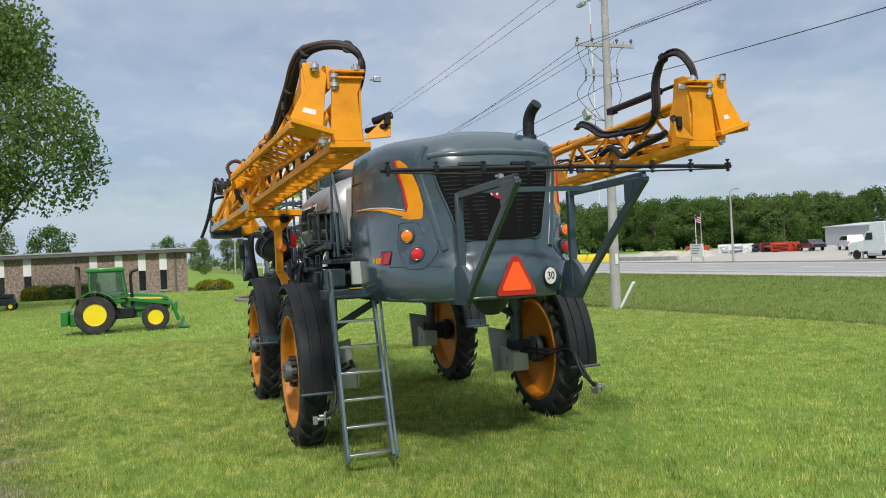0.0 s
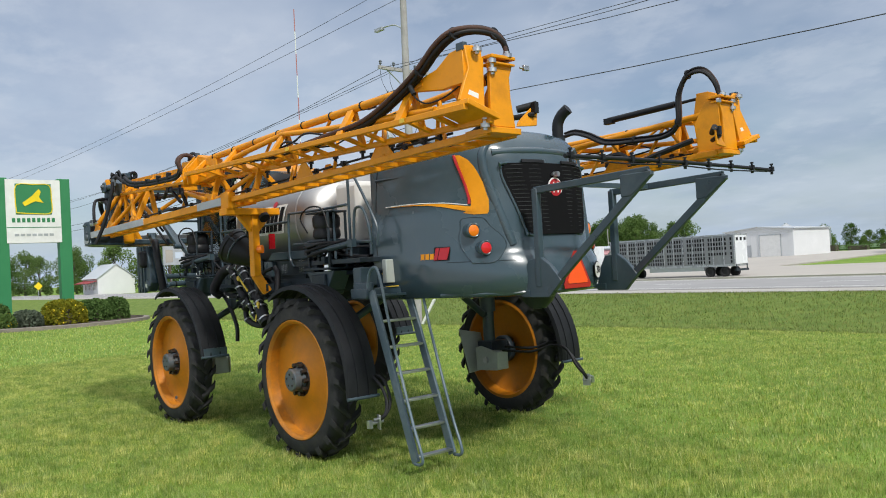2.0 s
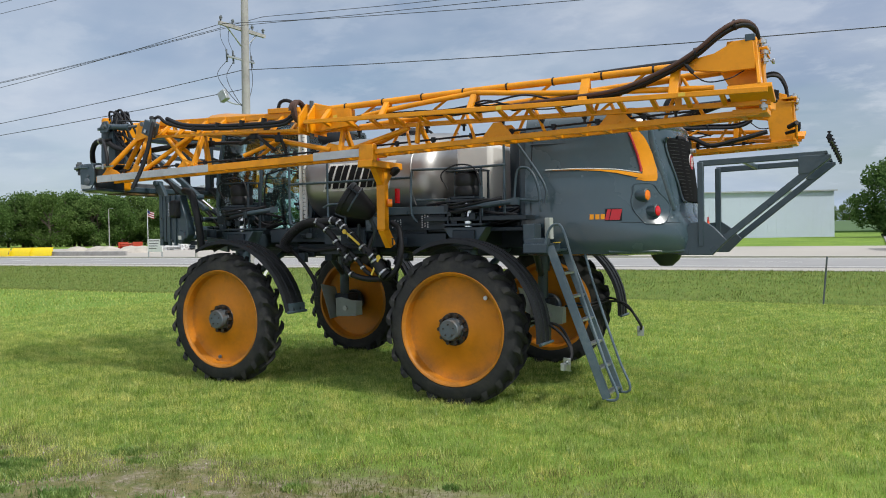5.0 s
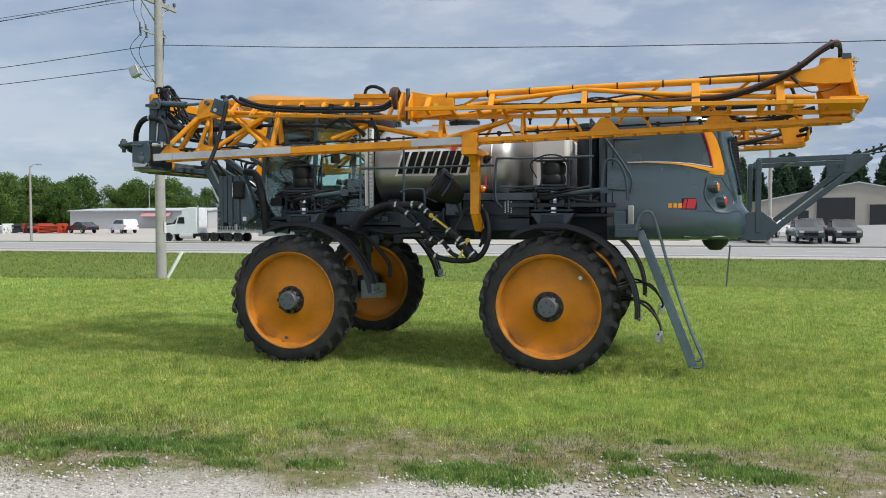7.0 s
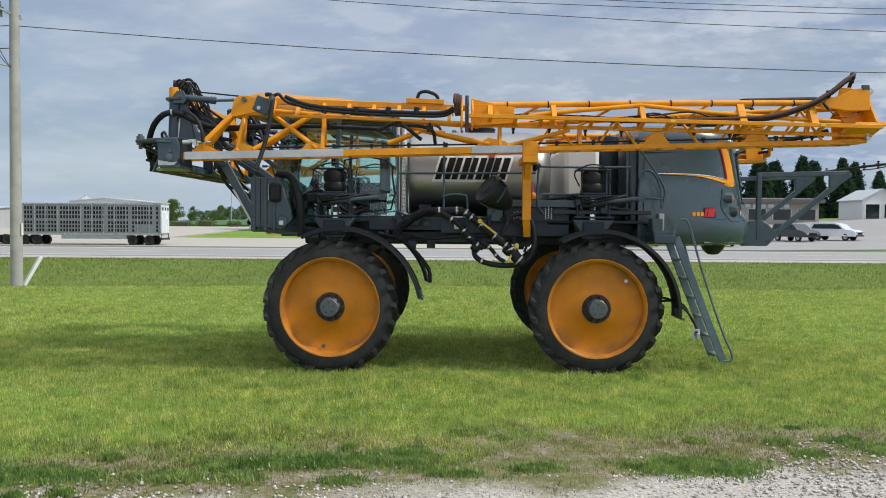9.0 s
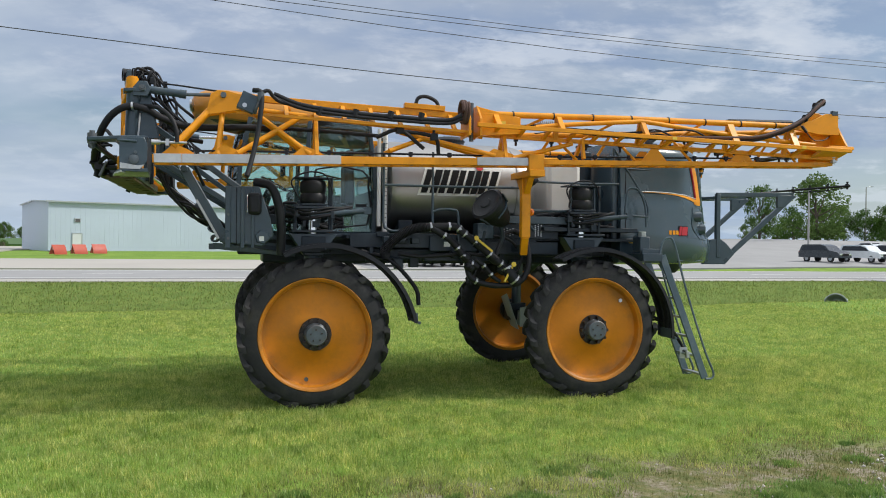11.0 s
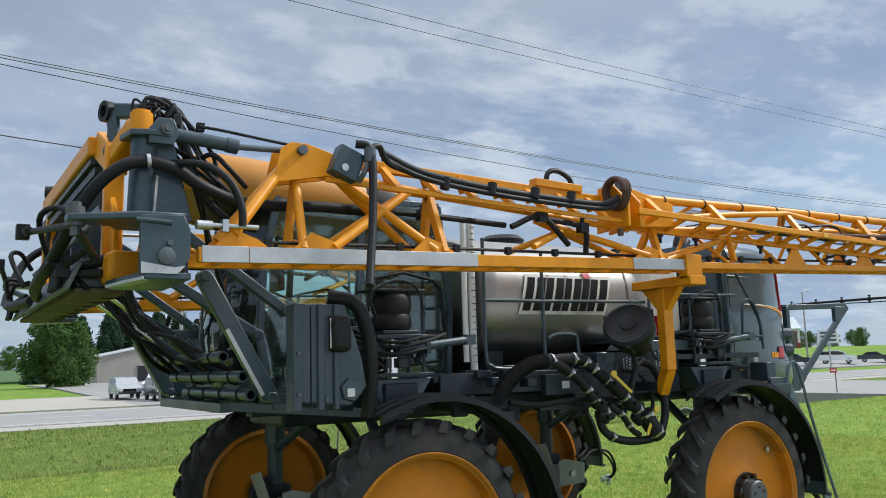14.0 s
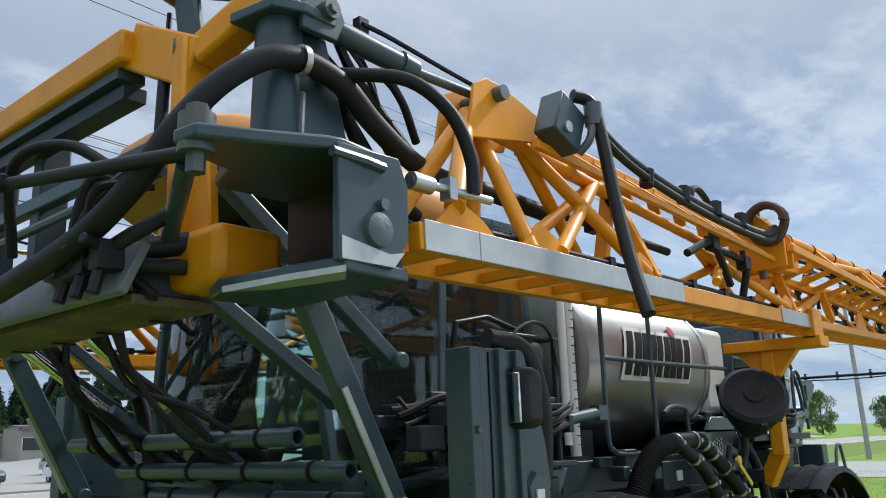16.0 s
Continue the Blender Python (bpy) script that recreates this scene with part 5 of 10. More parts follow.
    for k in range(17):
        x = -3.45 + 0.53 * k
        z = along([(-3.6, 3.24), (-2.0, 3.29), (0.9, 3.36), (5.2, 3.50)], x)
        y = along([(-3.6, 2.36), (-2.0, 2.28), (0.9, 2.14), (5.2, 2.0)], x)
        n = part("nozzle_body", Mesh().box(P(x, y, z), (0.05, 0.04, 0.055)).cyl(P(x, y, z - 0.02), P(x, y, z - 0.07), 0.017, 8), PLASTIC, boom)
    # folded outer section: tilted ladder and top tube
    fo = lambda x, d=0.0: P(x, 2.40, along(FOLD_A, x) + d)
    fi = lambda x, d=0.0: P(x, 2.10, along(FOLD_B, x) + d)
    fold = part("boom_outer_section", Mesh().beam(fo(0.05), fo(5.84), 0.05, 0.055), AMBER, sprayer, "orange ladder boom section folded outside", bevel=0.005)
    part("boom_rail", Mesh().beam(fi(0.05), fi(5.84), 0.05, 0.055), AMBER, fold, bevel=0.005)
    k = 0.35
    while k < 5.7:
        part("boom_rung", Mesh().beam(fo(k), fi(k), 0.05, 0.035), AMBER, fold)
        k += 0.36
    top = [(0.12, 3.89), (2.3, 3.93), (5.10, 3.955)]
    tz = lambda x: along(top, x)
    part("boom_top_tube", Mesh().tube([P(x, 2.21, z) for x, z in top], 0.042, 14), AMBER, fold)
    part("boom_brace_tube", Mesh().tube(curve([P(0.9, 2.28, 3.74), P(1.5, 2.27, 3.81), P(2.35, 2.25, 3.885), P(2.6, 2.25, 3.89), P(3.6, 2.27, 3.79), P(5.3, 2.28, 3.68)], 4), 0.032, 12), AMBER, fold)
    for x in (0.35, 1.25, 2.5, 3.9, 4.9):
        part("boom_post", Mesh().beam(fo(x), P(x, 2.21, tz(x)), 0.05, 0.10 if x > 3 else 0.07, (1, 0, 0)), AMBER, fold, bevel=0.004)
        part("boom_post", Mesh().beam(fi(x), P(x, 2.21, tz(x)), 0.05, 0.07, (1, 0, 0)), AMBER, fold, bevel=0.004)
    for x in (0.8, 1.9, 3.2, 4.3):
        part("boom_strut", Mesh().tube([fi(x - 0.3), P(x + 0.3, 2.21, tz(x))], 0.018, 8), AMBER, fold)
    # black ties round the tubes and thin cables strung inside the lattice
    for k in range(8):
        x = 0.6 + 0.58 * k
        part("cable_tie", Mesh().lathe([(0.040, -0.009), (0.049, -0.009), (0.049, 0.009), (0.040, 0.009)], P(x, 2.21, tz(x)), (1, 0, 0.01), 14, closed=True), PLASTIC, fold)
    rc = random.Random(40 + s)
    for k in range(6):
        x0 = rc.uniform(0.2, 3.6)
        pts = [P(x0 + 0.45 * j, rc.uniform(2.12, 2.36), 3.70 + rc.uniform(-0.07, 0.10)) for j in range(6)]
        part("boom_cable", Mesh().tube(curve(pts), rc.uniform(0.007, 0.014), 6), HOSE, fold)
    for k in range(9):
        x = 0.7 + 0.52 * k
        part("nozzle_body", Mesh().box(P(x, 2.06, along(FOLD_B, x) - 0.02), (0.05, 0.045, 0.06)).cyl(P(x, 2.06, along(FOLD_B, x) - 0.04), P(x, 2.06, along(FOLD_B, x) - 0.11), 0.017, 8), PLASTIC, fold)
    for x, y, z in ((0.45, 2.26, 3.78), (2.9, 2.435, 3.66), (5.0, 2.435, 3.62)):
        part("warning_label", Mesh().box(P(x, y, z), (0.07, 0.004, 0.04)), YELLOW, fold)
    # outermost section, folded forward over the cab
    ga = lambda x, d=0.0: P(x, 2.02, along([(-3.0, 3.97), (0.05, 3.875)], x) + d)
    gb = lambda x, d=0.0: P(x, 2.31, along([(-3.0, 3.735), (0.05, 3.63)], x) + d)
    tipm = part("boom_tip_section", Mesh().beam(ga(-3.0), ga(0.0), 0.06, 0.085), AMBER, sprayer, "orange boom tip section folded forward over the cab", bevel=0.006)
    part("boom_rail", Mesh().beam(gb(-3.0), gb(0.0), 0.035, 0.035), AMBER, tipm, bevel=0.004)
    for k in range(8):
        x = -2.75 + k * 0.36
        part("boom_rung", Mesh().beam(ga(x), gb(x), 0.05, 0.045), AMBER, tipm)
        part("boom_lug", Mesh().beam(ga(x, 0.03), ga(x + 0.06, -0.12), 0.07, 0.02), AMBER, tipm)
    part("boom_top_box", Mesh().beam(ga(-0.85, 0.075), ga(-0.30, 0.075), 0.10, 0.07), AMBER, tipm, bevel=0.006)
    part("top_hose", Mesh().tube(curve([ga(-0.70, 0.08), ga(-0.66, 0.19), ga(-0.55, 0.22), ga(-0.42, 0.17), ga(-0.38, 0.09)]), 0.025, 8), HOSE, tipm)
    # hinge between the folded sections
    for dx in (-0.05, 0.10):
        part("hinge_plate", Mesh().plate([P(dx, 1.98, 3.56), P(dx, 2.40, 3.58), P(dx, 2.40, 3.80), P(dx, 2.22, 3.99), P(dx, 2.02, 3.99)], 0.03), AMBER, tipm, bevel=0.005)
    part("hinge_pin", Mesh().cyl(P(0.025, 2.20, 3.52), P(0.025, 2.20, 4.03), 0.028, 12), HUB, tipm)
    part("boom_wedge", Mesh().plate([P(0.10, 2.2, 3.60), P(0.70, 2.2, 3.64), P(0.70, 2.2, 3.86), P(0.10, 2.2, 3.98)], 0.10), AMBER, fold, bevel=0.006)
    loop = []
    for k in range(49):
        a = 4.3 * math.pi * k / 48
        loop.append(P(-0.15 + 0.075 * k / 48, 2.31 + (0.125 + 0.01 * math.sin(3 * a)) * math.cos(a), 3.885 + 0.135 * math.sin(a)))
    part("hose_loop", Mesh().tube(loop, 0.027, 8), SHEATH, tipm, "rust-brown braided hose coiled twice")
    # long supply hoses
    for dz, dy, r in ((0.0, 0.0, 0.030), (-0.045, 0.015, 0.022)):
        pts = [P(-2.55, 2.33 + dy, 3.98 + dz), P(-2.2, 2.34 + dy, 3.86 + dz), P(-1.6, 2.33 + dy, 3.80 + dz), P(-0.9, 2.33 + dy, 3.77 + dz), P(-0.35, 2.36 + dy, 3.76 + dz), P(-0.16, 2.38, 3.83 + dz)]
        part("supply_hose", Mesh().tube(curve(pts), r, 10), HOSE, tipm)
    for x in (-2.0, -1.55, -1.1, -0.7):
        part("hose_tie", Mesh().cyl(P(x, 2.34, 3.75), P(x + 0.02, 2.34, 3.84), 0.04, 8), PLASTIC, tipm)
    for a, b, c in (((-1.25, 2.2, 3.52), (-0.95, 2.24, 3.62), (-0.62, 2.2, 3.40)), ((-0.95, 2.2, 3.62), (-0.5, 2.26, 3.55), (-0.42, 2.2, 3.34)), ((-2.9, 1.95, 3.62), (-2.0, 2.0, 3.60), (-1.2, 2.05, 3.56))):
        part("branch_hose", Mesh().tube(curve([P(*a), P(*b), P(*c)]), 0.026, 8), HOSE, boom)
        part("valve_block", Mesh().box(P(*b), (0.10, 0.07, 0.09)).cyl(P(*b), (b[0], s * b[1], b[2] + 0.09), 0.02, 8), PLASTIC, boom, bevel=0.006)
    # rear hinge: a tapered plate on each of the two sections, their pins and the hose arch
    tip = Mesh().plate([P(5.70, 2.27, 4.17), P(5.70, 2.16, 4.18), P(5.71, 2.055, 4.07), P(5.73, 2.085, 3.85), P(5.76, 2.12, 3.57), P(5.76, 2.41, 3.67), P(5.74, 2.33, 3.82), P(5.72, 2.25, 3.97)], 0.035)
    part("tip_plate", tip, AMBER, fold, "tapered orange hinge plate at the boom's end", bevel=0.006)
    part("tip_gusset", Mesh().plate([P(5.69, 2.25, 4.16), P(5.72, 2.27, 3.84), P(5.40, 2.25, 3.84), P(4.96, 2.22, 3.91), P(4.96, 2.22, 3.99), P(5.30, 2.22, 4.05), P(5.50, 2.23, 4.15)], 0.045), AMBER, fold, bevel=0.006)
    part("tip_gusset", Mesh().plate([P(5.70, 2.07, 4.06), P(5.74, 2.12, 3.58), P(5.48, 2.10, 3.60), P(5.30, 2.10, 3.95)], 0.02), AMBER, fold, bevel=0.004)
    part("tip_shelf", Mesh().plate([P(5.45, 2.41, 3.645), P(5.88, 2.41, 3.645), P(5.88, 2.04, 3.535), P(5.45, 2.08, 3.545)], 0.05), AMBER, fold, bevel=0.006)
    part("grey_cap", Mesh().box(P(5.66, 2.25, 4.17), (0.10, 0.05, 0.07)), FRAME, fold, bevel=0.006)
    tin = Mesh().plate([P(5.74, 2.02, 4.06), P(5.74, 1.735, 4.06), P(5.74, 1.75, 3.99), P(5.74, 1.79, 3.90), P(5.75, 1.785, 3.75), P(5.76, 1.765, 3.56), P(5.76, 1.75, 3.47), P(5.76, 2.055, 3.47), P(5.75, 2.035, 3.78), P(5.74, 2.02, 3.96)], 0.04)
    part("tip_plate", tin, AMBER, boom, "waisted orange hinge plate", bevel=0.006)
    part("tip_head", Mesh().box(P(5.70, 1.875, 4.095), (0.20, 0.30, 0.03)).box(P(5.72, 1.875, 4.035), (0.16, 0.28, 0.02)), AMBER, boom, bevel=0.006)
    part("tip_gusset", Mesh().plate([P(5.73, 1.76, 4.06), P(5.75, 1.77, 3.48), P(5.45, 1.74, 3.46), P(5.40, 1.76, 3.80), P(5.55, 1.76, 4.06)], 0.02), AMBER, boom, bevel=0.004)
    part("tip_shelf", Mesh().span(P(5.45, 1.70, 3.41), P(5.80, 2.07, 3.465)), AMBER, boom, bevel=0.006)
    part("tip_bracket", Mesh().plate([P(5.80, 1.76, 3.48), P(5.82, 1.52, 3.50), P(5.82, 1.50, 3.70), P(5.80, 1.56, 3.67), P(5.78, 1.72, 3.53)], 0.02), AMBER, boom, bevel=0.004)
    for y, z in ((2.00, 4.05), (2.00, 3.97), (2.10, 3.54), (2.12, 3.47), (1.80, 4.12), (2.17, 4.13)):
        part("tip_pin", Mesh().cyl(P(5.77, y, z - 0.018), P(5.77, y, z + 0.018), 0.042, 14).cyl(P(5.77, y, z - 0.04), P(5.77, y, z + 0.04), 0.02, 10), ZINC, fold)
    part("marker_lamp", Mesh().box(P(5.82, 1.62, 4.02), (0.03, 0.07, 0.05)).cyl(P(5.80, 1.68, 4.02), P(5.82, 1.62, 4.02), 0.012, 6), ZINC, boom, bevel=0.006)
    part("label_plate", Mesh().plate([P(5.765, 2.30, 3.73), P(5.765, 2.18, 3.70), P(5.760, 2.17, 3.745), P(5.760, 2.28, 3.77)], 0.004), WHITE, boom)
    if s < 0:
        arch = [(3.0, 2.30, 3.66), (3.7, 2.33, 3.68), (4.3, 2.33, 3.72), (4.8, 2.32, 3.88), (5.12, 2.29, 4.05), (5.34, 2.26, 4.22), (5.50, 2.19, 4.32), (5.60, 2.03, 4.355), (5.66, 1.84, 4.33), (5.68, 1.73, 4.24), (5.66, 1.72, 4.10), (5.40, 1.74, 3.95)]
    else:
        arch = [(3.3, 1.80, 4.00), (3.55, 1.74, 4.00), (3.80, 1.72, 3.92), (4.1, 1.72, 3.78), (4.55, 1.72, 3.74), (5.0, 1.72, 3.73), (5.20, 1.72, 3.86), (5.23, 1.72, 4.20), (5.36, 1.74, 4.42), (5.54, 1.80, 4.44), (5.64, 1.88, 4.28), (5.66, 1.92, 4.10)]
    for k, (dy, dz) in enumerate(((0.0, 0.0), (0.035, 0.03), (-0.035, -0.01), (0.0, 0.045))):
        part("supply_hose", Mesh().tube(curve([P(x, y + dy * (0.4 if x > 5.5 else 1), z + dz) for x, y, z in arch]), (0.027, 0.022, 0.020, 0.013)[k], 10), SHEATH if k == 1 else HOSE, fold)
    for q in (arch[4], arch[6], arch[8]):
        part("hose_tie", Mesh().cyl(P(q[0] - 0.012, q[1], q[2] + 0.012), P(q[0] + 0.012, q[1], q[2] + 0.016), 0.058, 12), PLASTIC, fold)
    part("sensor_cable", Mesh().tube(curve([P(4.95, 2.30, 4.0), P(5.05, 2.34, 3.92), P(5.12, 2.36, 3.82), P(5.25, 2.34, 3.74), P(5.45, 2.30, 3.76), P(5.6, 2.24, 3.84)]), 0.008, 6), HOSE, fold)
    part("cable_plug", Mesh().cyl(P(5.03, 2.34, 3.94), P(5.10, 2.355, 3.85), 0.022, 8), PLASTIC, fold)
    fy = 1.90 if s > 0 else 2.08
    part("fold_cylinder", Mesh().cyl(P(4.0, fy, 4.05 + 0.06 * s), P(5.05, fy, 4.08 + 0.06 * s), 0.042, 14).cyl(P(5.05, fy, 4.08 + 0.06 * s), P(5.45, fy, 4.09 + 0.06 * s), 0.02, 10).box(P(4.02, fy, 4.04 + 0.06 * s), (0.14, 0.08, 0.08)), PLASTIC, fold, "black fold cylinder", bevel=0.004)
    part("cylinder_mount", Mesh().plate([P(5.35, fy - 0.05, 3.95), P(5.68, fy - 0.05, 3.95), P(5.66, fy - 0.05, 4.16), P(5.55, fy - 0.05, 4.20), P(5.40, fy - 0.05, 4.20)], 0.03), AMBER, fold, bevel=0.006)
    part("spring", Mesh().tube([P(0.95 + 0.45 * k / 90, 2.16 + 0.022 * math.cos(k * 1.05), 3.83 + 0.022 * math.sin(k * 1.05)) for k in range(91)], 0.006, 5), ZINC, fold)
    stub = Mesh().cyl(P(5.70, 1.64, 3.66), P(5.82, 1.50, 3.70), 0.035, 10).cyl(P(5.66, 1.70, 3.58), P(5.84, 1.56, 3.60), 0.026, 8).box(P(5.84, 1.55, 3.66), (0.05, 0.05, 0.10))
    part("hose_stub", stub, PLASTIC, boom)
    part("knuckle_hose", Mesh().tube(curve([P(5.4, 1.70, 3.62), P(5.0, 1.62, 3.52), P(4.6, 1.66, 3.46), P(4.3, 1.70, 3.60), P(4.0, 1.72, 3.56)]), 0.035, 8), HOSE, boom)
    # grey sensor box with a long black drop tube near the front end
    bx = part("sensor_box", Mesh().box(P(-2.86, 2.36, 3.85), (0.21, 0.12, 0.22), Matrix.Rotation(radians(22), 3, "Y")), FRAME, tipm, "grey steel box at the boom's front end", bevel=0.01)
    part("drop_tube", Mesh().tube(curve([P(-2.80, 2.40, 4.00), P(-2.72, 2.44, 3.98), P(-2.70, 2.47, 3.86), P(-2.74, 2.54, 3.5), P(-2.80, 2.62, 3.2), P(-2.87, 2.72, 2.93)]), 0.031, 10), PLASTIC, bx)
    part("elbow", Mesh().cyl(P(-2.71, 2.45, 3.86), P(-2.71, 2.45, 3.97), 0.042, 10).tube(curve([P(-2.78, 2.40, 3.72), P(-2.76, 2.45, 3.78), P(-2.72, 2.45, 3.88)]), 0.020, 8), HUB, bx)
    part("box_bolt", Mesh().cyl(P(-2.90, 2.41, 3.81), P(-2.90, 2.435, 3.81), 0.028, 10), ZINC, bx)
    part("box_hose", Mesh().tube(curve([P(-2.70, 2.44, 3.97), P(-2.62, 2.42, 4.0), P(-2.55, 2.38, 3.93), P(-2.45, 2.35, 3.88), P(-2.2, 2.34, 3.84)]), 0.024, 8), HOSE, bx)
    # saddle post that carries the folded boom
    sd = part("boom_saddle", Mesh().beam(P(0.92, 1.86, 3.08), P(0.92, 1.86, 2.26), 0.10, 0.13), AMBER, sprayer, "orange saddle post carrying the folded boom", bevel=0.008)
    part("saddle_cheek", Mesh().span(P(0.82, 2.16, 3.14), P(1.04, 2.27, 3.38)), AMBER, sd, bevel=0.008)
    part("saddle_arm", Mesh().span(P(0.82, 1.52, 3.08), P(1.04, 2.30, 3.17)), AMBER, sd, bevel=0.008)
    part("saddle_foot", Mesh().beam(P(0.92, 1.86, 2.28), P(0.95, 1.72, 2.04), 0.10, 0.12), AMBER, sd, bevel=0.006)
    part("saddle_gusset", Mesh().plate([P(0.92, 1.60, 3.08), P(0.92, 2.10, 3.08), P(0.92, 1.92, 2.86), P(0.92, 1.80, 2.86)], 0.09), AMBER, sd, bevel=0.006)
    part("saddle_arm", Mesh().beam(P(0.95, 1.76, 2.10), P(0.95, 1.0, 2.10), 0.10, 0.10), DARK, sd)
    part("marker_lamp", Mesh().cyl(P(0.98, 1.84, 2.62), P(1.03, 1.80, 2.62), 0.055, 14), LAMPAMBER, sd)
    part("reflector", Mesh().span(P(1.02, 1.62, 2.62), P(1.05, 1.70, 2.82)), LAMPRED, sd)
    part("flood_lamp", Mesh().lathe([(0.0, 0.0), (0.07, 0.01), (0.075, 0.05), (0.03, 0.09), (0.0, 0.09)], P(1.10, 1.78, 3.02), (-0.6, 0, 0.6), 14), PLASTIC, sd)


for side in (-1, 1):
    build_boom(side)


# ---- front lift frame and wing pivots ----
def build_front():
    t = part("transom", Mesh().span((-4.55, -1.70, 2.97), (-4.22, 1.70, 3.06)), FRAME, sprayer, "grey lower crossbeam of the front boom frame", bevel=0.012)
    part("transom_face", Mesh().plate([(-4.62, -1.80, 2.95), (-4.62, 1.80, 2.95), (-4.54, 1.80, 3.13), (-4.53, 1.2, 3.15), (-4.53, -1.2, 3.15), (-4.54, -1.80, 3.13)], 0.03), SCUFFED, t, "scuffed grey face of the lower crossbeam", bevel=0.006)
    # dark olive-brown base with orange patches
    part("transom_under", Mesh().span((-4.56, -1.74, 2.93), (-4.24, 1.74, 2.966)), OLIVE, t, "dark olive-orange underside", bevel=0.006)
    for y in (-1.5, -1.1, -0.7, -0.3, 0.1, 0.5, 0.9, 1.3):
        part("drain_slot", Mesh().box((-4.30, y, 2.918), (0.10, 0.03, 0.006)), BLACK, t)
    ub = part("upper_beam", Mesh().beam((-4.36, -1.32, 4.06), (-4.36, 1.32, 4.06), 0.16, 0.14), AMBER, sprayer, "orange upper crossbeam of the boom frame", bevel=0.015)
    part("upper_beam_pad", Mesh().beam((-4.35, -1.25, 3.96), (-4.35, 1.25, 3.96), 0.12, 0.04), FRAME, ub)
    part("upper_beam_pad", Mesh().beam((-4.33, -1.25, 3.89), (-4.33, 1.25, 3.89), 0.10, 0.06), DARK, ub)
    part("mid_beam", Mesh().beam((-4.30, -1.55, 3.62), (-4.30, 1.55, 3.62), 0.06, 0.07), FRAME, sprayer, bevel=0.008)
    part("mid_rod", Mesh().tube([(-4.45, -1.7, 3.42), (-4.45, 0, 3.40), (-4.45, 1.7, 3.42)], 0.022, 8), FRAME, sprayer)
    for y in (-0.30, 0.30):
        part("lift_tower", Mesh().beam((-4.24, y, 3.0), (-4.24, y, 4.0), 0.10, 0.14, (1, 0, 0)), DARK, sprayer, bevel=0.01)
    for s in (-1, 1):
        P = lambda x, y, z: (x - 0.06, s * (y + 0.19 * min(1, max(0, (y - 1.2) / 0.35))), z + 0.055)
        A = lambda x, y, z: (x, s * y, z)
        up = part("frame_upright", Mesh().beam(A(-4.33, 1.68, 3.0), A(-4.32, 1.66, 3.98), 0.09, 0.13, (1, 0, 0)), AMBER, sprayer, "orange side upright of the boom frame", bevel=0.012)
        part("upright_foot", Mesh().plate([A(-4.335, 1.40, 3.02), A(-4.335, 1.88, 3.02), A(-4.335, 1.84, 3.45), A(-4.335, 1.70, 3.62), A(-4.335, 1.62, 3.45)], 0.04), AMBER, up, bevel=0.008)
        part("upright_elbow", Mesh().beam(A(-4.32, 1.28, 4.08), A(-4.30, 1.72, 3.86), 0.14, 0.20), AMBER, up, bevel=0.012)
        part("upright_cap", Mesh().cyl(A(-4.22, 2.02, 3.99), A(-4.22, 2.02, 4.13), 0.075, 20).cyl(A(-4.22, 2.02, 4.13), A(-4.22, 2.02, 4.15), 0.06, 20), AMBER, up)
        part("upright_arm", Mesh().beam(A(-4.31, 1.70, 3.90), A(-4.23, 1.98, 4.06), 0.13, 0.12), AMBER, up, bevel=0.02)
        part("gas_strut", Mesh().cyl(A(-4.33, 1.49, 4.16), A(-4.345, 1.505, 3.96), 0.011, 8).cyl(A(-4.345, 1.505, 3.97), A(-4.37, 1.53, 3.55), 0.024, 10), PLASTIC, sprayer, "black gas strut")
        part("upright_edge", Mesh().beam(A(-4.36, 1.68, 3.62), A(-4.325, 1.68, 3.85), 0.02, 0.02), ALU, up)
        # turning column with its cap and housing
        c = part("pivot_column", Mesh().cyl(A(-4.22, 2.03, 3.40), A(-4.20, 2.03, 3.97), 0.085, 22), FRAME, sprayer, "grey wing pivot column")
        part("pivot_cap", Mesh().plate([A(-4.34, 1.92, 3.97), A(-4.31, 2.13, 3.97), A(-4.20, 2.18, 3.97), A(-4.05, 2.17, 3.97), A(-4.02, 2.0, 3.97), A(-4.12, 1.90, 3.97)], 0.04), FRAME, c, bevel=0.006)
        for y in (2.01, 2.15):
            part("cap_ear", Mesh().plate([A(-4.20, y, 3.90), A(-4.04, y, 3.90), A(-4.0, y, 3.99), A(-4.04, y, 4.08), A(-4.14, y, 4.08), A(-4.20, y, 4.0)], 0.03), FRAME, c, bevel=0.006)
        part("cap_pin", Mesh().cyl(A(-4.09, 1.97, 4.0), A(-4.09, 2.20, 4.0), 0.038, 14).cyl(A(-4.09, 2.20, 4.0), A(-4.09, 2.215, 4.0), 0.022, 6), HUB, c)
        part("column_flare", Mesh().plate([A(-4.15, 2.06, 3.40), A(-3.90, 2.10, 3.40), A(-4.02, 2.07, 3.94), A(-4.12, 2.05, 3.94)], 0.02), FRAME, c, bevel=0.004)
        part("column_flare", Mesh().plate([A(-3.92, 1.74, 3.40), A(-3.90, 2.09, 3.40), A(-4.02, 2.06, 3.94), A(-4.05, 1.92, 3.94)], 0.02), FRAME, c, bevel=0.004)
        part("column_edge", Mesh().beam(A(-4.145, 2.085, 3.42), A(-4.125, 2.075, 3.70), 0.012, 0.02), ALU, c)
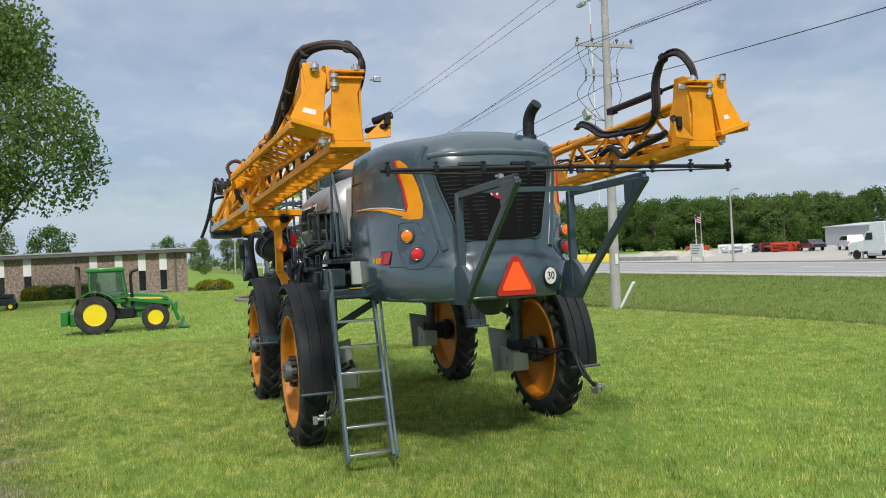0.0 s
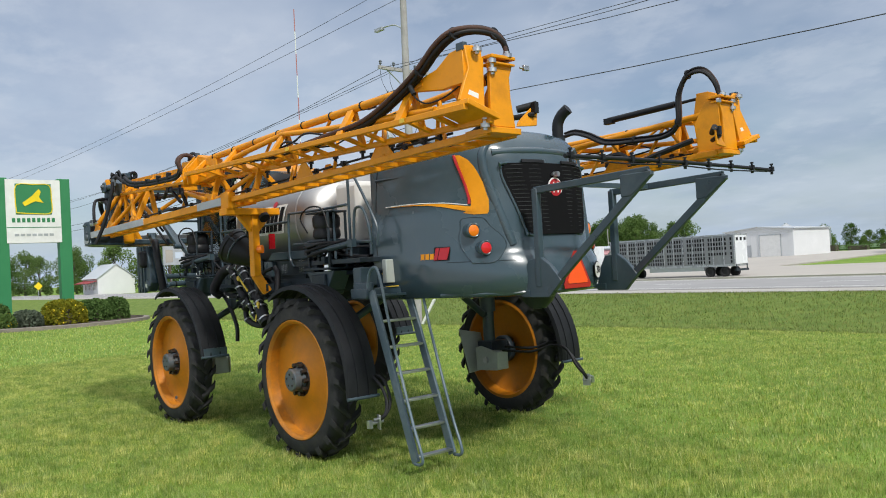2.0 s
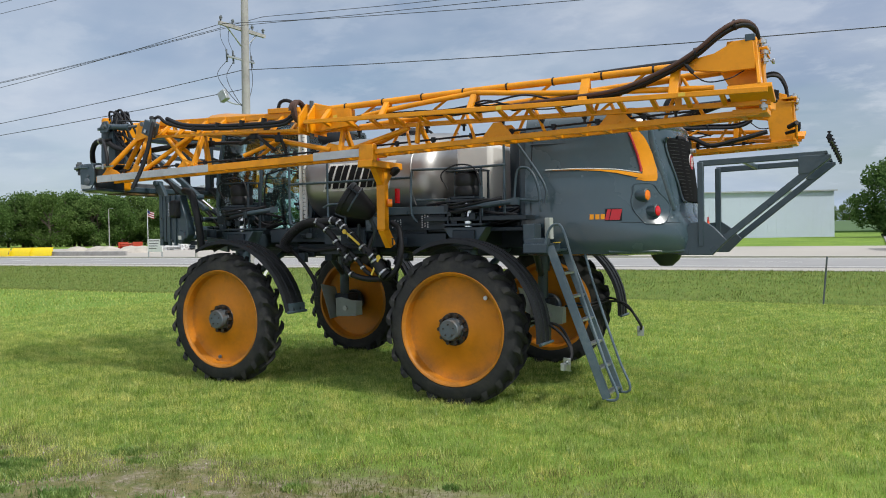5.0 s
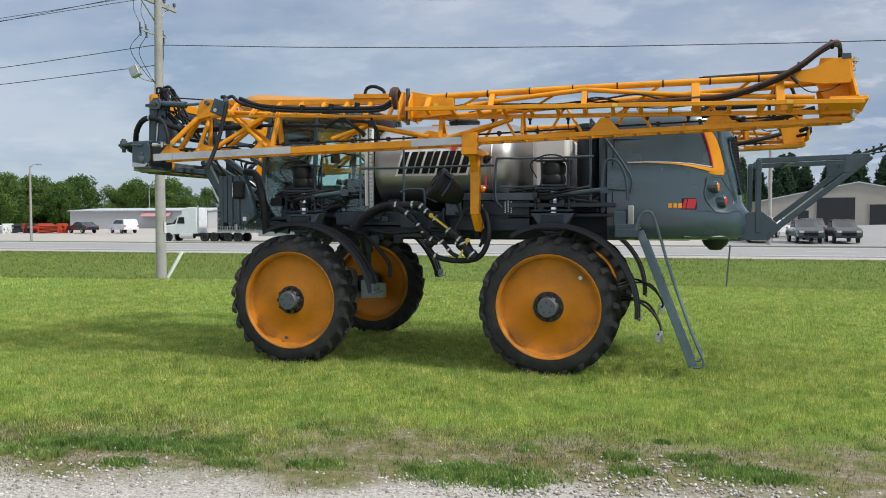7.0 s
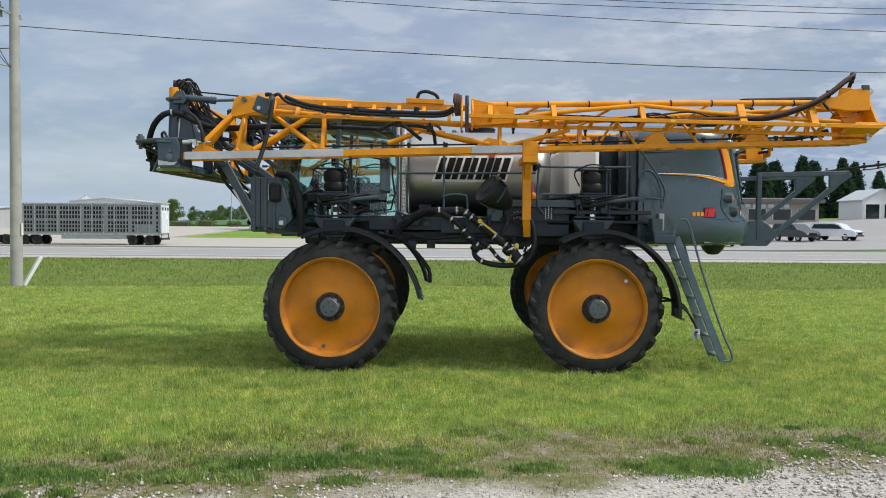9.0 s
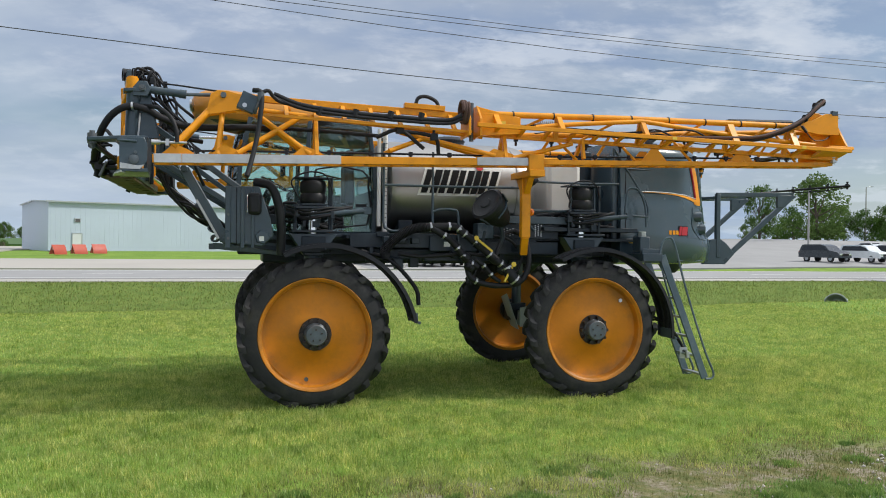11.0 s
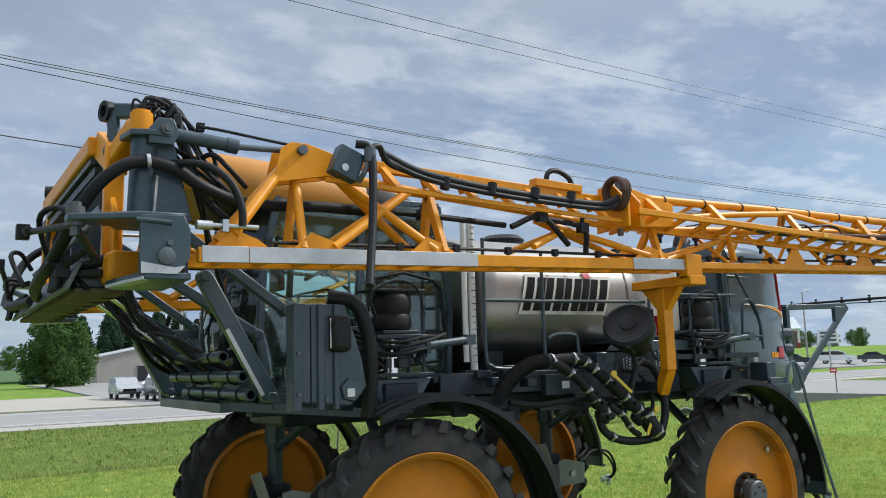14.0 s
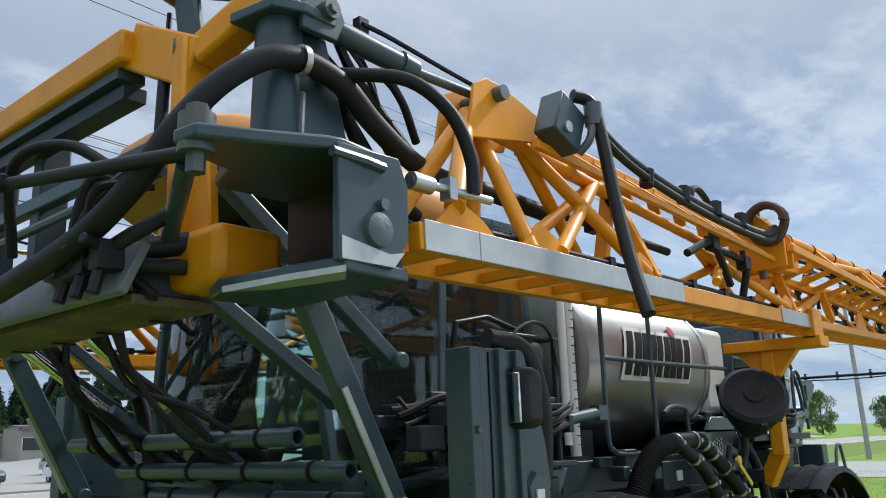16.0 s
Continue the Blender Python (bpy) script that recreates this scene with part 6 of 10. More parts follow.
        # swept arm plate over the housing
        hs = part("pivot_housing", Mesh().plate([A(-4.69, 2.29, 3.345), A(-4.70, 2.19, 3.345), A(-4.60, 2.13, 3.35), A(-4.42, 2.06, 3.36), A(-4.34, 1.86, 3.37), A(-4.02, 1.84, 3.38), A(-4.0, 2.40, 3.375), A(-4.28, 2.46, 3.36), A(-4.33, 2.45, 3.355), A(-4.52, 2.36, 3.35)], 0.045), FRAME, sprayer, "grey plate pivot housing with worn paint", bevel=0.01)
        part("housing_floor", Mesh().plate([A(-4.42, 2.02, 2.965), A(-4.36, 1.88, 2.965), A(-4.02, 1.86, 2.965), A(-3.99, 2.45, 2.985), A(-4.28, 2.47, 2.985), A(-4.36, 2.30, 2.97)], 0.045), FRAME, hs, bevel=0.008)
        part("housing_side", Mesh().plate([A(-4.31, 2.455, 2.99), A(-4.08, 2.455, 2.99), A(-4.0, 2.45, 3.10), A(-4.0, 2.45, 3.28), A(-4.04, 2.45, 3.37), A(-4.31, 2.455, 3.36)], 0.03), FRAME, hs, bevel=0.006)
        part("housing_back", Mesh().plate([A(-4.02, 1.88, 2.99), A(-4.02, 2.44, 2.99), A(-4.02, 2.44, 3.37), A(-4.02, 1.88, 3.37)], 0.025), DARK, hs)
        part("housing_bead", Mesh().tube([A(-4.33, 2.462, 3.325), A(-4.20, 2.472, 3.32), A(-4.12, 2.47, 3.315)], 0.018, 8), FRAME, hs)
        part("housing_pin", Mesh().lathe([(0.0, 0.0), (0.058, 0.0), (0.054, 0.018), (0.025, 0.026), (0.0, 0.026)], A(-4.15, 2.47, 3.105), (0, s, 0), 18).cyl(A(-4.13, 2.47, 3.19), A(-4.13, 2.49, 3.19), 0.02, 8), HUB, hs)
        part("worn_lip", Mesh().plate([A(-4.30, 2.473, 2.995), A(-4.08, 2.473, 2.995), A(-4.03, 2.471, 3.05), A(-4.10, 2.473, 3.035), A(-4.30, 2.473, 3.065)], 0.004), ALU, hs)
        part("floor_lip", Mesh().plate([A(-4.43, 2.06, 2.945), A(-4.38, 2.32, 2.95), A(-4.29, 2.48, 2.965), A(-4.24, 2.42, 2.955), A(-4.32, 2.2, 2.948)], 0.02), ALU, hs)
        part("arm_bolt", Mesh().cyl(A(-4.64, 2.22, 3.30), A(-4.64, 2.22, 3.42), 0.055, 14).cyl(A(-4.64, 2.22, 3.42), A(-4.64, 2.22, 3.45), 0.035, 6).cyl(A(-4.64, 2.22, 3.24), A(-4.64, 2.22, 3.30), 0.03, 6), HUB, hs)
        part("stabiliser_rod", Mesh().cyl(A(-4.64, 2.20, 3.31), A(-4.80, 1.10, 3.42), 0.024, 10), HOSE, hs)
        part("rod_end", Mesh().box(A(-4.82, 1.04, 3.43), (0.09, 0.09, 0.11)).cyl(A(-4.80, 1.14, 3.42), A(-4.80, 1.24, 3.41), 0.034, 10), PLASTIC, hs, bevel=0.008)
        part("link_cylinder", Mesh().cyl(A(-4.62, 2.14, 3.29), A(-4.44, 1.75, 3.16), 0.03, 12), FRAME, hs)
        part("inner_block", Mesh().span(A(-4.40, 1.62, 2.985), A(-4.12, 1.98, 3.20)), AMBER, hs, "orange pivot block", bevel=0.04)
        part("block_fitting", Mesh().cyl(A(-4.52, 1.70, 3.12), A(-4.36, 1.78, 3.16), 0.04, 10).cyl(A(-4.54, 1.74, 3.06), A(-4.40, 1.80, 3.06), 0.028, 10).box(A(-4.50, 1.66, 3.10), (0.09, 0.06, 0.10)), PLASTIC, hs, bevel=0.006)
        # top link with roller
        tl = part("top_link", Mesh().beam(A(-4.14, 1.86, 4.20), A(-4.31, 1.62, 4.25), 0.07, 0.11), FRAME, sprayer, "grey top link of the wing pivot", bevel=0.015)
        part("link_leg", Mesh().beam(A(-4.33, 1.60, 4.25), A(-4.31, 1.64, 3.95), 0.05, 0.10), FRAME, tl, bevel=0.015)
        part("link_roller", Mesh().lathe([(0.045, -0.05), (0.078, -0.05), (0.078, 0.05), (0.045, 0.05)], A(-4.34, 1.55, 4.255), (1, -0.3 * s, 0), 20, closed=True), PLASTIC, tl)
        part("link_pin", Mesh().cyl(A(-4.37, 1.60, 3.95), A(-4.25, 1.68, 3.95), 0.045, 12), HUB, tl)
        # fold cylinder from the cap to the apex plate
        cy = part("wing_cylinder", Mesh().cyl(A(-4.05, 2.09, 3.995), A(-3.63, 2.12, 3.955), 0.047, 18).cyl(A(-3.67, 2.12, 3.958), A(-3.59, 2.12, 3.95), 0.053, 18), FRAME, sprayer, "grey hydraulic wing cylinder")
        part("cylinder_rod", Mesh().cyl(A(-3.60, 2.12, 3.952), A(-3.16, 2.13, 3.965), 0.022, 12), CHROME if s > 0 else HUB, cy)
        part("feed_pipe", Mesh().tube(curve([A(-3.85, 2.10, 4.07), A(-3.7, 2.11, 4.06), A(-3.4, 2.12, 4.03), A(-3.20, 2.13, 4.01)]), 0.011, 6), PLASTIC, cy)
        part("pipe_fitting", Mesh().box(A(-3.84, 2.08, 4.07), (0.05, 0.04, 0.06)), PLASTIC, cy)
        # small turnbuckle at the rail
        part("turnbuckle", Mesh().cyl(A(-3.96, 2.44, 3.32), A(-3.56, 2.47, 3.32), 0.016, 10).box(A(-3.78, 2.455, 3.32), (0.04, 0.05, 0.08)).cyl(A(-3.96, 2.44, 3.32), A(-3.86, 2.44, 3.32), 0.032, 10), ZINC, sprayer)
        # heavy hoses that arch over the pivot
        arcs = [([A(-4.62, 0.2, 3.03), A(-4.70, 0.8, 3.03), A(-4.72, 1.2, 3.06), A(-4.70, 1.65, 3.14), A(-4.65, 1.88, 3.28), A(-4.58, 2.0, 3.46), A(-4.48, 2.09, 3.62), A(-4.34, 2.15, 3.735), A(-4.20, 2.16, 3.77), A(-4.02, 2.17, 3.73), A(-3.85, 2.15, 3.64), A(-3.60, 2.10, 3.57), A(-3.30, 2.02, 3.57), A(-2.9, 1.98, 3.60), A(-2.4, 1.95, 3.60)], 0.043),
                ([A(-4.10, 2.0, 3.80), A(-4.0, 2.2, 3.77), A(-3.88, 2.37, 3.73), A(-3.75, 2.45, 3.62), A(-3.68, 2.48, 3.46), A(-3.67, 2.48, 3.32)], 0.026),
                ([A(-4.08, 1.9, 3.86), A(-3.92, 2.0, 3.80), A(-3.80, 2.02, 3.60), A(-3.62, 2.02, 3.44), A(-3.4, 1.95, 3.40)], 0.028),
                ([A(-4.22, 1.82, 4.15), A(-4.12, 1.88, 4.27), A(-4.02, 1.9, 4.28), A(-3.95, 1.9, 4.17), A(-3.86, 1.9, 3.92), A(-3.75, 1.8, 3.66), A(-3.6, 1.5, 3.3)], 0.020),
                ([A(-4.22, 1.75, 4.05), A(-4.10, 1.80, 4.24), A(-3.95, 1.78, 4.12), A(-3.80, 1.72, 3.8), A(-3.62, 1.55, 3.4), A(-3.4, 1.3, 2.9)], 0.020),
                ([A(-4.60, 1.2, 3.10), A(-4.66, 1.5, 3.04), A(-4.62, 1.75, 3.12), A(-4.50, 1.85, 3.22)], 0.026),
                ([A(-4.62, 0.9, 3.22), A(-4.72, 1.1, 3.52), A(-4.62, 1.3, 3.58), A(-4.50, 1.5, 3.45)], 0.022),
                ([A(-4.05, 2.05, 3.92), A(-3.86, 2.02, 3.86), A(-3.76, 2.1, 3.88), A(-3.66, 2.12, 3.80), A(-3.5, 2.05, 3.68)], 0.018)]
        for pts, r in arcs:
            part("front_hose", Mesh().tube(curve(pts), r, 12), HOSE, sprayer)
        # tangle of thin lines and fittings on the mast head and before the pivot
        rh = random.Random(90 + s)
        for k in range(9):
            x0, y0 = -4.16 + rh.uniform(-0.08, 0.08), 1.90 + rh.uniform(-0.10, 0.12)
            pts = [A(x0, y0, 4.02), A(x0 + rh.uniform(-0.05, 0.10), y0 + rh.uniform(-0.05, 0.06), 4.20 + rh.uniform(-0.06, 0.10)), A(x0 + rh.uniform(0.10, 0.22), y0 + rh.uniform(-0.04, 0.10), 4.16 + rh.uniform(-0.06, 0.06)),
                   A(x0 + rh.uniform(0.20, 0.36), y0 + rh.uniform(0.0, 0.16), 3.88 + rh.uniform(-0.06, 0.06)), A(x0 + rh.uniform(0.32, 0.60), y0 + rh.uniform(0.0, 0.15), 3.62 + rh.uniform(-0.08, 0.08))]
            part("mast_line", Mesh().tube(curve(pts), rh.uniform(0.008, 0.017), 7), HOSE, sprayer)
        for k in range(3):
            y0 = rh.uniform(1.5, 1.85)
            pts = [A(-4.50, y0, 3.40 + rh.uniform(-0.1, 0.1)), A(-4.66 + rh.uniform(-0.06, 0.03), y0 + rh.uniform(-0.1, 0.1), 3.30 + rh.uniform(-0.1, 0.1)), A(-4.64, y0 + rh.uniform(-0.15, 0.15), 3.08 + rh.uniform(-0.1, 0.1)), A(-4.48, y0 + rh.uniform(-0.1, 0.1), 2.96)]
            part("front_line", Mesh().tube(curve(pts), rh.uniform(0.010, 0.020), 7), HOSE, sprayer)
        for k in range(4):
            part("head_fitting", Mesh().box(A(-4.14 + 0.05 * k, 1.88 + 0.05 * k, 4.09 + 0.02 * (k % 2)), (0.06, 0.05, 0.08)).cyl(A(-4.14 + 0.05 * k, 1.88 + 0.05 * k, 4.1), A(-4.14 + 0.05 * k, 1.88 + 0.05 * k, 4.18), 0.018, 8), PLASTIC, sprayer, bevel=0.006)
        tie = Vector(A(-4.2, 2.16, 3.77))
        part("hose_clamp", Mesh().lathe([(0.046, -0.012), (0.055, -0.012), (0.055, 0.012), (0.046, 0.012)], tie, (1, 0.1 * s, 0.1), 16, closed=True), ZINC, sprayer)
        # parallel lift arms
        for y, a, b, w in ((1.40, (-3.58, 3.04), (-3.06, 2.12), 0.13), (1.05, (-4.12, 3.30), (-3.0, 2.62), 0.08), (1.28, (-3.98, 3.60), (-2.86, 2.80), 0.08)):
            part("lift_arm", Mesh().beam(P(a[0], y, a[1]), P(b[0], y, b[1]), 0.075, w).cyl(P(a[0], y - 0.05, a[1]), P(a[0], y + 0.05, a[1]), 0.045, 14).cyl(P(b[0], y - 0.05, b[1]), P(b[0], y + 0.05, b[1]), 0.045, 14), FRAME, sprayer, "grey parallel lift arm", bevel=0.01)
        part("arm_trim", Mesh().beam(P(-3.42, 1.445, 2.64), P(-3.14, 1.445, 2.14), 0.012, 0.03), ALU, sprayer)
        lc = part("lift_cylinder", Mesh().cyl(P(-3.0, 0.30, 2.25), P(-3.5, 0.32, 2.62), 0.055, 16), FRAME, sprayer)
        part("cylinder_rod", Mesh().cyl(P(-3.5, 0.32, 2.62), P(-4.05, 0.34, 3.0), 0.028, 12), CHROME, lc)
        # hose bundle hanging between the frame and the bumper
        r = random.Random(7 + s)
        for k in range(4):
            y0, y1 = r.uniform(0.1, 0.6), r.uniform(0.1, 0.7)
            pts = [P(-3.95 + r.uniform(-0.1, 0.1), y0, 3.05), P(-3.80, y0, 2.80 + r.uniform(-0.1, 0.12)), P(-3.52, (y0 + y1) / 2, 2.55 + r.uniform(-0.1, 0.1)), P(-3.2, y1, 2.35 + r.uniform(-0.1, 0.1)), P(-2.9, y1, 2.2)]
            part("hanging_hose", Mesh().tube(curve(pts), r.uniform(0.012, 0.026), 8), HOSE, sprayer)
        # grey side cabinet with headlamp and drooping duct
        q = [(-3.06, 2.14), (-2.66, 2.10), (-2.52, 2.24), (-2.56, 2.46), (-2.70, 2.86), (-3.06, 2.86)]
        cb = part("side_cabinet", Mesh().plate([A(x, 1.90, z) for x, z in q], 0.15), FRAME, sprayer, "grey sheet-metal cabinet in front of the cab", bevel=0.012)
        for x, w in ((-3.12, 0.07), (-2.93, 0.05), (-2.80, 0.04)):
            part("cabinet_post", Mesh().span(A(x, 1.84 if w > 0.06 else 1.96, 2.08), A(x + w, 1.985 if w > 0.06 else 2.0, 2.86)), FRAME, cb, bevel=0.006)
        part("cabinet_seam", Mesh().box(A(-2.98, 1.977, 2.48), (0.008, 0.006, 0.72)), BLACK, cb)
        part("cabinet_boss", Mesh().lathe([(0.0, 0.0), (0.10, 0.0), (0.085, 0.03), (0.0, 0.035)], A(-2.66, 1.97, 2.22), (0, s, 0), 6), FRAME, cb)
        hl = part("headlamp", Mesh().box(A(-2.76, 1.99, 2.64), (0.17, 0.16, 0.28)), PLASTIC, cb, "black headlamp", bevel=0.045)
        part("headlamp_glass", Mesh().box(A(-2.848, 1.99, 2.64), (0.014, 0.12, 0.225)), CHROME, hl, bevel=0.02)
        part("white_label", Mesh().span(A(-2.70, 2.004, 2.17), A(-2.64, 2.01, 2.23)), WHITE, cb)
        for x, z in ((-3.08, 2.2), (-3.08, 2.5), (-2.86, 2.16)):
            part("bolt", Mesh().cyl(A(x, 1.98, z), A(x, 2.0, z), 0.018, 6), HUB, cb)
        part("duct", Mesh().tube(curve([A(-2.76, 1.80, 2.93), A(-2.56, 1.86, 2.88), A(-2.46, 1.88, 2.65), A(-2.42, 1.85, 2.35), A(-2.42, 1.8, 2.0)]), 0.058, 12), PLASTIC, cb)
        # bracket foot
        part("cabinet_foot", Mesh().beam(P(-2.9, 1.5, 2.08), P(-2.3, 1.3, 2.0), 0.08, 0.06), DARK, cb)
    for k, (x, z, y0, y1) in enumerate(((-3.36, 2.50, -1.12, 1.15), (-3.30, 2.34, -1.42, 0.62), (-3.26, 2.20, -1.48, 0.30))):
        tb = part("marker_tube", Mesh().lathe([(0.032, 0), (0.046, 0), (0.046, y1 - y0), (0.032, y1 - y0)], (x, y0, z), (0, 1, 0), 18, closed=True), FRAME, sprayer, "grey pipe lying across the front")
        for j in range(4):
            yy = y0 + (y1 - y0) * (0.12 + 0.25 * j)
            part("tube_clamp", Mesh().lathe([(0.045, -0.012), (0.053, -0.012), (0.053, 0.012), (0.045, 0.012)], (x, yy, z), (0, 1, 0), 16, closed=True), BLACK, tb)
    r = random.Random(3)
    for k in range(12):
        c = (r.uniform(-3.1, -2.85), r.uniform(-1.1, 1.1), r.uniform(2.08, 2.28))
        part("valve_block", Mesh().box(c, (r.uniform(0.08, 0.25), r.uniform(0.08, 0.28), r.uniform(0.06, 0.16))), DARK, sprayer, bevel=0.01)
    # valves hanging at the frame's front
    for s in (-1, 1):
        for k in range(3):
            y = s * (1.48 + 0.12 * k)
            part("nozzle_valve", Mesh().box((-4.64, y, 3.08), (0.09, 0.07, 0.10)).cyl((-4.66, y, 3.04), (-4.68, y, 2.95), 0.022, 8).cyl((-4.62, y, 3.1), (-4.74, y + s * 0.03, 3.12), 0.02, 8), PLASTIC, sprayer, bevel=0.006)


build_front()


# ---- plumbing under the walkway ----
def build_plumbing():
    Y = -1.58

    def hose(pts, r, mat=HOSE, clamps=(), name="plumbing_hose", label=""):
        c = curve([(x, Y + dy, z) for x, dy, z in pts], 6)
        h = part(name, Mesh().tube(c, r, 12), mat, sprayer, label)
        for t in clamps:
            i = int(t * (len(c) - 2))
            d = (c[i + 1] - c[i]).normalized()
            part("clamp", Mesh().lathe([(r, -0.012), (r + 0.009, -0.012), (r + 0.009, 0.012), (r, 0.012)], c[i], d, 16, closed=True).box(c[i] + Vector((0, -r - 0.012, 0)), (0.03, 0.02, 0.025)), ZINC, h)
        return h
    # ribbed suction hose
    c = curve([(-0.98, Y + 0.1, 1.98), (-0.99, Y, 2.08), (-0.84, Y, 2.24), (-0.62, Y, 2.36), (-0.40, Y, 2.39)], 12)
    rib = part("suction_hose", Mesh().tube(c, 0.062, 14), HOSE, sprayer, "ribbed black suction hose")
    for k in range(2, len(c) - 2, 1):
        d = (c[k + 1] - c[k]).normalized()
        part("hose_rib", Mesh().lathe([(0.060, -0.009), (0.072, 0.0), (0.060, 0.009)], c[k], d, 14, closed=True), HOSE, rib)
    hose([(-0.40, 0, 2.39), (-0.2, 0, 2.40), (0.0, -0.02, 2.40)], 0.058, clamps=(0.1, 0.9))
    hose([(0.0, -0.02, 2.40), (0.12, -0.05, 2.30), (0.30, -0.08, 2.16), (0.55, -0.10, 1.95), (0.78, -0.10, 1.78)], 0.055, clamps=(0.1, 0.3, 0.5, 0.72, 0.9))
    hose([(-0.36, -0.02, 2.38), (-0.1, -0.06, 2.22), (0.05, -0.08, 2.05), (0.16, -0.09, 1.92), (0.30, -0.09, 1.84)], 0.046, clamps=(0.2, 0.45, 0.62, 0.9))
    hose([(0.16, -0.05, 1.90), (0.18, -0.08, 1.72), (0.34, -0.1, 1.62), (0.62, -0.1, 1.58), (0.90, -0.1, 1.62), (1.04, -0.08, 1.80), (1.06, -0.05, 2.05), (1.00, 0.0, 2.28), (0.86, 0.05, 2.36)], 0.040, clamps=(0.05, 0.22))
    hose([(0.70, -0.12, 1.86), (0.78, -0.13, 1.72), (0.88, -0.13, 1.62)], 0.085, PLASTIC, clamps=(0.1, 0.9), name="pump_body", label="black pump body")
    hose([(0.26, -0.1, 1.95), (0.40, -0.12, 1.84), (0.52, -0.12, 1.70), (0.62, -0.12, 1.64)], 0.03, clamps=(0.3, 0.6))
    hose([(0.86, 0.0, 2.36), (0.70, -0.05, 2.30), (0.60, -0.08, 2.12), (0.55, -0.1, 1.95)], 0.025)
    hose([(-0.8, 0.1, 2.02), (-0.5, 0.08, 1.98), (-0.2, 0.05, 2.0), (0.2, 0.05, 2.02), (0.6, 0.05, 1.98)], 0.028)
    hose([(-1.3, 0.2, 2.05), (-0.9, 0.15, 1.92), (-0.55, 0.12, 1.55), (-0.50, 0.10, 1.30)], 0.03)
    hose([(0.55, 0.0, 2.28), (0.80, 0.0, 2.22), (0.98, 0.02, 2.0), (0.92, 0.0, 1.78)], 0.02)
    for k, (x, z) in enumerate(((0.30, 2.16), (0.55, 1.95), (0.18, 1.84), (0.12, 1.98), (0.66, 1.80))):
        b = part("ball_valve", Mesh().lathe([(0.04, -0.07), (0.062, -0.05), (0.07, 0.0), (0.062, 0.05), (0.04, 0.07)], (x, Y - 0.08, z), (0.76, 0, -0.65), 14).cyl((x, Y - 0.12, z), (x, Y - 0.19, z), 0.02, 10), PLASTIC, sprayer)
    part("valve_handle", Mesh().beam((0.22, Y - 0.19, 2.26), (0.48, Y - 0.19, 2.06), 0.014, 0.032).lathe([(0.0, 0), (0.035, 0.0), (0.035, 0.015), (0.0, 0.015)], (0.24, Y - 0.20, 2.245), (0, -1, 0), 12), YELLOW, sprayer, "yellow valve handle", bevel=0.004)
    part("valve_handle", Mesh().beam((0.80, Y - 0.19, 1.90), (0.66, Y - 0.19, 1.64), 0.014, 0.032).lathe([(0.0, 0), (0.035, 0.0), (0.035, 0.015), (0.0, 0.015)], (0.79, Y - 0.20, 1.885), (0, -1, 0), 12), YELLOW, sprayer, "yellow valve handle", bevel=0.004)
    # chemical hopper with its lid turned out
    a = Vector((-0.74, -0.42, 0.53)).normalized()
    hc = Vector((0.36, -1.90, 2.70))
    e1 = a.cross(Vector((0, 0, 1))).normalized()
    e2 = e1.cross(a).normalized()
    hp = part("hopper", Mesh().lathe([(0.0, -0.44), (0.05, -0.44), (0.10, -0.41), (0.14, -0.33), (0.20, -0.18), (0.235, -0.06), (0.238, 0.0), (0.0, 0.0)], hc, a, 30), PLASTIC, sprayer, "black plastic chemical hopper")
    part("hopper_lid", Mesh().lathe([(0.0, 0.06), (0.07, 0.06), (0.08, 0.045), (0.20, 0.04), (0.215, 0.05), (0.25, 0.03), (0.252, -0.02), (0.24, -0.03), (0.0, -0.03)], hc, a, 30), PLASTIC, hp, "flat black hopper lid with a raised rim")
    strap = [hc + a * -0.12 + (e1 * math.cos(g) + e2 * math.sin(g)) * 0.228 for g in (-0.4, 0.3, 1.0, 1.7, 2.4, 3.1, 3.8)]
    part("hopper_strap", Mesh().tube(curve(strap), 0.013, 6), FRAME, hp)
    for g in (0.4, 2.5, 4.6):
        r = e1 * math.cos(g) + e2 * math.sin(g)
        part("lid_latch", Mesh().beam(hc + r * 0.258 + a * 0.03, hc + r * 0.232 - a * 0.13, 0.045, 0.02), DARK, hp)
    part("hopper_arm", Mesh().tube(curve([(0.62, -1.70, 2.42), (0.66, -1.66, 2.25), (0.58, -1.62, 2.05)]), 0.03, 10).cyl((0.40, -1.66, 2.35), (0.36, -1.62, 2.05), 0.022, 8), DARK, hp)
    part("valve_panel", Mesh().span((-0.34, -1.46, 2.06), (0.35, -1.38, 2.26)).span((-0.42, -1.46, 1.92), (0.5, -1.36, 1.99)), DARK, sprayer, bevel=0.006)
    part("panel_label", Mesh().span((-0.14, -1.468, 2.12), (-0.05, -1.461, 2.19)), WHITE, sprayer)
    r = random.Random(11)
    for k in range(30):
        x = r.uniform(-1.2, 1.0)
        part("pump_block", Mesh().box((x, r.uniform(-1.5, -1.1), r.uniform(1.86, 2.30)), (r.uniform(0.05, 0.2), r.uniform(0.05, 0.15), r.uniform(0.04, 0.16))), DARK, sprayer, bevel=0.01)
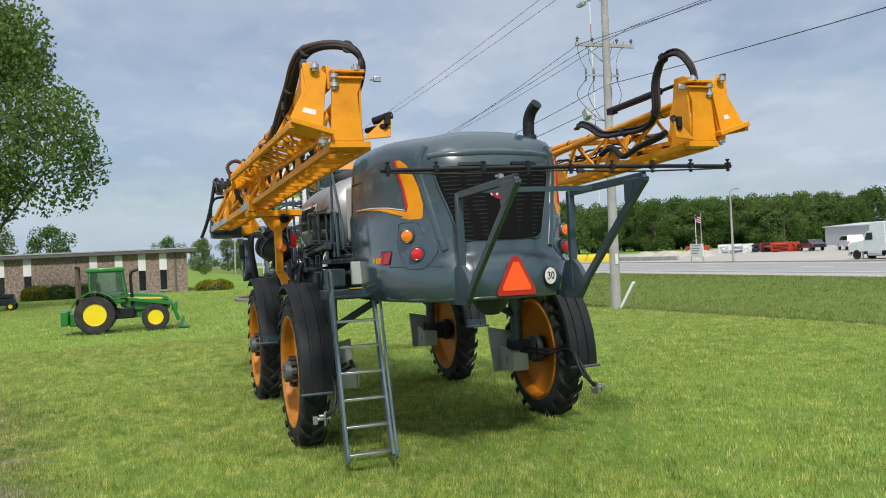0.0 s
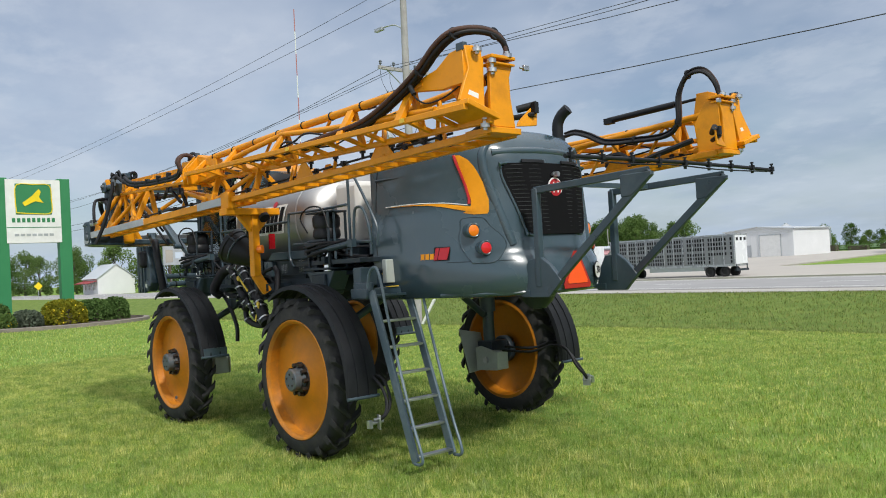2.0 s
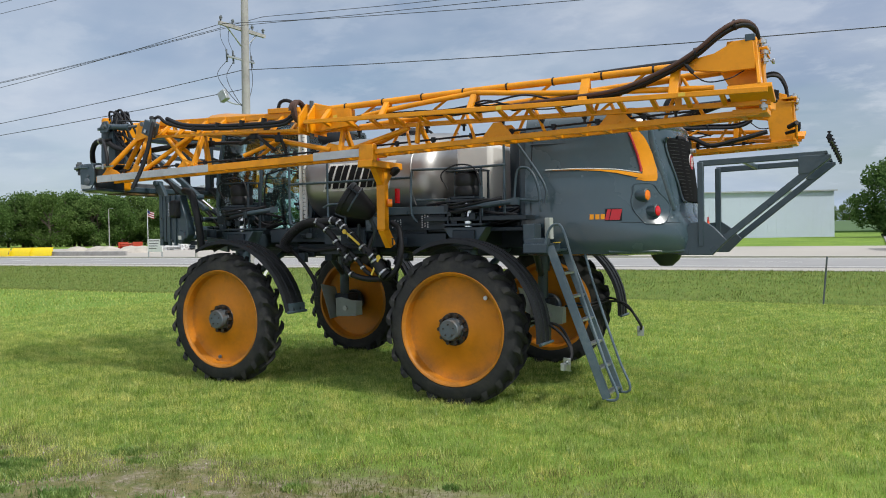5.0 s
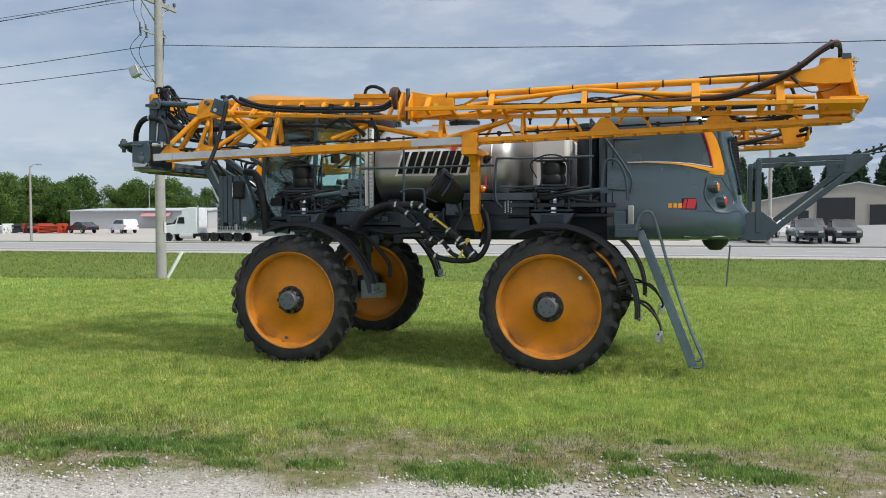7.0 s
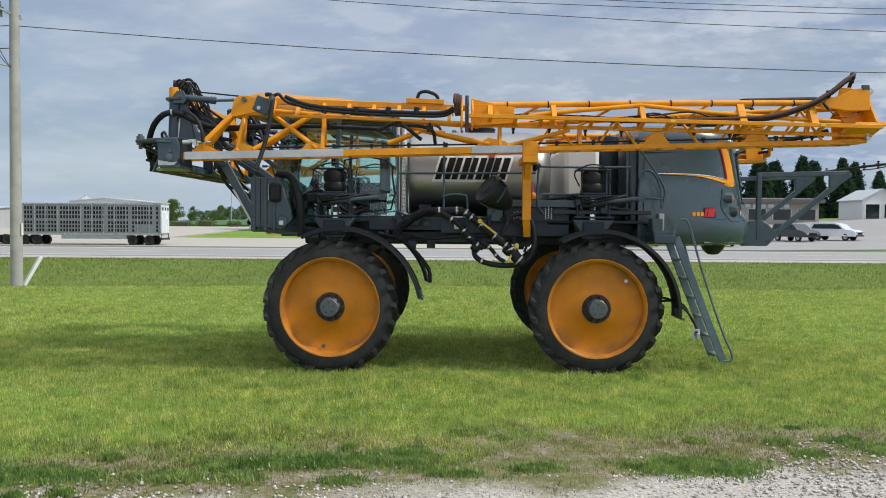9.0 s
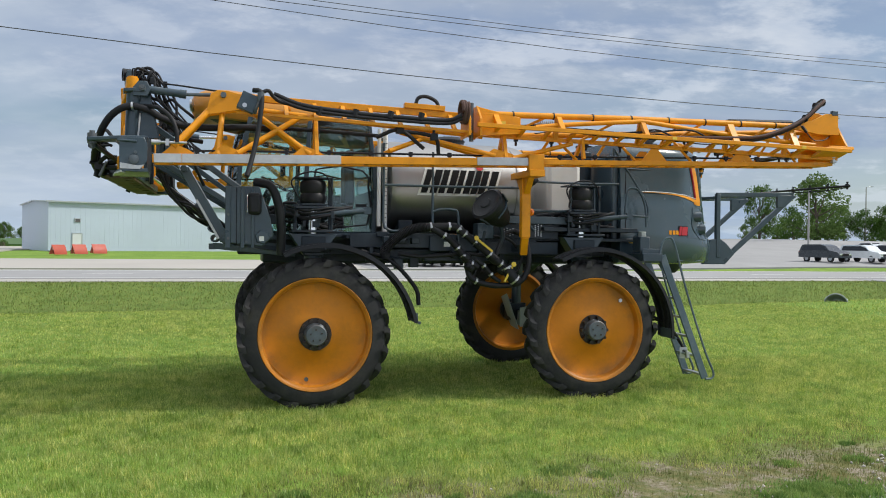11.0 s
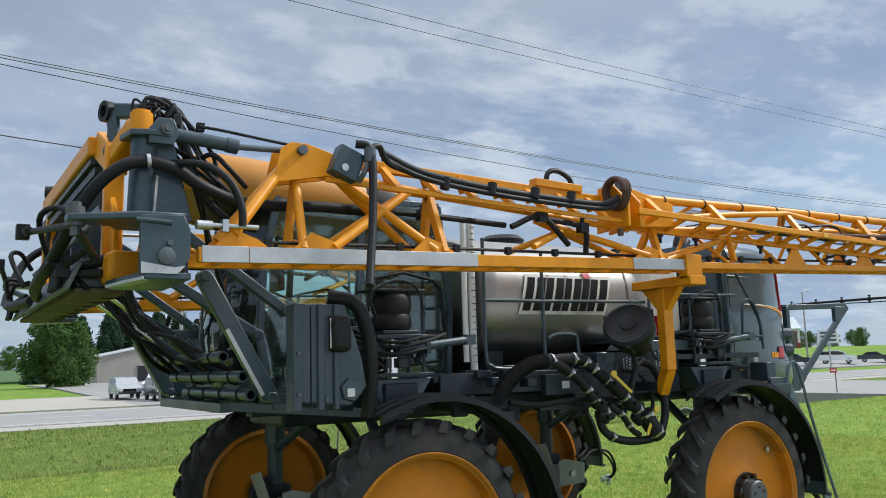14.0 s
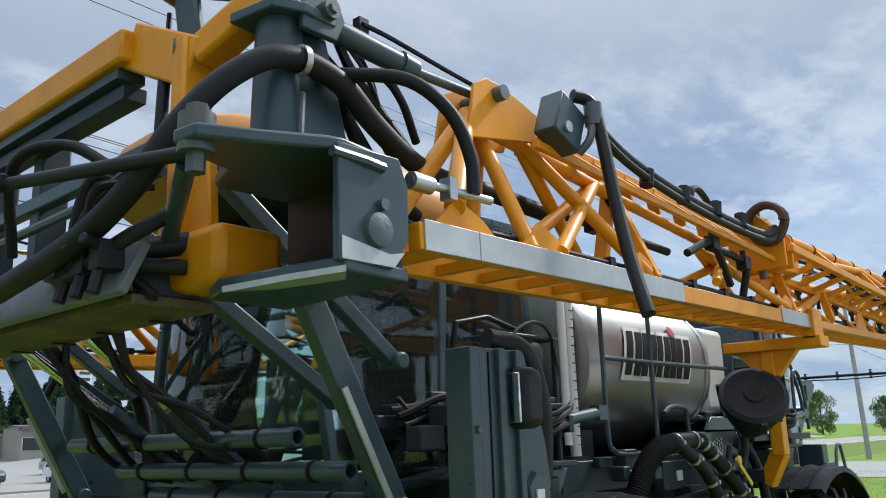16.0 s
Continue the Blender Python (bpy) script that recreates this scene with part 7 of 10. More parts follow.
    for s, x0, x1 in ((-1, 1.3, 2.6), (1, 1.3, 2.6), (-1, -2.6, -1.5), (1, -2.6, -1.5)):
        for k in range(6):
            y = s * r.uniform(0.95, 1.35)
            pts = [(x0, y, r.uniform(2.3, 2.7)), (x0 + (x1 - x0) * 0.35, y + s * r.uniform(0, 0.12), r.uniform(2.25, 2.75)), (x0 + (x1 - x0) * 0.7, y, r.uniform(2.3, 2.6)), (x1, y - s * 0.1, r.uniform(2.3, 2.6))]
            part("loose_hose", Mesh().tube(curve(pts), r.uniform(0.010, 0.024), 7), HOSE, sprayer)
        for k in range(10):
            part("valve_block", Mesh().box((r.uniform(x0, x1), s * r.uniform(0.8, 1.2), r.uniform(2.28, 2.7)), (r.uniform(0.06, 0.25), r.uniform(0.06, 0.2), r.uniform(0.06, 0.22))), DARK, sprayer, bevel=0.01)


build_plumbing()


# ---- trees ----
def leaf_material(name, a, b):
    mat = bpy.data.materials.new(name)
    mat.use_nodes = True
    n, l = nodes_of(mat.node_tree)
    out, df, tl, mx = n.new("ShaderNodeOutputMaterial"), n.new("ShaderNodeBsdfDiffuse"), n.new("ShaderNodeBsdfTranslucent"), n.new("ShaderNodeMixShader")
    rnd, ramp = n.new("ShaderNodeNewGeometry"), n.new("ShaderNodeMix")
    ramp.data_type = "RGBA"
    ramp.inputs[6].default_value, ramp.inputs[7].default_value = (*a, 1), (*b, 1)
    l.new(rnd.outputs["Random Per Island"], ramp.inputs[0])
    l.new(ramp.outputs[2], df.inputs[0]), l.new(ramp.outputs[2], tl.inputs[0])
    mx.inputs[0].default_value = 0.3
    l.new(df.outputs[0], mx.inputs[1]), l.new(tl.outputs[0], mx.inputs[2])
    l.new(mx.outputs[0], out.inputs[0])
    return mat


LEAF = leaf_material("broad_leaves", (0.060, 0.112, 0.030), (0.125, 0.20, 0.062))
LEAF2 = leaf_material("pale_leaves", (0.085, 0.145, 0.04), (0.165, 0.24, 0.075))
NEEDLE = leaf_material("dark_needles", (0.034, 0.066, 0.040), (0.075, 0.118, 0.072))
BARK = material("bark", (0.10, 0.08, 0.06), 0.9, 0.0, 0.3, 3.0, 0.6, 20)


def leaves(points, size, rnd, flat=0.0):
    """Small bent leaf quads round the given points."""
    v, f = [], []
    for p in points:
        a = Vector((rnd.gauss(0, 1), rnd.gauss(0, 1), rnd.gauss(0, 1) * (1 - flat))).normalized()
        b = a.orthogonal().normalized()
        b = (b + a.cross(b) * rnd.uniform(-1, 1)).normalized()
        s = size * rnd.uniform(0.6, 1.3)
        k = len(v)
        c = a.cross(b) * s * 0.12
        v += [p - a * s * 0.5, p + b * s * 0.32 + c, p + a * s * 0.5, p - b * s * 0.32 + c]
        f.append((k, k + 1, k + 2, k + 3))
    return v, f


def build_tree(name, label, height, radius, seed, count, size, base=0.25, leaf=None, at=(0, 0, 0)):
    """A broadleaf tree: tapered trunk, forked limbs and a crown of leaf clumps with gaps."""
    rnd = random.Random(seed)
    t = thing(name, label, "tree", at)
    tr = Mesh()
    bend = [Vector((rnd.uniform(-0.03, 0.03) * height * k / 5, rnd.uniform(-0.03, 0.03) * height * k / 5, height * 0.62 * k / 5)) for k in range(6)]
    tr.tube(bend, height * 0.028, 9, height * 0.010)
    clumps = []
    for k in range(16 if count > 3000 else 10):
        a = rnd.uniform(0, 2 * math.pi)
        h = height * (base + (0.92 - base) * rnd.random())
        q = (h / height - base) / (1 - base)
        rr = radius * math.sin(math.pi * min(0.97, 0.16 + 0.80 * q)) * rnd.uniform(0.45, 0.98)
        c = Vector((rr * math.cos(a), rr * math.sin(a), h))
        s = bend[min(5, 1 + int(q * 4))]
        tr.tube([s, s.lerp(c, 0.5) + Vector((0, 0, -0.03 * height)), c], height * 0.010, 6, height * 0.003)
        clumps.append((c, radius * rnd.uniform(0.22, 0.42)))
    for k in range(int(18 + 10 * rnd.random())):
        a, q = rnd.uniform(0, 2 * math.pi), rnd.random()
        rr = radius * math.sin(math.pi * min(0.97, 0.16 + 0.80 * q)) * rnd.uniform(0.3, 1.0)
        clumps.append((Vector((rr * math.cos(a), rr * math.sin(a), height * (base + (0.94 - base) * q))), radius * rnd.uniform(0.18, 0.36)))
    clumps.append((Vector((0, 0, height * 0.93)), radius * 0.3))
    part("trunk", tr, BARK, t)
    pts = []
    tot = sum(r * r for c, r in clumps)
    for c, r in clumps:
        for k in range(int(count * r * r / tot)):
            d = Vector((rnd.gauss(0, 1), rnd.gauss(0, 1), rnd.gauss(0, 0.8))).normalized() * r * (0.55 + 0.5 * rnd.random())
            pts.append(c + d)
    v, f = leaves(pts, size, rnd)
    m = Mesh().add(v, f)
    me = bpy.data.meshes.new("crown")
    me.from_pydata(m.v, [], m.f)
    me.materials.append(leaf or LEAF)
    c = new("crown", me)
    c.parent = t
    tagged(c, kind="stuff")
    return t


def build_conifer(name, label, height, radius, seed, count, at=(0, 0, 0)):
    rnd = random.Random(seed)
    t = thing(name, label, "tree", at)
    tr = Mesh().tube([(0, 0, 0), (0, 0, height * 0.5), (0, 0, height * 0.98)], height * 0.018, 8, 0.02)
    pts, tiers = [], 15
    for k in range(tiers):
        h = height * (0.06 + 0.90 * k / tiers)
        rr = radius * (1 - k / tiers) ** 0.85 * rnd.uniform(0.85, 1.1)
        n = max(5, int(11 - k * 0.4))
        for i in range(n):
            a = 2 * math.pi * (i + rnd.random() * 0.6) / n
            tip = Vector((rr * math.cos(a), rr * math.sin(a), h - rr * 0.18))
            tr.tube([(0, 0, h), tip], 0.035, 4, 0.01)
            for j in range(int(count / (tiers * n))):
                u = rnd.random() ** 0.6
                pts.append(Vector((0, 0, h)).lerp(tip, u) + Vector((rnd.gauss(0, 0.12), rnd.gauss(0, 0.12), rnd.gauss(-0.06, 0.13))) * radius * 0.45)
    part("trunk", tr, BARK, t)
    v, f = leaves(pts, height * 0.036, rnd)
    me = bpy.data.meshes.new("crown")
    me.from_pydata([tuple(p) for p in v], [], f)
    me.materials.append(NEEDLE)
    c = new("crown", me)
    c.parent = t
    tagged(c, kind="stuff")
    return t


shade_tree = build_tree("shade_tree", "large leafy green shade tree on the lawn", 19.5, 8.6, 5, 52000, 0.32, 0.36, LEAF2, (-46.5, -16.2, 0))
far_trees = [build_tree("field_tree", "distant leafy green tree", 14.0, 5.4, 21 + k, 4800, 0.52, 0.10, LEAF if k % 3 else LEAF2, p)
             for k, p in enumerate(((-196, 150, 0), (-205, 128, 0), (-188, 166, 0), (-214, 110, 0)))]
rnd = random.Random(77)


def plant(k, x, y, s, group="trees along the far side"):
    t = copy_thing(far_trees[k % 4], pose(x, y, rise(x, y) - 0.2, 0, 0, rnd.uniform(0, 360)) @ Matrix.Diagonal((s * rnd.uniform(0.9, 1.25), s * rnd.uniform(0.9, 1.25), s, 1)))
    return tagged(t, group=group)


# dense wood behind the yard, then the low far belts
for k in range(80):
    u = k / 79
    plant(k, -238 + 100 * u + rnd.uniform(-5, 5), 112 + 95 * u + rnd.uniform(-14, 14), rnd.uniform(0.95, 1.25) * (1.0 - 0.18 * u))
for k in range(84):
    u = k / 83
    plant(k, -190 + 260 * u + rnd.uniform(-4, 4), 420 + rnd.uniform(-15, 40), rnd.choice((0.42, 0.5, 0.55, 0.62, 0.9)))
for k in range(64):
    u = k / 63
    plant(k, 60 + 360 * u + rnd.uniform(-5, 5), 440 - 260 * u + rnd.uniform(-25, 25), rnd.uniform(0.38, 0.66))
for x, y, s in ((-170, 62, 0.9), (-176, 68, 0.85), (-165, 70, 0.8), (-158, 66, 0.8), (-150, 72, 0.75), (-182, 58, 0.8), (-196, 52, 0.75), (-205, 47, 0.7), (-144, 74, 0.8), (-138, 78, 0.85), (-220, 60, 0.9),
                (-230, 44, 0.8), (-250, 40, 0.8), (-240, 52, 0.9), (-190, 8, 0.62), (-200, 0, 0.7), (-270, 20, 0.8), (-290, 26, 0.8), (-300, 12, 0.8), (-152, -40, 0.9), (-146, -30, 0.8), (-158, -22, 0.8),
                (79.9, 89, 0.70), (79, 101, 0.62), (93, 104, 0.40), (96, 102, 0.42), (98, 99.5, 0.38), (100, 97, 0.42), (90, 107, 0.42), (60, 205, 0.6), (72, 198, 0.66), (210, 60, 0.75), (222, 48, 0.7), (236, 40, 0.8), (245, 26, 0.75), (260, 14, 0.8), (200, 74, 0.6), (280, 30, 0.8),
                (300, 90, 0.6), (320, 70, 0.6)):
    plant(rnd.randrange(4), x, y, s, "scattered trees")
build_tree("yard_tree", "full round dark green tree beside the lot", 9.4, 4.6, 31, 12000, 0.42, 0.03, leaf_material("yard_leaves", (0.05, 0.10, 0.03), (0.12, 0.19, 0.06)), (9.2, 104, 0))
conifer = build_conifer("spruce", "tall dark green spruce behind the shed", 13.5, 4.2, 9, 13000, (16.0, 156, 0))
for x, y, s in ((20.0, 158, 0.95), (24.5, 155, 1.05), (29, 158, 0.90), (33, 155, 1.0), (38, 158, 1.08), (42.5, 156, 0.95), (47, 158, 1.0), (52, 150, 0.95), (57, 152, 1.04), (62, 150, 1.08), (66.5, 153, 0.95), (71, 151, 1.0), (75, 154, 0.9), (79, 151, 0.95), (83, 154, 0.9), (87, 152, 0.75), (68, 159, 0.95), (77, 160, 0.95), (12.5, 150, 0.78), (17.5, 162, 1.05), (27, 163, 1.1), (36, 164, 1.0), (45, 163, 1.08), (54.5, 157, 1.0), (64.5, 158, 1.0)):
    tagged(copy_thing(conifer, pose(x, y, rise(x, y), 0, 0, rnd.uniform(0, 360)) @ Matrix.Scale(s, 4)), group="spruce row")


# ---- buildings ----
BRICK = material("mixed_brick", (0.25, 0.185, 0.15), 0.88, 0.0, 0.5, 3.2, 0.3, 12, dirt=(0.40, 0.35, 0.30), dirt_amount=0.7, dirt_scale=3.2)
ROOFDARK = material("dark_roof_edge", (0.11, 0.10, 0.10), 0.7, 0.0, 0.15, 1.0)
METALBLUE = material("pale_blue_metal_siding", (0.50, 0.565, 0.65), 0.5, 0.0, 0.04, 0.2)
METALROOF = material("light_metal_roof", (0.55, 0.58, 0.60), 0.4, 0.3, 0.06, 0.2)
SIDING = material("white_siding", (0.66, 0.67, 0.67), 0.6, 0.0, 0.05, 0.4)
SHEDGREY = material("grey_siding", (0.40, 0.41, 0.42), 0.6, 0.0, 0.06, 0.4)
TAN = material("tan_siding", (0.35, 0.325, 0.285), 0.7, 0.0, 0.08, 0.5)
# near-black for closed panels: the shade inside the bay is put into the colour
BAYDARK = material("dark_unlit_bay", (0.02, 0.022, 0.026), 0.8)
BARNRED = material("dark_red_trim", (0.26, 0.03, 0.03), 0.6, 0.0, 0.1, 1.0)
GREENPAINT = material("tractor_green", (0.020, 0.17, 0.026), 0.32, 0.0, 0.08, 2.0, coat=0.4)
SIGNGREEN = material("sign_green", (0.03, 0.20, 0.075), 0.45, 0.0, 0.06, 1.0)
YELLOWPAINT = material("bright_yellow", (0.80, 0.60, 0.01), 0.4, 0.0, 0.06, 3.0)
WOODPOLE = material("weathered_pole", (0.36, 0.35, 0.335), 0.9, 0.0, 0.2, 1.2, 0.5, 14, dirt=(0.22, 0.2, 0.18), dirt_amount=0.5, dirt_scale=1.0)
WIRE = material("line_wire", (0.03, 0.03, 0.032), 0.6)
GALV = material("galvanised", (0.46, 0.48, 0.49), 0.45, 0.6, 0.1, 2.0)


def siding_ribs(m, x0, x1, y0, y1, h, step, face="y0"):
    x = x0 + step / 2
    while x < x1:
        m.span((x - 0.03, y0 - 0.014, 0.1), (x + 0.03, y0, h))
        x += step


def build_hall(name, label, x0, x1, y0, y1, eave, ridge, wall, roof, along="x", ribs=1.2):
    """A metal hall with a pitched roof; its ridge runs along x or y."""
    b = thing(name, label, "building", ((x0 + x1) / 2, (y0 + y1) / 2, 0))
    lx, ly = (x1 - x0) / 2, (y1 - y0) / 2
    m = Mesh().span((-lx, -ly, -0.7), (lx, ly, eave))
    if along == "y":
        m.plate([(-lx, -ly + 0.05, eave), (lx, -ly + 0.05, eave), (0, -ly + 0.05, ridge)], 0.1)
        m.plate([(-lx, ly - 0.05, eave), (lx, ly - 0.05, eave), (0, ly - 0.05, ridge)], 0.1)
    else:
        m.plate([(-lx + 0.05, -ly, eave), (-lx + 0.05, ly, eave), (-lx + 0.05, 0, ridge)], 0.1)
        m.plate([(lx - 0.05, -ly, eave), (lx - 0.05, ly, eave), (lx - 0.05, 0, ridge)], 0.1)
    w = part("wall", m, wall, b, smooth=False)
    if ribs:
        r = Mesh()
        siding_ribs(r, -lx, lx, -ly, ly, eave - 0.1, ribs)
        part("siding_ribs", r, wall, b, smooth=False)
    for e in (-1, 1):
        if along == "y":
            q = [(e * (lx + 0.3), -ly - 0.3, eave - 0.05), (e * (lx + 0.3), ly + 0.3, eave - 0.05), (0, ly + 0.3, ridge + 0.08), (0, -ly - 0.3, ridge + 0.08)]
        else:
            q = [(-lx - 0.3, e * (ly + 0.3), eave - 0.05), (lx + 0.3, e * (ly + 0.3), eave - 0.05), (lx + 0.3, 0, ridge + 0.08), (-lx - 0.3, 0, ridge + 0.08)]
        part("roof", Mesh().plate(q, 0.14), roof, b, smooth=False)
    return b, lx, ly


def opening(b, name, x0, x1, z0, z1, y, mat, frame_mat=None, depth=0.08):
    o = part(name, Mesh().span((x0, y - depth, z0), (x1, y, z1)), mat, b, smooth=False)
    if frame_mat:
        t = 0.10
        m = Mesh().span((x0 - t, y - depth - 0.03, z0), (x0, y, z1 + t)).span((x1, y - depth - 0.03, z0), (x1 + t, y, z1 + t)).span((x0 - t, y - depth - 0.03, z1), (x1 + t, y, z1 + t))
        part("frame", m, frame_mat, o, smooth=False)
    return o


# long pale metal hall across the road
hall, lx, ly = build_hall("metal_hall", "long pale blue metal hall across the road", -15.1, 15.1, -8, 8, 6.35, 6.6, METALBLUE, METALROOF, "x", 0.6)
hall.matrix_world = pose(-14.83, 113.84, 0.8, 0, 0, 23.4)
opening(hall, "door", -12.2, -11.1, 0, 2.2, -ly, SIDING, GALV)
opening(hall, "vent", -11.9, -11.3, 3.7, 4.1, -ly, ROOFDARK, GALV)
part("base_trim", Mesh().span((-lx, -ly - 0.05, -0.4), (lx, -ly - 0.04, 0.12)), METALBLUE, hall, smooth=False)
part("gutter", Mesh().span((-lx - 0.3, -ly - 0.42, 6.2), (lx + 0.3, -ly - 0.28, 6.4)), GALV, hall, smooth=False)
# white shed with a large door
shed, lx, ly = build_hall("white_shed", "white metal shed with a large roller door", -59.0, -47.8, 112, 124, 4.2, 4.6, SIDING, METALROOF, "y", 1.0)
opening(shed, "roller_door", 0.3, 3.6, 0, 3.3, -ly, WHITE, GALV)
opening(shed, "door", -1.9, -1.3, 0, 1.8, -ly, GALV, GALV)
# low workshop with pinkish awning
work, lx, ly = build_hall("workshop", "low grey workshop with a faded red awning", -91.7, -66, 100, 116, 2.9, 3.25, SHEDGREY, METALROOF, "x", 0)
part("awning", Mesh().plate([(1.2, -ly - 1.0, 1.9), (6.4, -ly - 1.0, 1.9), (6.4, -ly, 2.6), (1.2, -ly, 2.6)], 0.08), material("faded_red_awning", (0.46, 0.24, 0.25), 0.7), work, smooth=False)
# tan shed with a dark open bay
tan, lx, ly = build_hall("tan_shed", "tan low-gabled metal shed with a dark open bay", 17.3, 46.0, 125, 150, 3.8, 6.6, TAN, METALROOF, "y", 0.8)
opening(tan, "open_bay", -5.9, -0.4, 0, 4.3, -ly, BAYDARK, TAN)
opening(tan, "door", -8.6, -7.0, 0, 2.3, -ly, BAYDARK, TAN)
opening(tan, "window", 1.6, 4.6, 0, 3.2, -ly, BAYDARK, TAN)
# flat-roofed shop with a dark fascia and lettering too far to read
shop, lx, ly = build_hall("shop", "low tan shop with a dark flat fascia", 44.0, 59.5, 118, 124.5, 4.0, 4.25, TAN, ROOFDARK, "x", 0)
part("fascia", Mesh().span((-lx - 0.5, -ly - 1.2, 3.5), (lx + 0.5, -ly - 0.05, 4.1)), ROOFDARK, shop, smooth=False)
for k in range(4):
    opening(shop, "window", -7.6 + 4.0 * k, -4.8 + 4.0 * k, 0.8, 2.5, -ly, BLACKGLASS, SIDING)
for k in range(7):
    part("sign_bar", Mesh().span((-5.4 + 1.25 * k, -ly - 0.16, 2.75), (-4.6 + 1.25 * k, -ly - 0.05, 3.3)), SIDING, shop, smooth=False)
# tall pylon sign at the lot
pyl = thing("pylon_sign", "tall white pylon sign with unreadable dark lines", "pylon sign", (25.6, 62, 0))
part("pole", Mesh().span((-0.32, -0.2, 0), (0.32, 0.2, 7.2)), GALV, pyl, smooth=False)
bd = part("board", Mesh().span((-0.62, -0.3, 6.9), (0.62, 0.3, 9.1)), WHITE, pyl, smooth=False)
for z in (7.3, 7.9, 8.4):
    part("text_bar", Mesh().span((-0.48, -0.32, z), (0.44, -0.305, z + 0.24)), FRAME, bd, smooth=False)
lot_pole = thing("lot_pole", "weathered grey pole with a yellow band at the lot", "pole", (11.2, 55.2, 0))
part("pole", Mesh().tube([(0, 0, 0), (0, 0, 9.0)], 0.17, 10, 0.12), WOODPOLE, lot_pole)
part("yellow_band", Mesh().cyl((0, 0, 1.5), (0, 0, 2.0), 0.19, 12), YELLOWPAINT, lot_pole)
part("yellow_tag", Mesh().box((0, -0.2, 1.75), (0.4, 0.04, 0.45)), YELLOWPAINT, lot_pole)
# small white garages
for k, x in enumerate((66.5, 73.5)):
    g, lx, ly = build_hall("garage", "small white gabled garage with two dark doors", x, x + 6.2, 118, 126, 3.0, 4.7, SIDING, METALROOF, "y", 0)
    tagged(g, group="garages")
    opening(g, "garage_door", -2.6, -0.4, 0, 2.3, -ly, BLACKGLASS, WHITE)
    opening(g, "garage_door", 0.4, 2.6, 0, 2.3, -ly, BLACKGLASS, WHITE)
# red and white barn
barn, lx, ly = build_hall("barn", "white metal barn with dark red corner trim", -6.3, 6.3, -9, 9, 4.2, 7.1, SIDING, METALROOF, "y", 0.9)
barn.matrix_world = pose(129.6, 113.6, 3.35, 0, 0, -48)
opening(barn, "roller_door", -1.6, 2.2, 0, 3.2, -ly, WHITE, GALV)
opening(barn, "door", 2.9, 3.8, 0, 2.1, -ly, BLACKGLASS, GALV)
for x in (-lx, -lx + 1.8, lx - 1.3):
    part("corner_trim", Mesh().span((x, -ly - 0.06, 0), (x + (0.12 if x == -lx else 0.75), -ly - 0.04, 4.3)), BARNRED, barn, smooth=False)
for x0, x1 in ((-lx, -1.75), (2.35, 2.8), (3.9, lx)):
    part("wainscot", Mesh().span((x0, -ly - 0.055, -0.6), (x1, -ly - 0.02, 0.95)), BARNRED, barn, smooth=False)
wing, lx, ly = build_hall("barn_wing", "long white lean-to wing with dark red trim", -9, 9, -8, 8, 3.7, 6.2, SIDING, METALROOF, "x", 0.9)
wing.matrix_world = pose(129.6, 113.6, 3.35, 0, 0, -48) @ pose(15.5, 0.5, 0)
part("wainscot", Mesh().span((-lx, -ly - 0.055, -0.6), (lx, -ly - 0.02, 0.95)), BARNRED, wing, smooth=False)
for k in range(3):
    opening(wing, "bay", -6.6 + 5.4 * k, -2.4 + 5.4 * k, 0, 3.1, -ly, ROOFDARK, BARNRED, 0.10)
# farmhouses far along the road
for k, (x, y, s) in enumerate(((-176, 50, 1.0), (-225, 30, 1.1))):
    h, lx, ly = build_hall("farmhouse", "small far white farmhouse with pale roof", x - 5 * s, x + 5 * s, y, y + 8 * s, 3.4 * s, 6.4 * s, SIDING, METALROOF if k != 1 else ROOFDARK, "x", 0)
    tagged(h, group="farmhouses")
    for j in range(3):
        opening(h, "window", -3.6 + 2.8 * j, -2.6 + 2.8 * j, 1.0, 2.3, -ly, BLACKGLASS, WHITE)
    part("porch_roof", Mesh().plate([(-5 * s, -ly - 2, 2.4), (5 * s, -ly - 2, 2.4), (5 * s, -ly, 3.0), (-5 * s, -ly, 3.0)], 0.1), BARNRED, h, smooth=False)
# grain bins
gb = None
for k in range(4):
    x, y = -118 + 4.0 * k, 250
    if gb is None:
        gb = thing("grain_bin", "round galvanised steel grain bin", "grain bin", (x, y, 0), "grain bins")
        prof = []
        for j in range(12):
            prof += [(3.2, 0.6 * j), (3.26, 0.6 * j + 0.3)]
        part("bin_wall", Mesh().lathe(prof + [(3.2, 7.2)], (0, 0, 0), (0, 0, 1), 32), GALV, gb)
        part("bin_roof", Mesh().lathe([(3.4, 7.15), (3.35, 7.25), (0.5, 8.9), (0.45, 9.2), (0.0, 9.2)], (0, 0, 0), (0, 0, 1), 32), GALV, gb)
    else:
        copy_thing(gb, pose(x, y, rise(x, y)) @ Matrix.Diagonal((0.66, 0.66, 0.82, 1)))


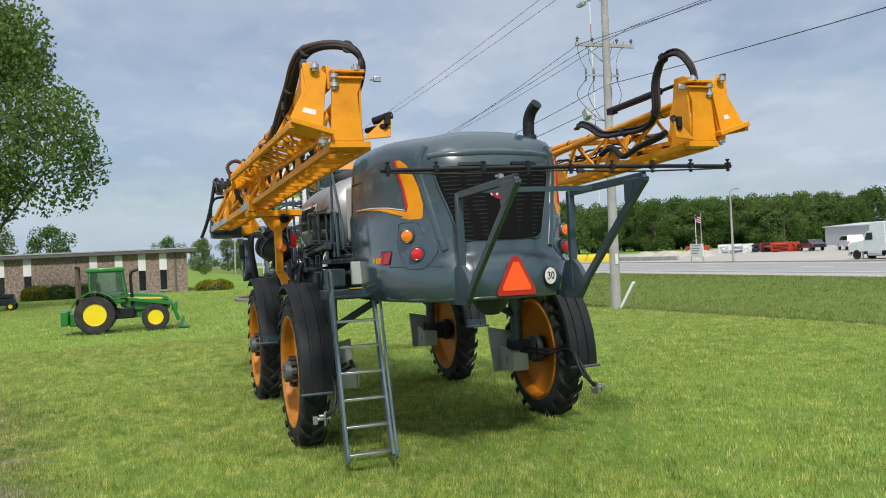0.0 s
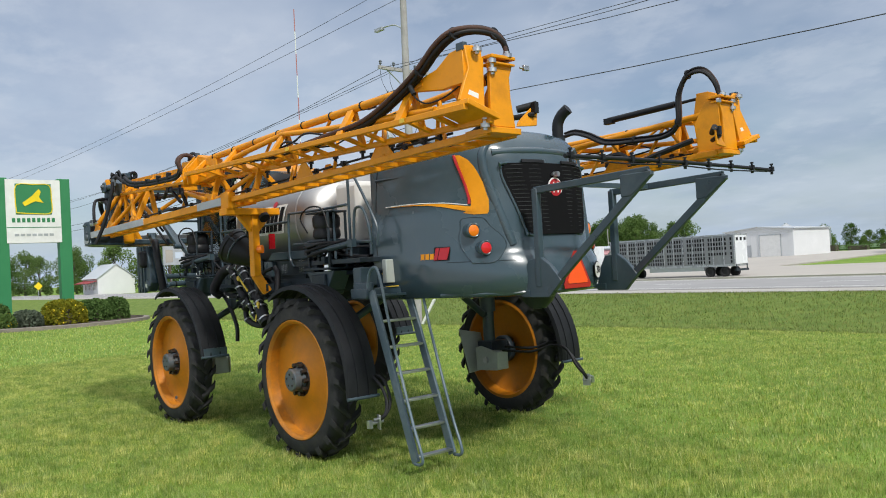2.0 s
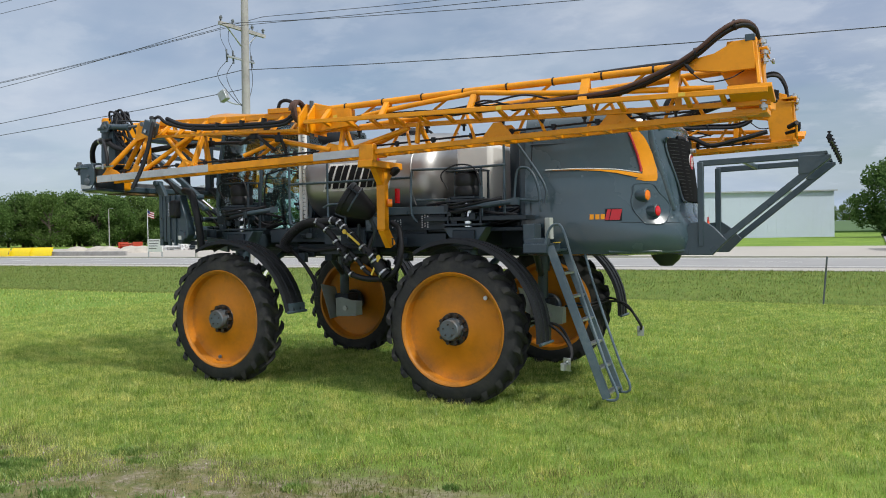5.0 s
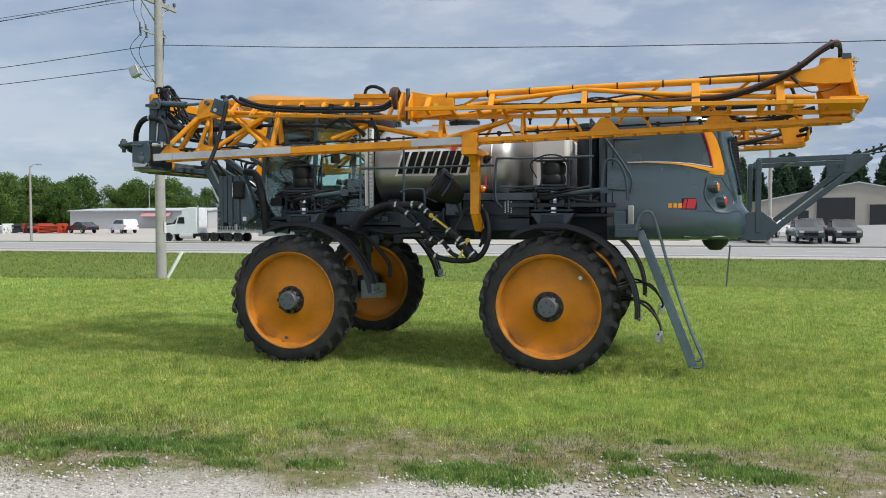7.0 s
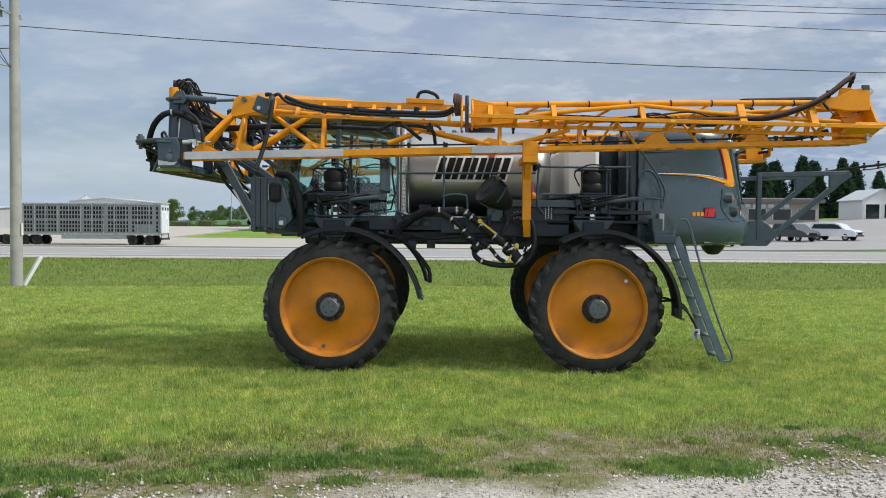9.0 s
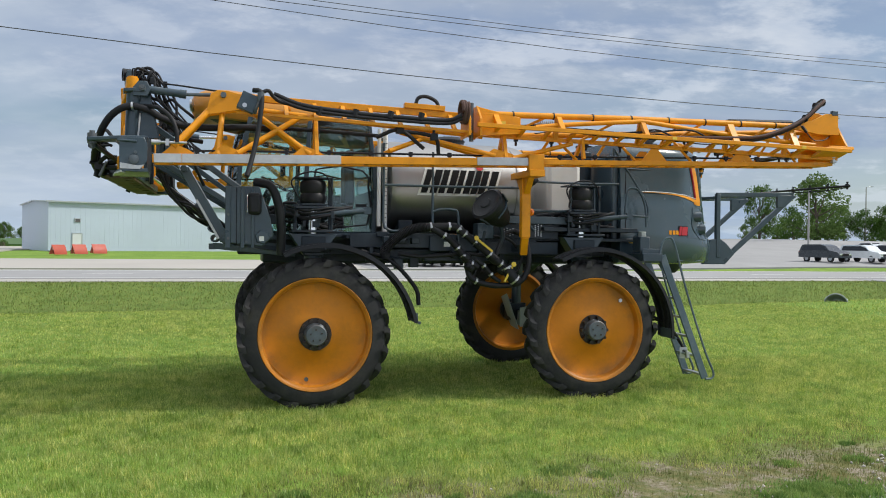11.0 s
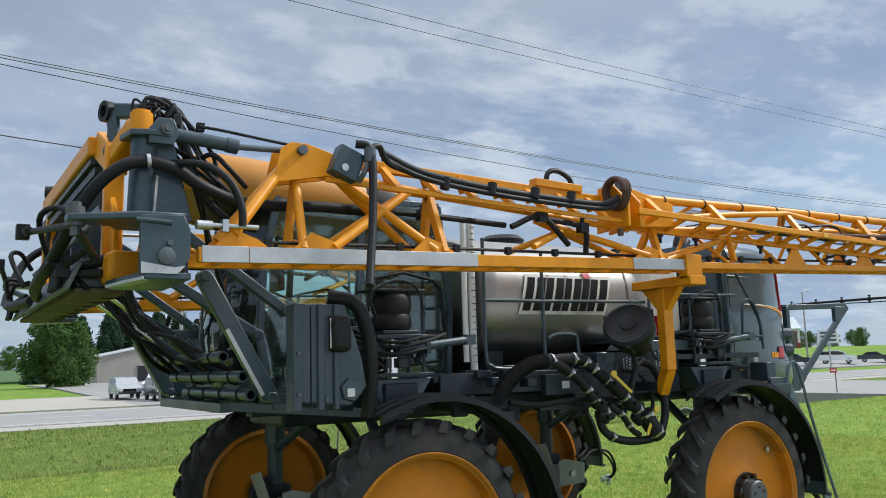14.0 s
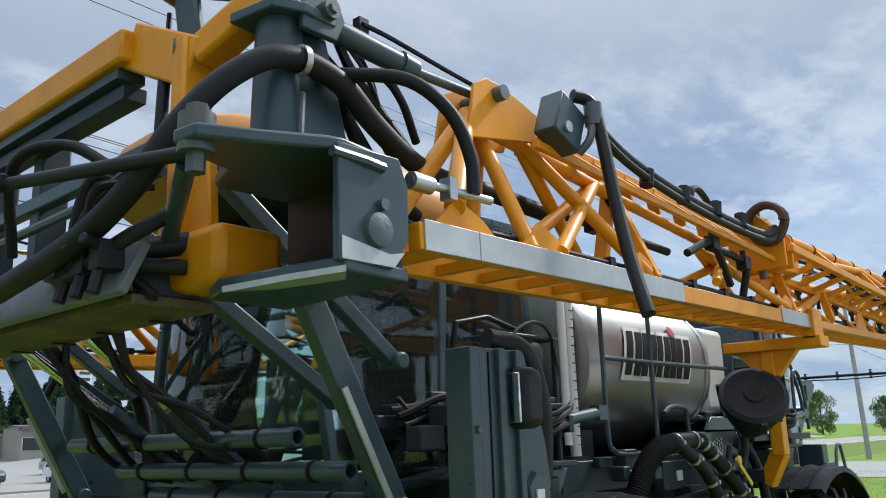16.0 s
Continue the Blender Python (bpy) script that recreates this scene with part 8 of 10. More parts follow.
# brick office with white-headed slit windows
def build_office():
    b = thing("brick_office", "long low brown brick office with flat roof", "building", (-67.3, -16.7, 0))
    b.scale = (0.71, 0.71, 0.71)
    part("wall", Mesh().span((-14, -26, 0), (0, 22.6, 5.2)), BRICK, b, smooth=False)
    part("roof", Mesh().span((-15, -27, 5.2), (0.9, 23.8, 5.75)), ROOFDARK, b, smooth=False)
    part("roof_edge", Mesh().span((0.9, -27, 5.62), (0.96, 23.8, 5.77)), GALV, b, smooth=False)
    for y in (19.6, 17.0, 14.2, 11.2, 3.6, 0.6, -5, -8, -14, -17):
        w = part("window", Mesh().span((0.0, y - 0.40, 0.4), (0.06, y + 0.40, 3.0)), BLACKGLASS, b, smooth=False)
        part("white_panel", Mesh().span((0.0, y - 0.46, 3.0), (0.10, y + 0.46, 5.15)), WHITE, w, smooth=False)
        part("sill", Mesh().span((0.0, y - 0.45, 0.25), (0.14, y + 0.45, 0.4)), GALV, w, smooth=False)
    part("downpipe", Mesh().span((0.0, 21.0, 0.0), (0.15, 21.25, 5.2)), ROOFDARK, b, smooth=False)


build_office()


def build_bush(name, label, at, sx, sy, sz, seed, leaf, count=2600, flowers=False):
    rnd = random.Random(seed)
    t = thing(name, label, "bush", at)
    pts = []
    for k in range(count):
        d = Vector((rnd.gauss(0, 1), rnd.gauss(0, 1), abs(rnd.gauss(0, 1)))).normalized() * (0.72 + 0.33 * rnd.random())
        q = Vector((math.copysign(abs(d.x) ** 0.7, d.x) * sx, math.copysign(abs(d.y) ** 0.7, d.y) * sy, d.z ** 0.7 * sz))
        pts.append(q)
    v, f = leaves(pts, 0.22, rnd)
    me = bpy.data.meshes.new("foliage")
    me.from_pydata([tuple(p) for p in v], [], f)
    me.materials.append(leaf)
    c = new("foliage", me)
    c.parent = t
    tagged(c, kind="stuff")
    part("stem", Mesh().box((0, 0, sz * 0.3), (sx * 1.2, sy * 1.2, sz * 0.6)), BARK, t)
    if flowers:
        v, f = leaves([p * 1.03 for p in pts[::14]], 0.16, rnd)
        me = bpy.data.meshes.new("flowers")
        me.from_pydata([tuple(p) for p in v], [], f)
        me.materials.append(YELLOWPAINT)
        c = new("flowers", me)
        c.parent = t
    return t


GOLDLEAF = leaf_material("golden_leaves", (0.16, 0.18, 0.02), (0.30, 0.27, 0.03))
GREYLEAF = leaf_material("grey_leaves", (0.10, 0.13, 0.09), (0.17, 0.2, 0.14))
for k, (x, y, sx, sy, sz, lf, fl) in enumerate(((-40.5, 3.4, 0.9, 0.8, 1.35, LEAF, False), (-38.6, 4.6, 0.7, 0.8, 0.9, GREYLEAF, False), (-38.8, 6.6, 1.0, 1.2, 1.35, GOLDLEAF, True), (-40.0, 8.6, 1.0, 1.0, 1.25, LEAF, False),
                                             (-40.3, 10.0, 0.9, 0.7, 1.3, LEAF, False), (-37.6, 3.2, 0.6, 0.6, 0.8, LEAF2, True))):
    build_bush("garden_shrub", ("golden flowering" if fl else "grey-leaved" if lf is GREYLEAF else "clipped green") + " shrub in the bed under the sign", (x, y, 0.1), sx, sy, sz, 40 + k, lf, 2600, fl)
tagged(solid("bed_kerb", Mesh().lathe([(5.3, -0.1), (5.3, 0.18), (5.0, 0.20), (5.0, -0.1)], (-40.2, 6.4, 0), (0, 0, 1), 40, closed=True), material("bed_stone", (0.22, 0.19, 0.16), 0.9, 0, 0.25, 2.0)), "low stone edging round the shrub bed", "edging", kind="structure")
tagged(solid("bed_mulch", Mesh().cyl((-40.2, 6.4, -0.1), (-40.2, 6.4, 0.10), 5.02, 40), material("mulch", (0.07, 0.05, 0.035), 0.95, 0, 0.3, 6.0)), "dark bark mulch in the shrub bed", "mulch", kind="structure")
for k, y in enumerate((-9.3, -11.4, -13.3)):
    build_bush("office_shrub", "rounded green shrub along the brick wall", (-65.5, y, 0), 1.0, 1.25, 1.25, 60 + k, LEAF if k != 2 else GOLDLEAF, 1200)
build_bush("office_shrub", "golden green shrub along the brick wall", (-65.5, 1.6, 0), 1.0, 1.7, 1.0, 66, GOLDLEAF, 1200)
for k, (x, y) in enumerate(((64.5, 0.5), (66.5, 2.0), (61.0, 3.0), (70, -1.5))):
    build_bush("verge_shrub", "loose green shrub on the verge", (x, y, 0), 2.4, 2.2, 2.6, 70 + k, LEAF2, 1800)


# ---- signs, poles and wires ----
def build_sign():
    g = thing("dealer_sign", "tall white sign board between two green posts", "sign", (-42.5, 6.1, 0))
    for y in (-1.75, 1.75):
        part("post", Mesh().span((-0.28, y - 0.36, 0), (0.28, y + 0.36, 8.85)), SIGNGREEN, g, "green sign post", bevel=0.03, smooth=False)
    p = part("panel", Mesh().span((-0.2, -1.52, 4.95), (0.34, 1.52, 8.75)), WHITE, g, smooth=False)
    part("green_field", Mesh().span((0.34, -1.0, 6.65), (0.355, 1.0, 8.5)), SIGNGREEN, p, bevel=0.005, smooth=False)
    part("yellow_rim", Mesh().tube(curve([(0.36, -0.95, 6.75), (0.36, -1.0, 7.6), (0.36, -0.9, 8.42), (0.36, 0, 8.46), (0.36, 0.9, 8.42), (0.36, 1.0, 7.6), (0.36, 0.95, 6.75), (0.36, 0, 6.70), (0.36, -0.95, 6.75)], 3), 0.03, 5), YELLOWPAINT, p)
    # plain leaping form in yellow
    part("yellow_shape", Mesh().plate([(0.37, -0.62, 7.35), (0.37, -0.1, 7.75), (0.37, 0.3, 8.2), (0.37, 0.42, 8.0), (0.37, 0.3, 7.7), (0.37, 0.55, 7.35), (0.37, 0.1, 7.45), (0.37, -0.5, 7.15)], 0.02), YELLOWPAINT, p)
    for k in range(9):
        part("letter_bar", Mesh().span((0.34, -1.22 + 0.275 * k, 6.18), (0.355, -1.04 + 0.275 * k, 6.44)), SIGNGREEN, p, smooth=False)
    part("divider", Mesh().span((0.34, -1.5, 5.86), (0.352, 1.5, 5.90)), SIGNGREEN, p, smooth=False)
    for k in range(7):
        part("letter_bar", Mesh().span((0.34, -1.1 + 0.32 * k, 5.36), (0.355, -0.86 + 0.32 * k, 5.5)), GALV, p, smooth=False)


build_sign()


def build_billboard():
    b = thing("billboard", "white billboard on two thin posts beyond the road", "billboard", (-113.3, 44.3, 0))
    b.scale = (1.0, 0.72, 1.0)
    for y in (-1.9, 1.9):
        part("post", Mesh().span((-0.12, y - 0.14, 0), (0.12, y + 0.14, 4.8)), BARK, b, smooth=False)
    p = part("board", Mesh().span((-0.15, -3.4, 4.6), (0.15, 3.4, 7.6)), GALV, b, smooth=False)
    part("picture_block", Mesh().span((0.15, -2.9, 5.0), (0.17, -1.3, 7.0)), TAN, p, smooth=False)
    part("picture_block", Mesh().span((0.15, -0.8, 5.6), (0.17, 0.9, 6.6)), METALBLUE, p, smooth=False)
    part("picture_block", Mesh().span((0.15, 1.4, 5.0), (0.17, 3.0, 7.2)), ROOFDARK, p, smooth=False)


build_billboard()


def wire(a, b, sag, r=0.012, n=14, name="power_line_wire"):
    pts = [Vector(a).lerp(Vector(b), k / n) - Vector((0, 0, 4 * sag * (k / n) * (1 - k / n))) for k in range(n + 1)]
    return tagged(solid(name, Mesh().tube(pts, r, 5), WIRE), "thin dark overhead power line wire", "wire", "overhead wires")


POLE_X, POLE_Y = (-14.65, 63.0, -93.0, 141.0, -171.0), 13.2


def build_pole(x, main):
    p = thing("utility_pole", "weathered wooden utility pole with crossarm", "utility pole", (x, POLE_Y, -0.12), "utility poles")
    part("pole", Mesh().tube([(0, 0, 0), (-0.05, 0.1, 6.8), (-0.12, 0.25, 14.1)], 0.20, 18, 0.125), WOODPOLE, p)
    top = Vector((-0.10, 0.2, 10.35))
    arm = part("crossarm", Mesh().beam(top + Vector((-0.12, -1.3, 0)), top + Vector((-0.12, 1.3, 0)), 0.10, 0.13), WOODPOLE, p)
    for e in (-1, 1):
        part("brace", Mesh().beam(top + Vector((-0.15, e * 0.85, -0.05)), top + Vector((-0.10, 0, -0.75)), 0.05, 0.03), GALV, arm)
        for y in (1.2, 0.55):
            part("insulator", Mesh().lathe([(0.02, 0.0), (0.02, 0.08), (0.06, 0.10), (0.045, 0.14), (0.07, 0.17), (0.03, 0.24), (0.0, 0.25)], top + Vector((-0.12, e * y, 0.05)), (0, 0, 1), 10), HUB, arm)
    if main:
        part("slant_guard", Mesh().beam((0.17, 0.13, 0.10), (0.58, 0.48, 1.08), 0.26, 0.10), WHITE, p, "white slanted guy guard", bevel=0.02)
        cut = part("cutout_bar", Mesh().beam((-0.15, -0.75, 9.15), (-0.15, 0.75, 9.15), 0.07, 0.07), GALV, p)
        for y in (-0.7, -0.35, 0.4, 0.7):
            part("fuse_cutout", Mesh().cyl((-0.22, y, 8.95), (-0.30, y + 0.05, 9.45), 0.035, 8).box((-0.2, y, 9.2), (0.08, 0.06, 0.10)), HUB, cut)
            part("drop_lead", Mesh().tube(curve([(-0.25, y, 9.0), (-0.45, y * 1.4, 8.4), (-0.2, y * 0.6, 7.6), (-0.1, 0.05, 7.3)]), 0.012, 5), WIRE, cut)
            part("jumper", Mesh().tube(curve([(-0.28, y, 9.45), (-0.4, y * 1.2, 9.9), (-0.2, y * 1.5, 10.5)]), 0.009, 5), WIRE, cut)
        fl = part("flood_light", Mesh().box((-0.62, -0.5, 7.72), (0.36, 0.22, 0.40), Matrix.Rotation(radians(-25), 3, "Y")), GALV, p, "grey flood light", bevel=0.02)
        part("lamp_arm", Mesh().tube(curve([(-0.1, 0.08, 7.4), (-0.4, -0.2, 7.45), (-0.62, -0.5, 7.6)]), 0.025, 6), GALV, fl)
        part("street_lamp_arm", Mesh().tube(curve([(-0.12, 0.2, 12.0), (-0.6, 0.1, 12.3), (-1.3, 0.0, 12.35)]), 0.03, 6).box((-1.5, 0, 12.32), (0.5, 0.18, 0.12)), GALV, p)
        part("climb_step", Mesh().box((0.2, 0.0, 2.0), (0.02, 0.12, 0.4)), WHITE, p)
    return p


for k, x in enumerate(POLE_X):
    build_pole(x, k == 0)
order = sorted(POLE_X)
for a, b in zip(order, order[1:]):
    for y, z, sag in ((-1.2, 10.2, 2.0), (-0.55, 10.25, 1.30), (1.2, 11.0, 1.4), (0.25, 13.9, 0.75), (-0.2, 13.0, 0.45), (0.15, 8.66, 1.5), (0.1, 7.9, 1.2)):
        if z == 7.9 and a >= order[2]:
            continue
        wire((a - 0.2, POLE_Y + y + (0.2 if abs(y) > 0.5 else 0), z), (b - 0.2, POLE_Y + y + (0.2 if abs(y) > 0.5 else 0), z), sag, 0.011 if z > 9 else 0.014)


def build_light_pole(x, y, h):
    p = thing("street_lamp", "slim grey street lamp at the yard", "street lamp", (x, y, 0), "street lamps")
    part("pole", Mesh().tube([(0, 0, 0), (0, 0, h)], 0.13, 10, 0.08), WOODPOLE, p)
    part("lamp_head", Mesh().tube(curve([(0, 0, h - 0.2), (0.4, 0, h + 0.1), (0.9, 0, h + 0.15)]), 0.04, 6).box((1.1, 0, h + 0.12), (0.5, 0.22, 0.14)), GALV, p)


for x, y, h in ((-56.9, 53.2, 7.4), (-112, 150, 9), (-60, 210, 9), (59.7, 65.5, 7.5), (90.5, 56.0, 9.4), (97.5, 98.9, 8.8), (-150, 120, 9)):
    build_light_pole(x, y, h)
flag = thing("flagpole", "white flagpole with a small striped flag", "flagpole", (-69.3, 58, 0))
part("pole", Mesh().tube([(0, 0, 0), (0, 0, 7.6)], 0.06, 8, 0.04), WHITE, flag)
flag.scale = (0.72, 0.72, 0.72)
fl = part("flag", Mesh().sheet([[(0.05 + 0.18 * i, 0.06 * math.sin(i * 1.1), 7.4 - 0.18 * j - 0.05 * i) for i in range(9)] for j in range(7)], 0.01), RED, flag, "faded red and white flag")
for j in range(3):
    part("stripe", Mesh().sheet([[(0.05 + 0.18 * i, 0.06 * math.sin(i * 1.1) - 0.02, 7.31 - 0.36 * j - 0.05 * i - d) for i in range(9)] for d in (0, 0.15)], 0.01), WHITE, fl)
part("canton", Mesh().sheet([[(0.05 + 0.18 * i, 0.06 * math.sin(i * 1.1) - 0.03, 7.40 - 0.05 * i - d) for i in range(4)] for d in (0, 0.5)], 0.01), material("flag_blue", (0.03, 0.04, 0.16), 0.7), fl)
ws = thing("yard_sign", "white yard sign board beside the road", "sign", (-63.4, 53.6, 0))
ws.scale = (0.8, 1.0, 0.8)
part("board", Mesh().span((-1.4, -0.05, 0.7), (1.4, 0.05, 2.5)), WHITE, ws, smooth=False)
for x in (-1.3, 1.3):
    part("post", Mesh().span((x - 0.06, -0.06, 0), (x + 0.06, 0.06, 0.7)), GALV, ws, smooth=False)
for k in range(4):
    part("letter_bar", Mesh().span((-1.1, -0.062, 2.2 - 0.35 * k), (0.9 - 0.2 * k, -0.051, 2.3 - 0.35 * k)), ROOFDARK, ws, smooth=False)
# red made paler: the distance haze is put into the mast's colour
MASTRED = material("haze_paled_red", (0.42, 0.16, 0.15), 0.6)
mast = thing("radio_mast", "thin red and white guyed radio mast far off", "radio mast", (-560, 335, 0))
for k in range(12):
    part("mast_section", Mesh().tube([(0, 0, 18.0 * k), (0, 0, 18.0 * (k + 1))], 0.40, 5), MASTRED if k % 2 else WHITE, mast)
post = thing("marker_post", "thin dark marker post on the lawn edge", "post", (5.45, 15.6, -0.25))
part("stake", Mesh().cyl((0, 0, 0), (0.12, 0.0, 1.55), 0.026, 8), HUB, post)
cul = thing("culvert", "half-buried grey culvert pipe end in the ditch", "culvert", (21.4, 15.9, -0.40))
cul.scale = (0.62, 0.62, 0.62)
part("pipe", Mesh().lathe([(0.36, -1.3), (0.44, -1.3), (0.47, 1.0), (0.39, 1.0)], (0, 0, 0.34), (-0.72, -0.62, 0.0), 24, closed=True), GALV, cul)
part("flared_end", Mesh().lathe([(0.38, 0.9), (0.46, 0.9), (0.78, 1.6), (0.72, 1.62)], (0, 0, 0.34), (-0.72, -0.62, 0.05), 24, closed=True), GALV, cul)
sp = thing("speed_sign", "small yellow warning sign beside the road", "road sign", (-150, 33, 0))
part("post", Mesh().span((-0.05, -0.05, 0), (0.05, 0.05, 2.2)), GALV, sp, smooth=False)
part("board", Mesh().plate([(0.06, 0, 1.7), (0.06, 0.75, 2.45), (0.06, 0, 3.2), (0.06, -0.75, 2.45)], 0.03), YELLOWPAINT, sp, smooth=False)


# ---- vehicles ----
CARWHITE = material("white_car_paint", (0.72, 0.74, 0.76), 0.25, 0.0, 0.03, 1.0, coat=0.6)
CARDARK = material("dark_car_paint", (0.018, 0.02, 0.024), 0.25, 0.0, 0.1, 1.0, coat=0.6)
CARGREY = material("silver_car_paint", (0.36, 0.38, 0.40), 0.28, 0.3, 0.05, 1.0, coat=0.6)
CARTYRE = material("car_tyre", (0.02, 0.02, 0.02), 0.85)

PROFILE = {
    "suv": ([(-2.35, 0.45), (-2.38, 0.95), (-2.28, 1.15), (-2.05, 1.68), (-1.7, 1.76), (0.2, 1.76), (0.75, 1.60), (1.25, 1.15), (2.15, 1.0), (2.38, 0.8), (2.40, 0.42)],
            [(-2.0, 1.18), (-1.80, 1.62), (0.15, 1.64), (0.65, 1.52), (1.05, 1.16)], 1.86, 1.42),
    "pickup": ([(-2.85, 0.55), (-2.88, 1.15), (-1.0, 1.17), (-0.98, 1.20), (-0.8, 1.82), (-0.5, 1.88), (0.55, 1.86), (1.15, 1.30), (2.55, 1.18), (2.82, 0.95), (2.85, 0.52)],
               [(-0.85, 1.25), (-0.70, 1.76), (0.5, 1.76), (0.95, 1.28)], 1.95, 1.75),
    "sedan": ([(-2.35, 0.42), (-2.38, 0.85), (-2.2, 0.98), (-1.7, 1.02), (-1.05, 1.40), (0.15, 1.44), (0.95, 1.0), (2.1, 0.88), (2.35, 0.65), (2.36, 0.38)],
              [(-1.45, 1.03), (-0.98, 1.34), (0.12, 1.37), (0.72, 1.02)], 1.78, 1.40),
}


def build_car(kind, paint, label, at, turn, name="car"):
    prof, win, width, base = PROFILE[kind]
    c = thing(name, label, "pickup truck" if kind == "pickup" else "car", at, "parked vehicles")
    c.rotation_euler = (0, 0, radians(turn))
    m = Mesh()
    rows = []
    for y, k in ((-1.0, 0.93), (-0.94, 1.0), (-0.5, 1.0), (0.5, 1.0), (0.94, 1.0), (1.0, 0.93)):
        rows.append([(x * (0.985 + 0.015 * k), y * width / 2 * (1 - 0.16 * max(0, (z - 0.95))), 0.42 + (z - 0.42) * (0.97 + 0.03 * k)) for x, z in prof])
    n = len(prof)
    v = [p for r in rows for p in r]
    f = [(i * n + j, i * n + (j + 1) % n, (i + 1) * n + (j + 1) % n, (i + 1) * n + j) for i in range(5) for j in range(n)] + [tuple(range(n)), tuple(range(5 * n, 6 * n))]
    part("body", m.add(v, f), paint, c)
    for s in (-1, 1):
        q = [(x, s * (width / 2 * (1 - 0.16 * max(0, (z - 0.95))) + 0.012), z) for x, z in win]
        part("side_window", Mesh().plate(q, 0.02), BLACKGLASS, c)
        part("head_lamp", Mesh().box((prof[-2][0] - 0.04, s * width * 0.36, prof[-2][1] - 0.02), (0.16, 0.36, 0.16)), CHROME, c)
        part("tail_lamp", Mesh().box((prof[1][0] + 0.02, s * width * 0.44, prof[1][1] - 0.05), (0.10, 0.14, 0.26)), LAMPRED, c)
    a, b = win[-1], win[-2]
    w = width * 0.40
    part("windscreen", Mesh().plate([(a[0] + 0.10, -w, a[1]), (a[0] + 0.10, w, a[1]), (b[0] + 0.12, w * 0.92, b[1] + 0.02), (b[0] + 0.12, -w * 0.92, b[1] + 0.02)], 0.03), BLACKGLASS, c)
    a, b = win[0], win[1]
    part("rear_window", Mesh().plate([(a[0] - 0.16, -w, a[1]), (a[0] - 0.16, w, a[1]), (b[0] - 0.14, w * 0.9, b[1]), (b[0] - 0.14, -w * 0.9, b[1])], 0.03), BLACKGLASS, c)
    part("grille", Mesh().box((prof[-1][0] - 0.02, 0, 0.72), (0.05, width * 0.55, 0.24)), BLACK, c)
    part("bumper", Mesh().box((prof[-1][0] - 0.04, 0, 0.5), (0.16, width * 0.92, 0.16)), DARK, c)
    r = 0.39 if kind == "pickup" else 0.34
    for x in (-base, base * 0.97):
        for s in (-1, 1):
            wh = part("wheel", Mesh().lathe([(0.0, -0.1), (r * 0.66, -0.1), (r, -0.09), (r, 0.11), (r * 0.66, 0.12), (r * 0.6, 0.08), (0.0, 0.08)], (x, s * (width / 2 - 0.12), r), (0, s, 0), 20), CARTYRE, c)
            part("hubcap", Mesh().lathe([(0.0, 0.09), (r * 0.6, 0.10), (r * 0.62, 0.06), (0.0, 0.06)], (x, s * (width / 2 - 0.12), r), (0, s, 0), 16), CARGREY, wh)
    return c


def car(kind, paint, label, x, y, turn):
    build_car(kind, paint, label, (x, y, 0.05), turn)


car("pickup", CARWHITE, "white pickup truck parked on the lot", 13.2, 70, -114)
car("suv", CARDARK, "black sport utility vehicle parked on the lot", 10.84, 59.4, -92)
car("pickup", CARDARK, "dark pickup truck parked on the lot", 14.34, 59.4, -88)
car("suv", CARGREY, "silver sport utility vehicle parked behind others", 9.0, 64, -92)
car("pickup", CARDARK, "black pickup truck parked on the lot", 17.2, 59.6, -90)
car("suv", CARWHITE, "white sport utility vehicle parked on the lot", 24.5, 61, -88)
car("suv", CARDARK, "dark sport utility vehicle parked near the verge", 34.5, 68, -70)
car("suv", CARWHITE, "white sport utility vehicle parked at an angle", 38.8, 68.5, -50)
car("suv", CARGREY, "silver car parked before the tan shed", 30.0, 74, -80)
car("suv", CARDARK, "black sport utility vehicle in the far car row", 55.2, 57.5, -78)
car("suv", CARWHITE, "white sport utility vehicle in the far car row", 59.6, 57, -78)
car("suv", CARDARK, "dark sport utility vehicle in the far car row", 63.9, 57, -78)
car("suv", CARWHITE, "pale sport utility vehicle in the far car row", 69.7, 57, -78)
car("sedan", CARWHITE, "white car behind the far car row", 68.9, 66, -78)
car("pickup", CARDARK, "dark pickup truck at the end of the car row", 74.0, 57, -78)
for k in range(5):
    kd = ("suv", "sedan", "suv", "sedan", "pickup", "suv", "sedan", "suv", "sedan", "suv", "pickup", "suv")[k]
    pt, cn = ((CARGREY, "silver"), (CARDARK, "black"), (CARWHITE, "white"), (CARDARK, "dark"), (CARWHITE, "white"))[k % 5]
    car(kd, pt, cn + " " + {"suv": "sport utility vehicle", "sedan": "sedan", "pickup": "pickup truck"}[kd] + " parked in a row on the lot", 81 + 8.5 * k, 57.5 - 0.4 * k, -60)
car("sedan", CARDARK, "black sedan standing on the gravel yard", -68.8, 75, 158)
car("suv", CARWHITE, "white sport utility vehicle at the workshop", -62.7, 75, 150)
car("pickup", CARDARK, "black pickup truck at the workshop", -54.5, 76, 165)
car("pickup", CARDARK, "dark pickup truck parked in the second row", 15.9, 66, -90)


TRAILERGREY = material("dull_aluminium", (0.23, 0.24, 0.25), 0.55, 0.2, 0.12, 1.2, dirt=(0.18, 0.17, 0.155), dirt_amount=0.4, dirt_scale=1.5)


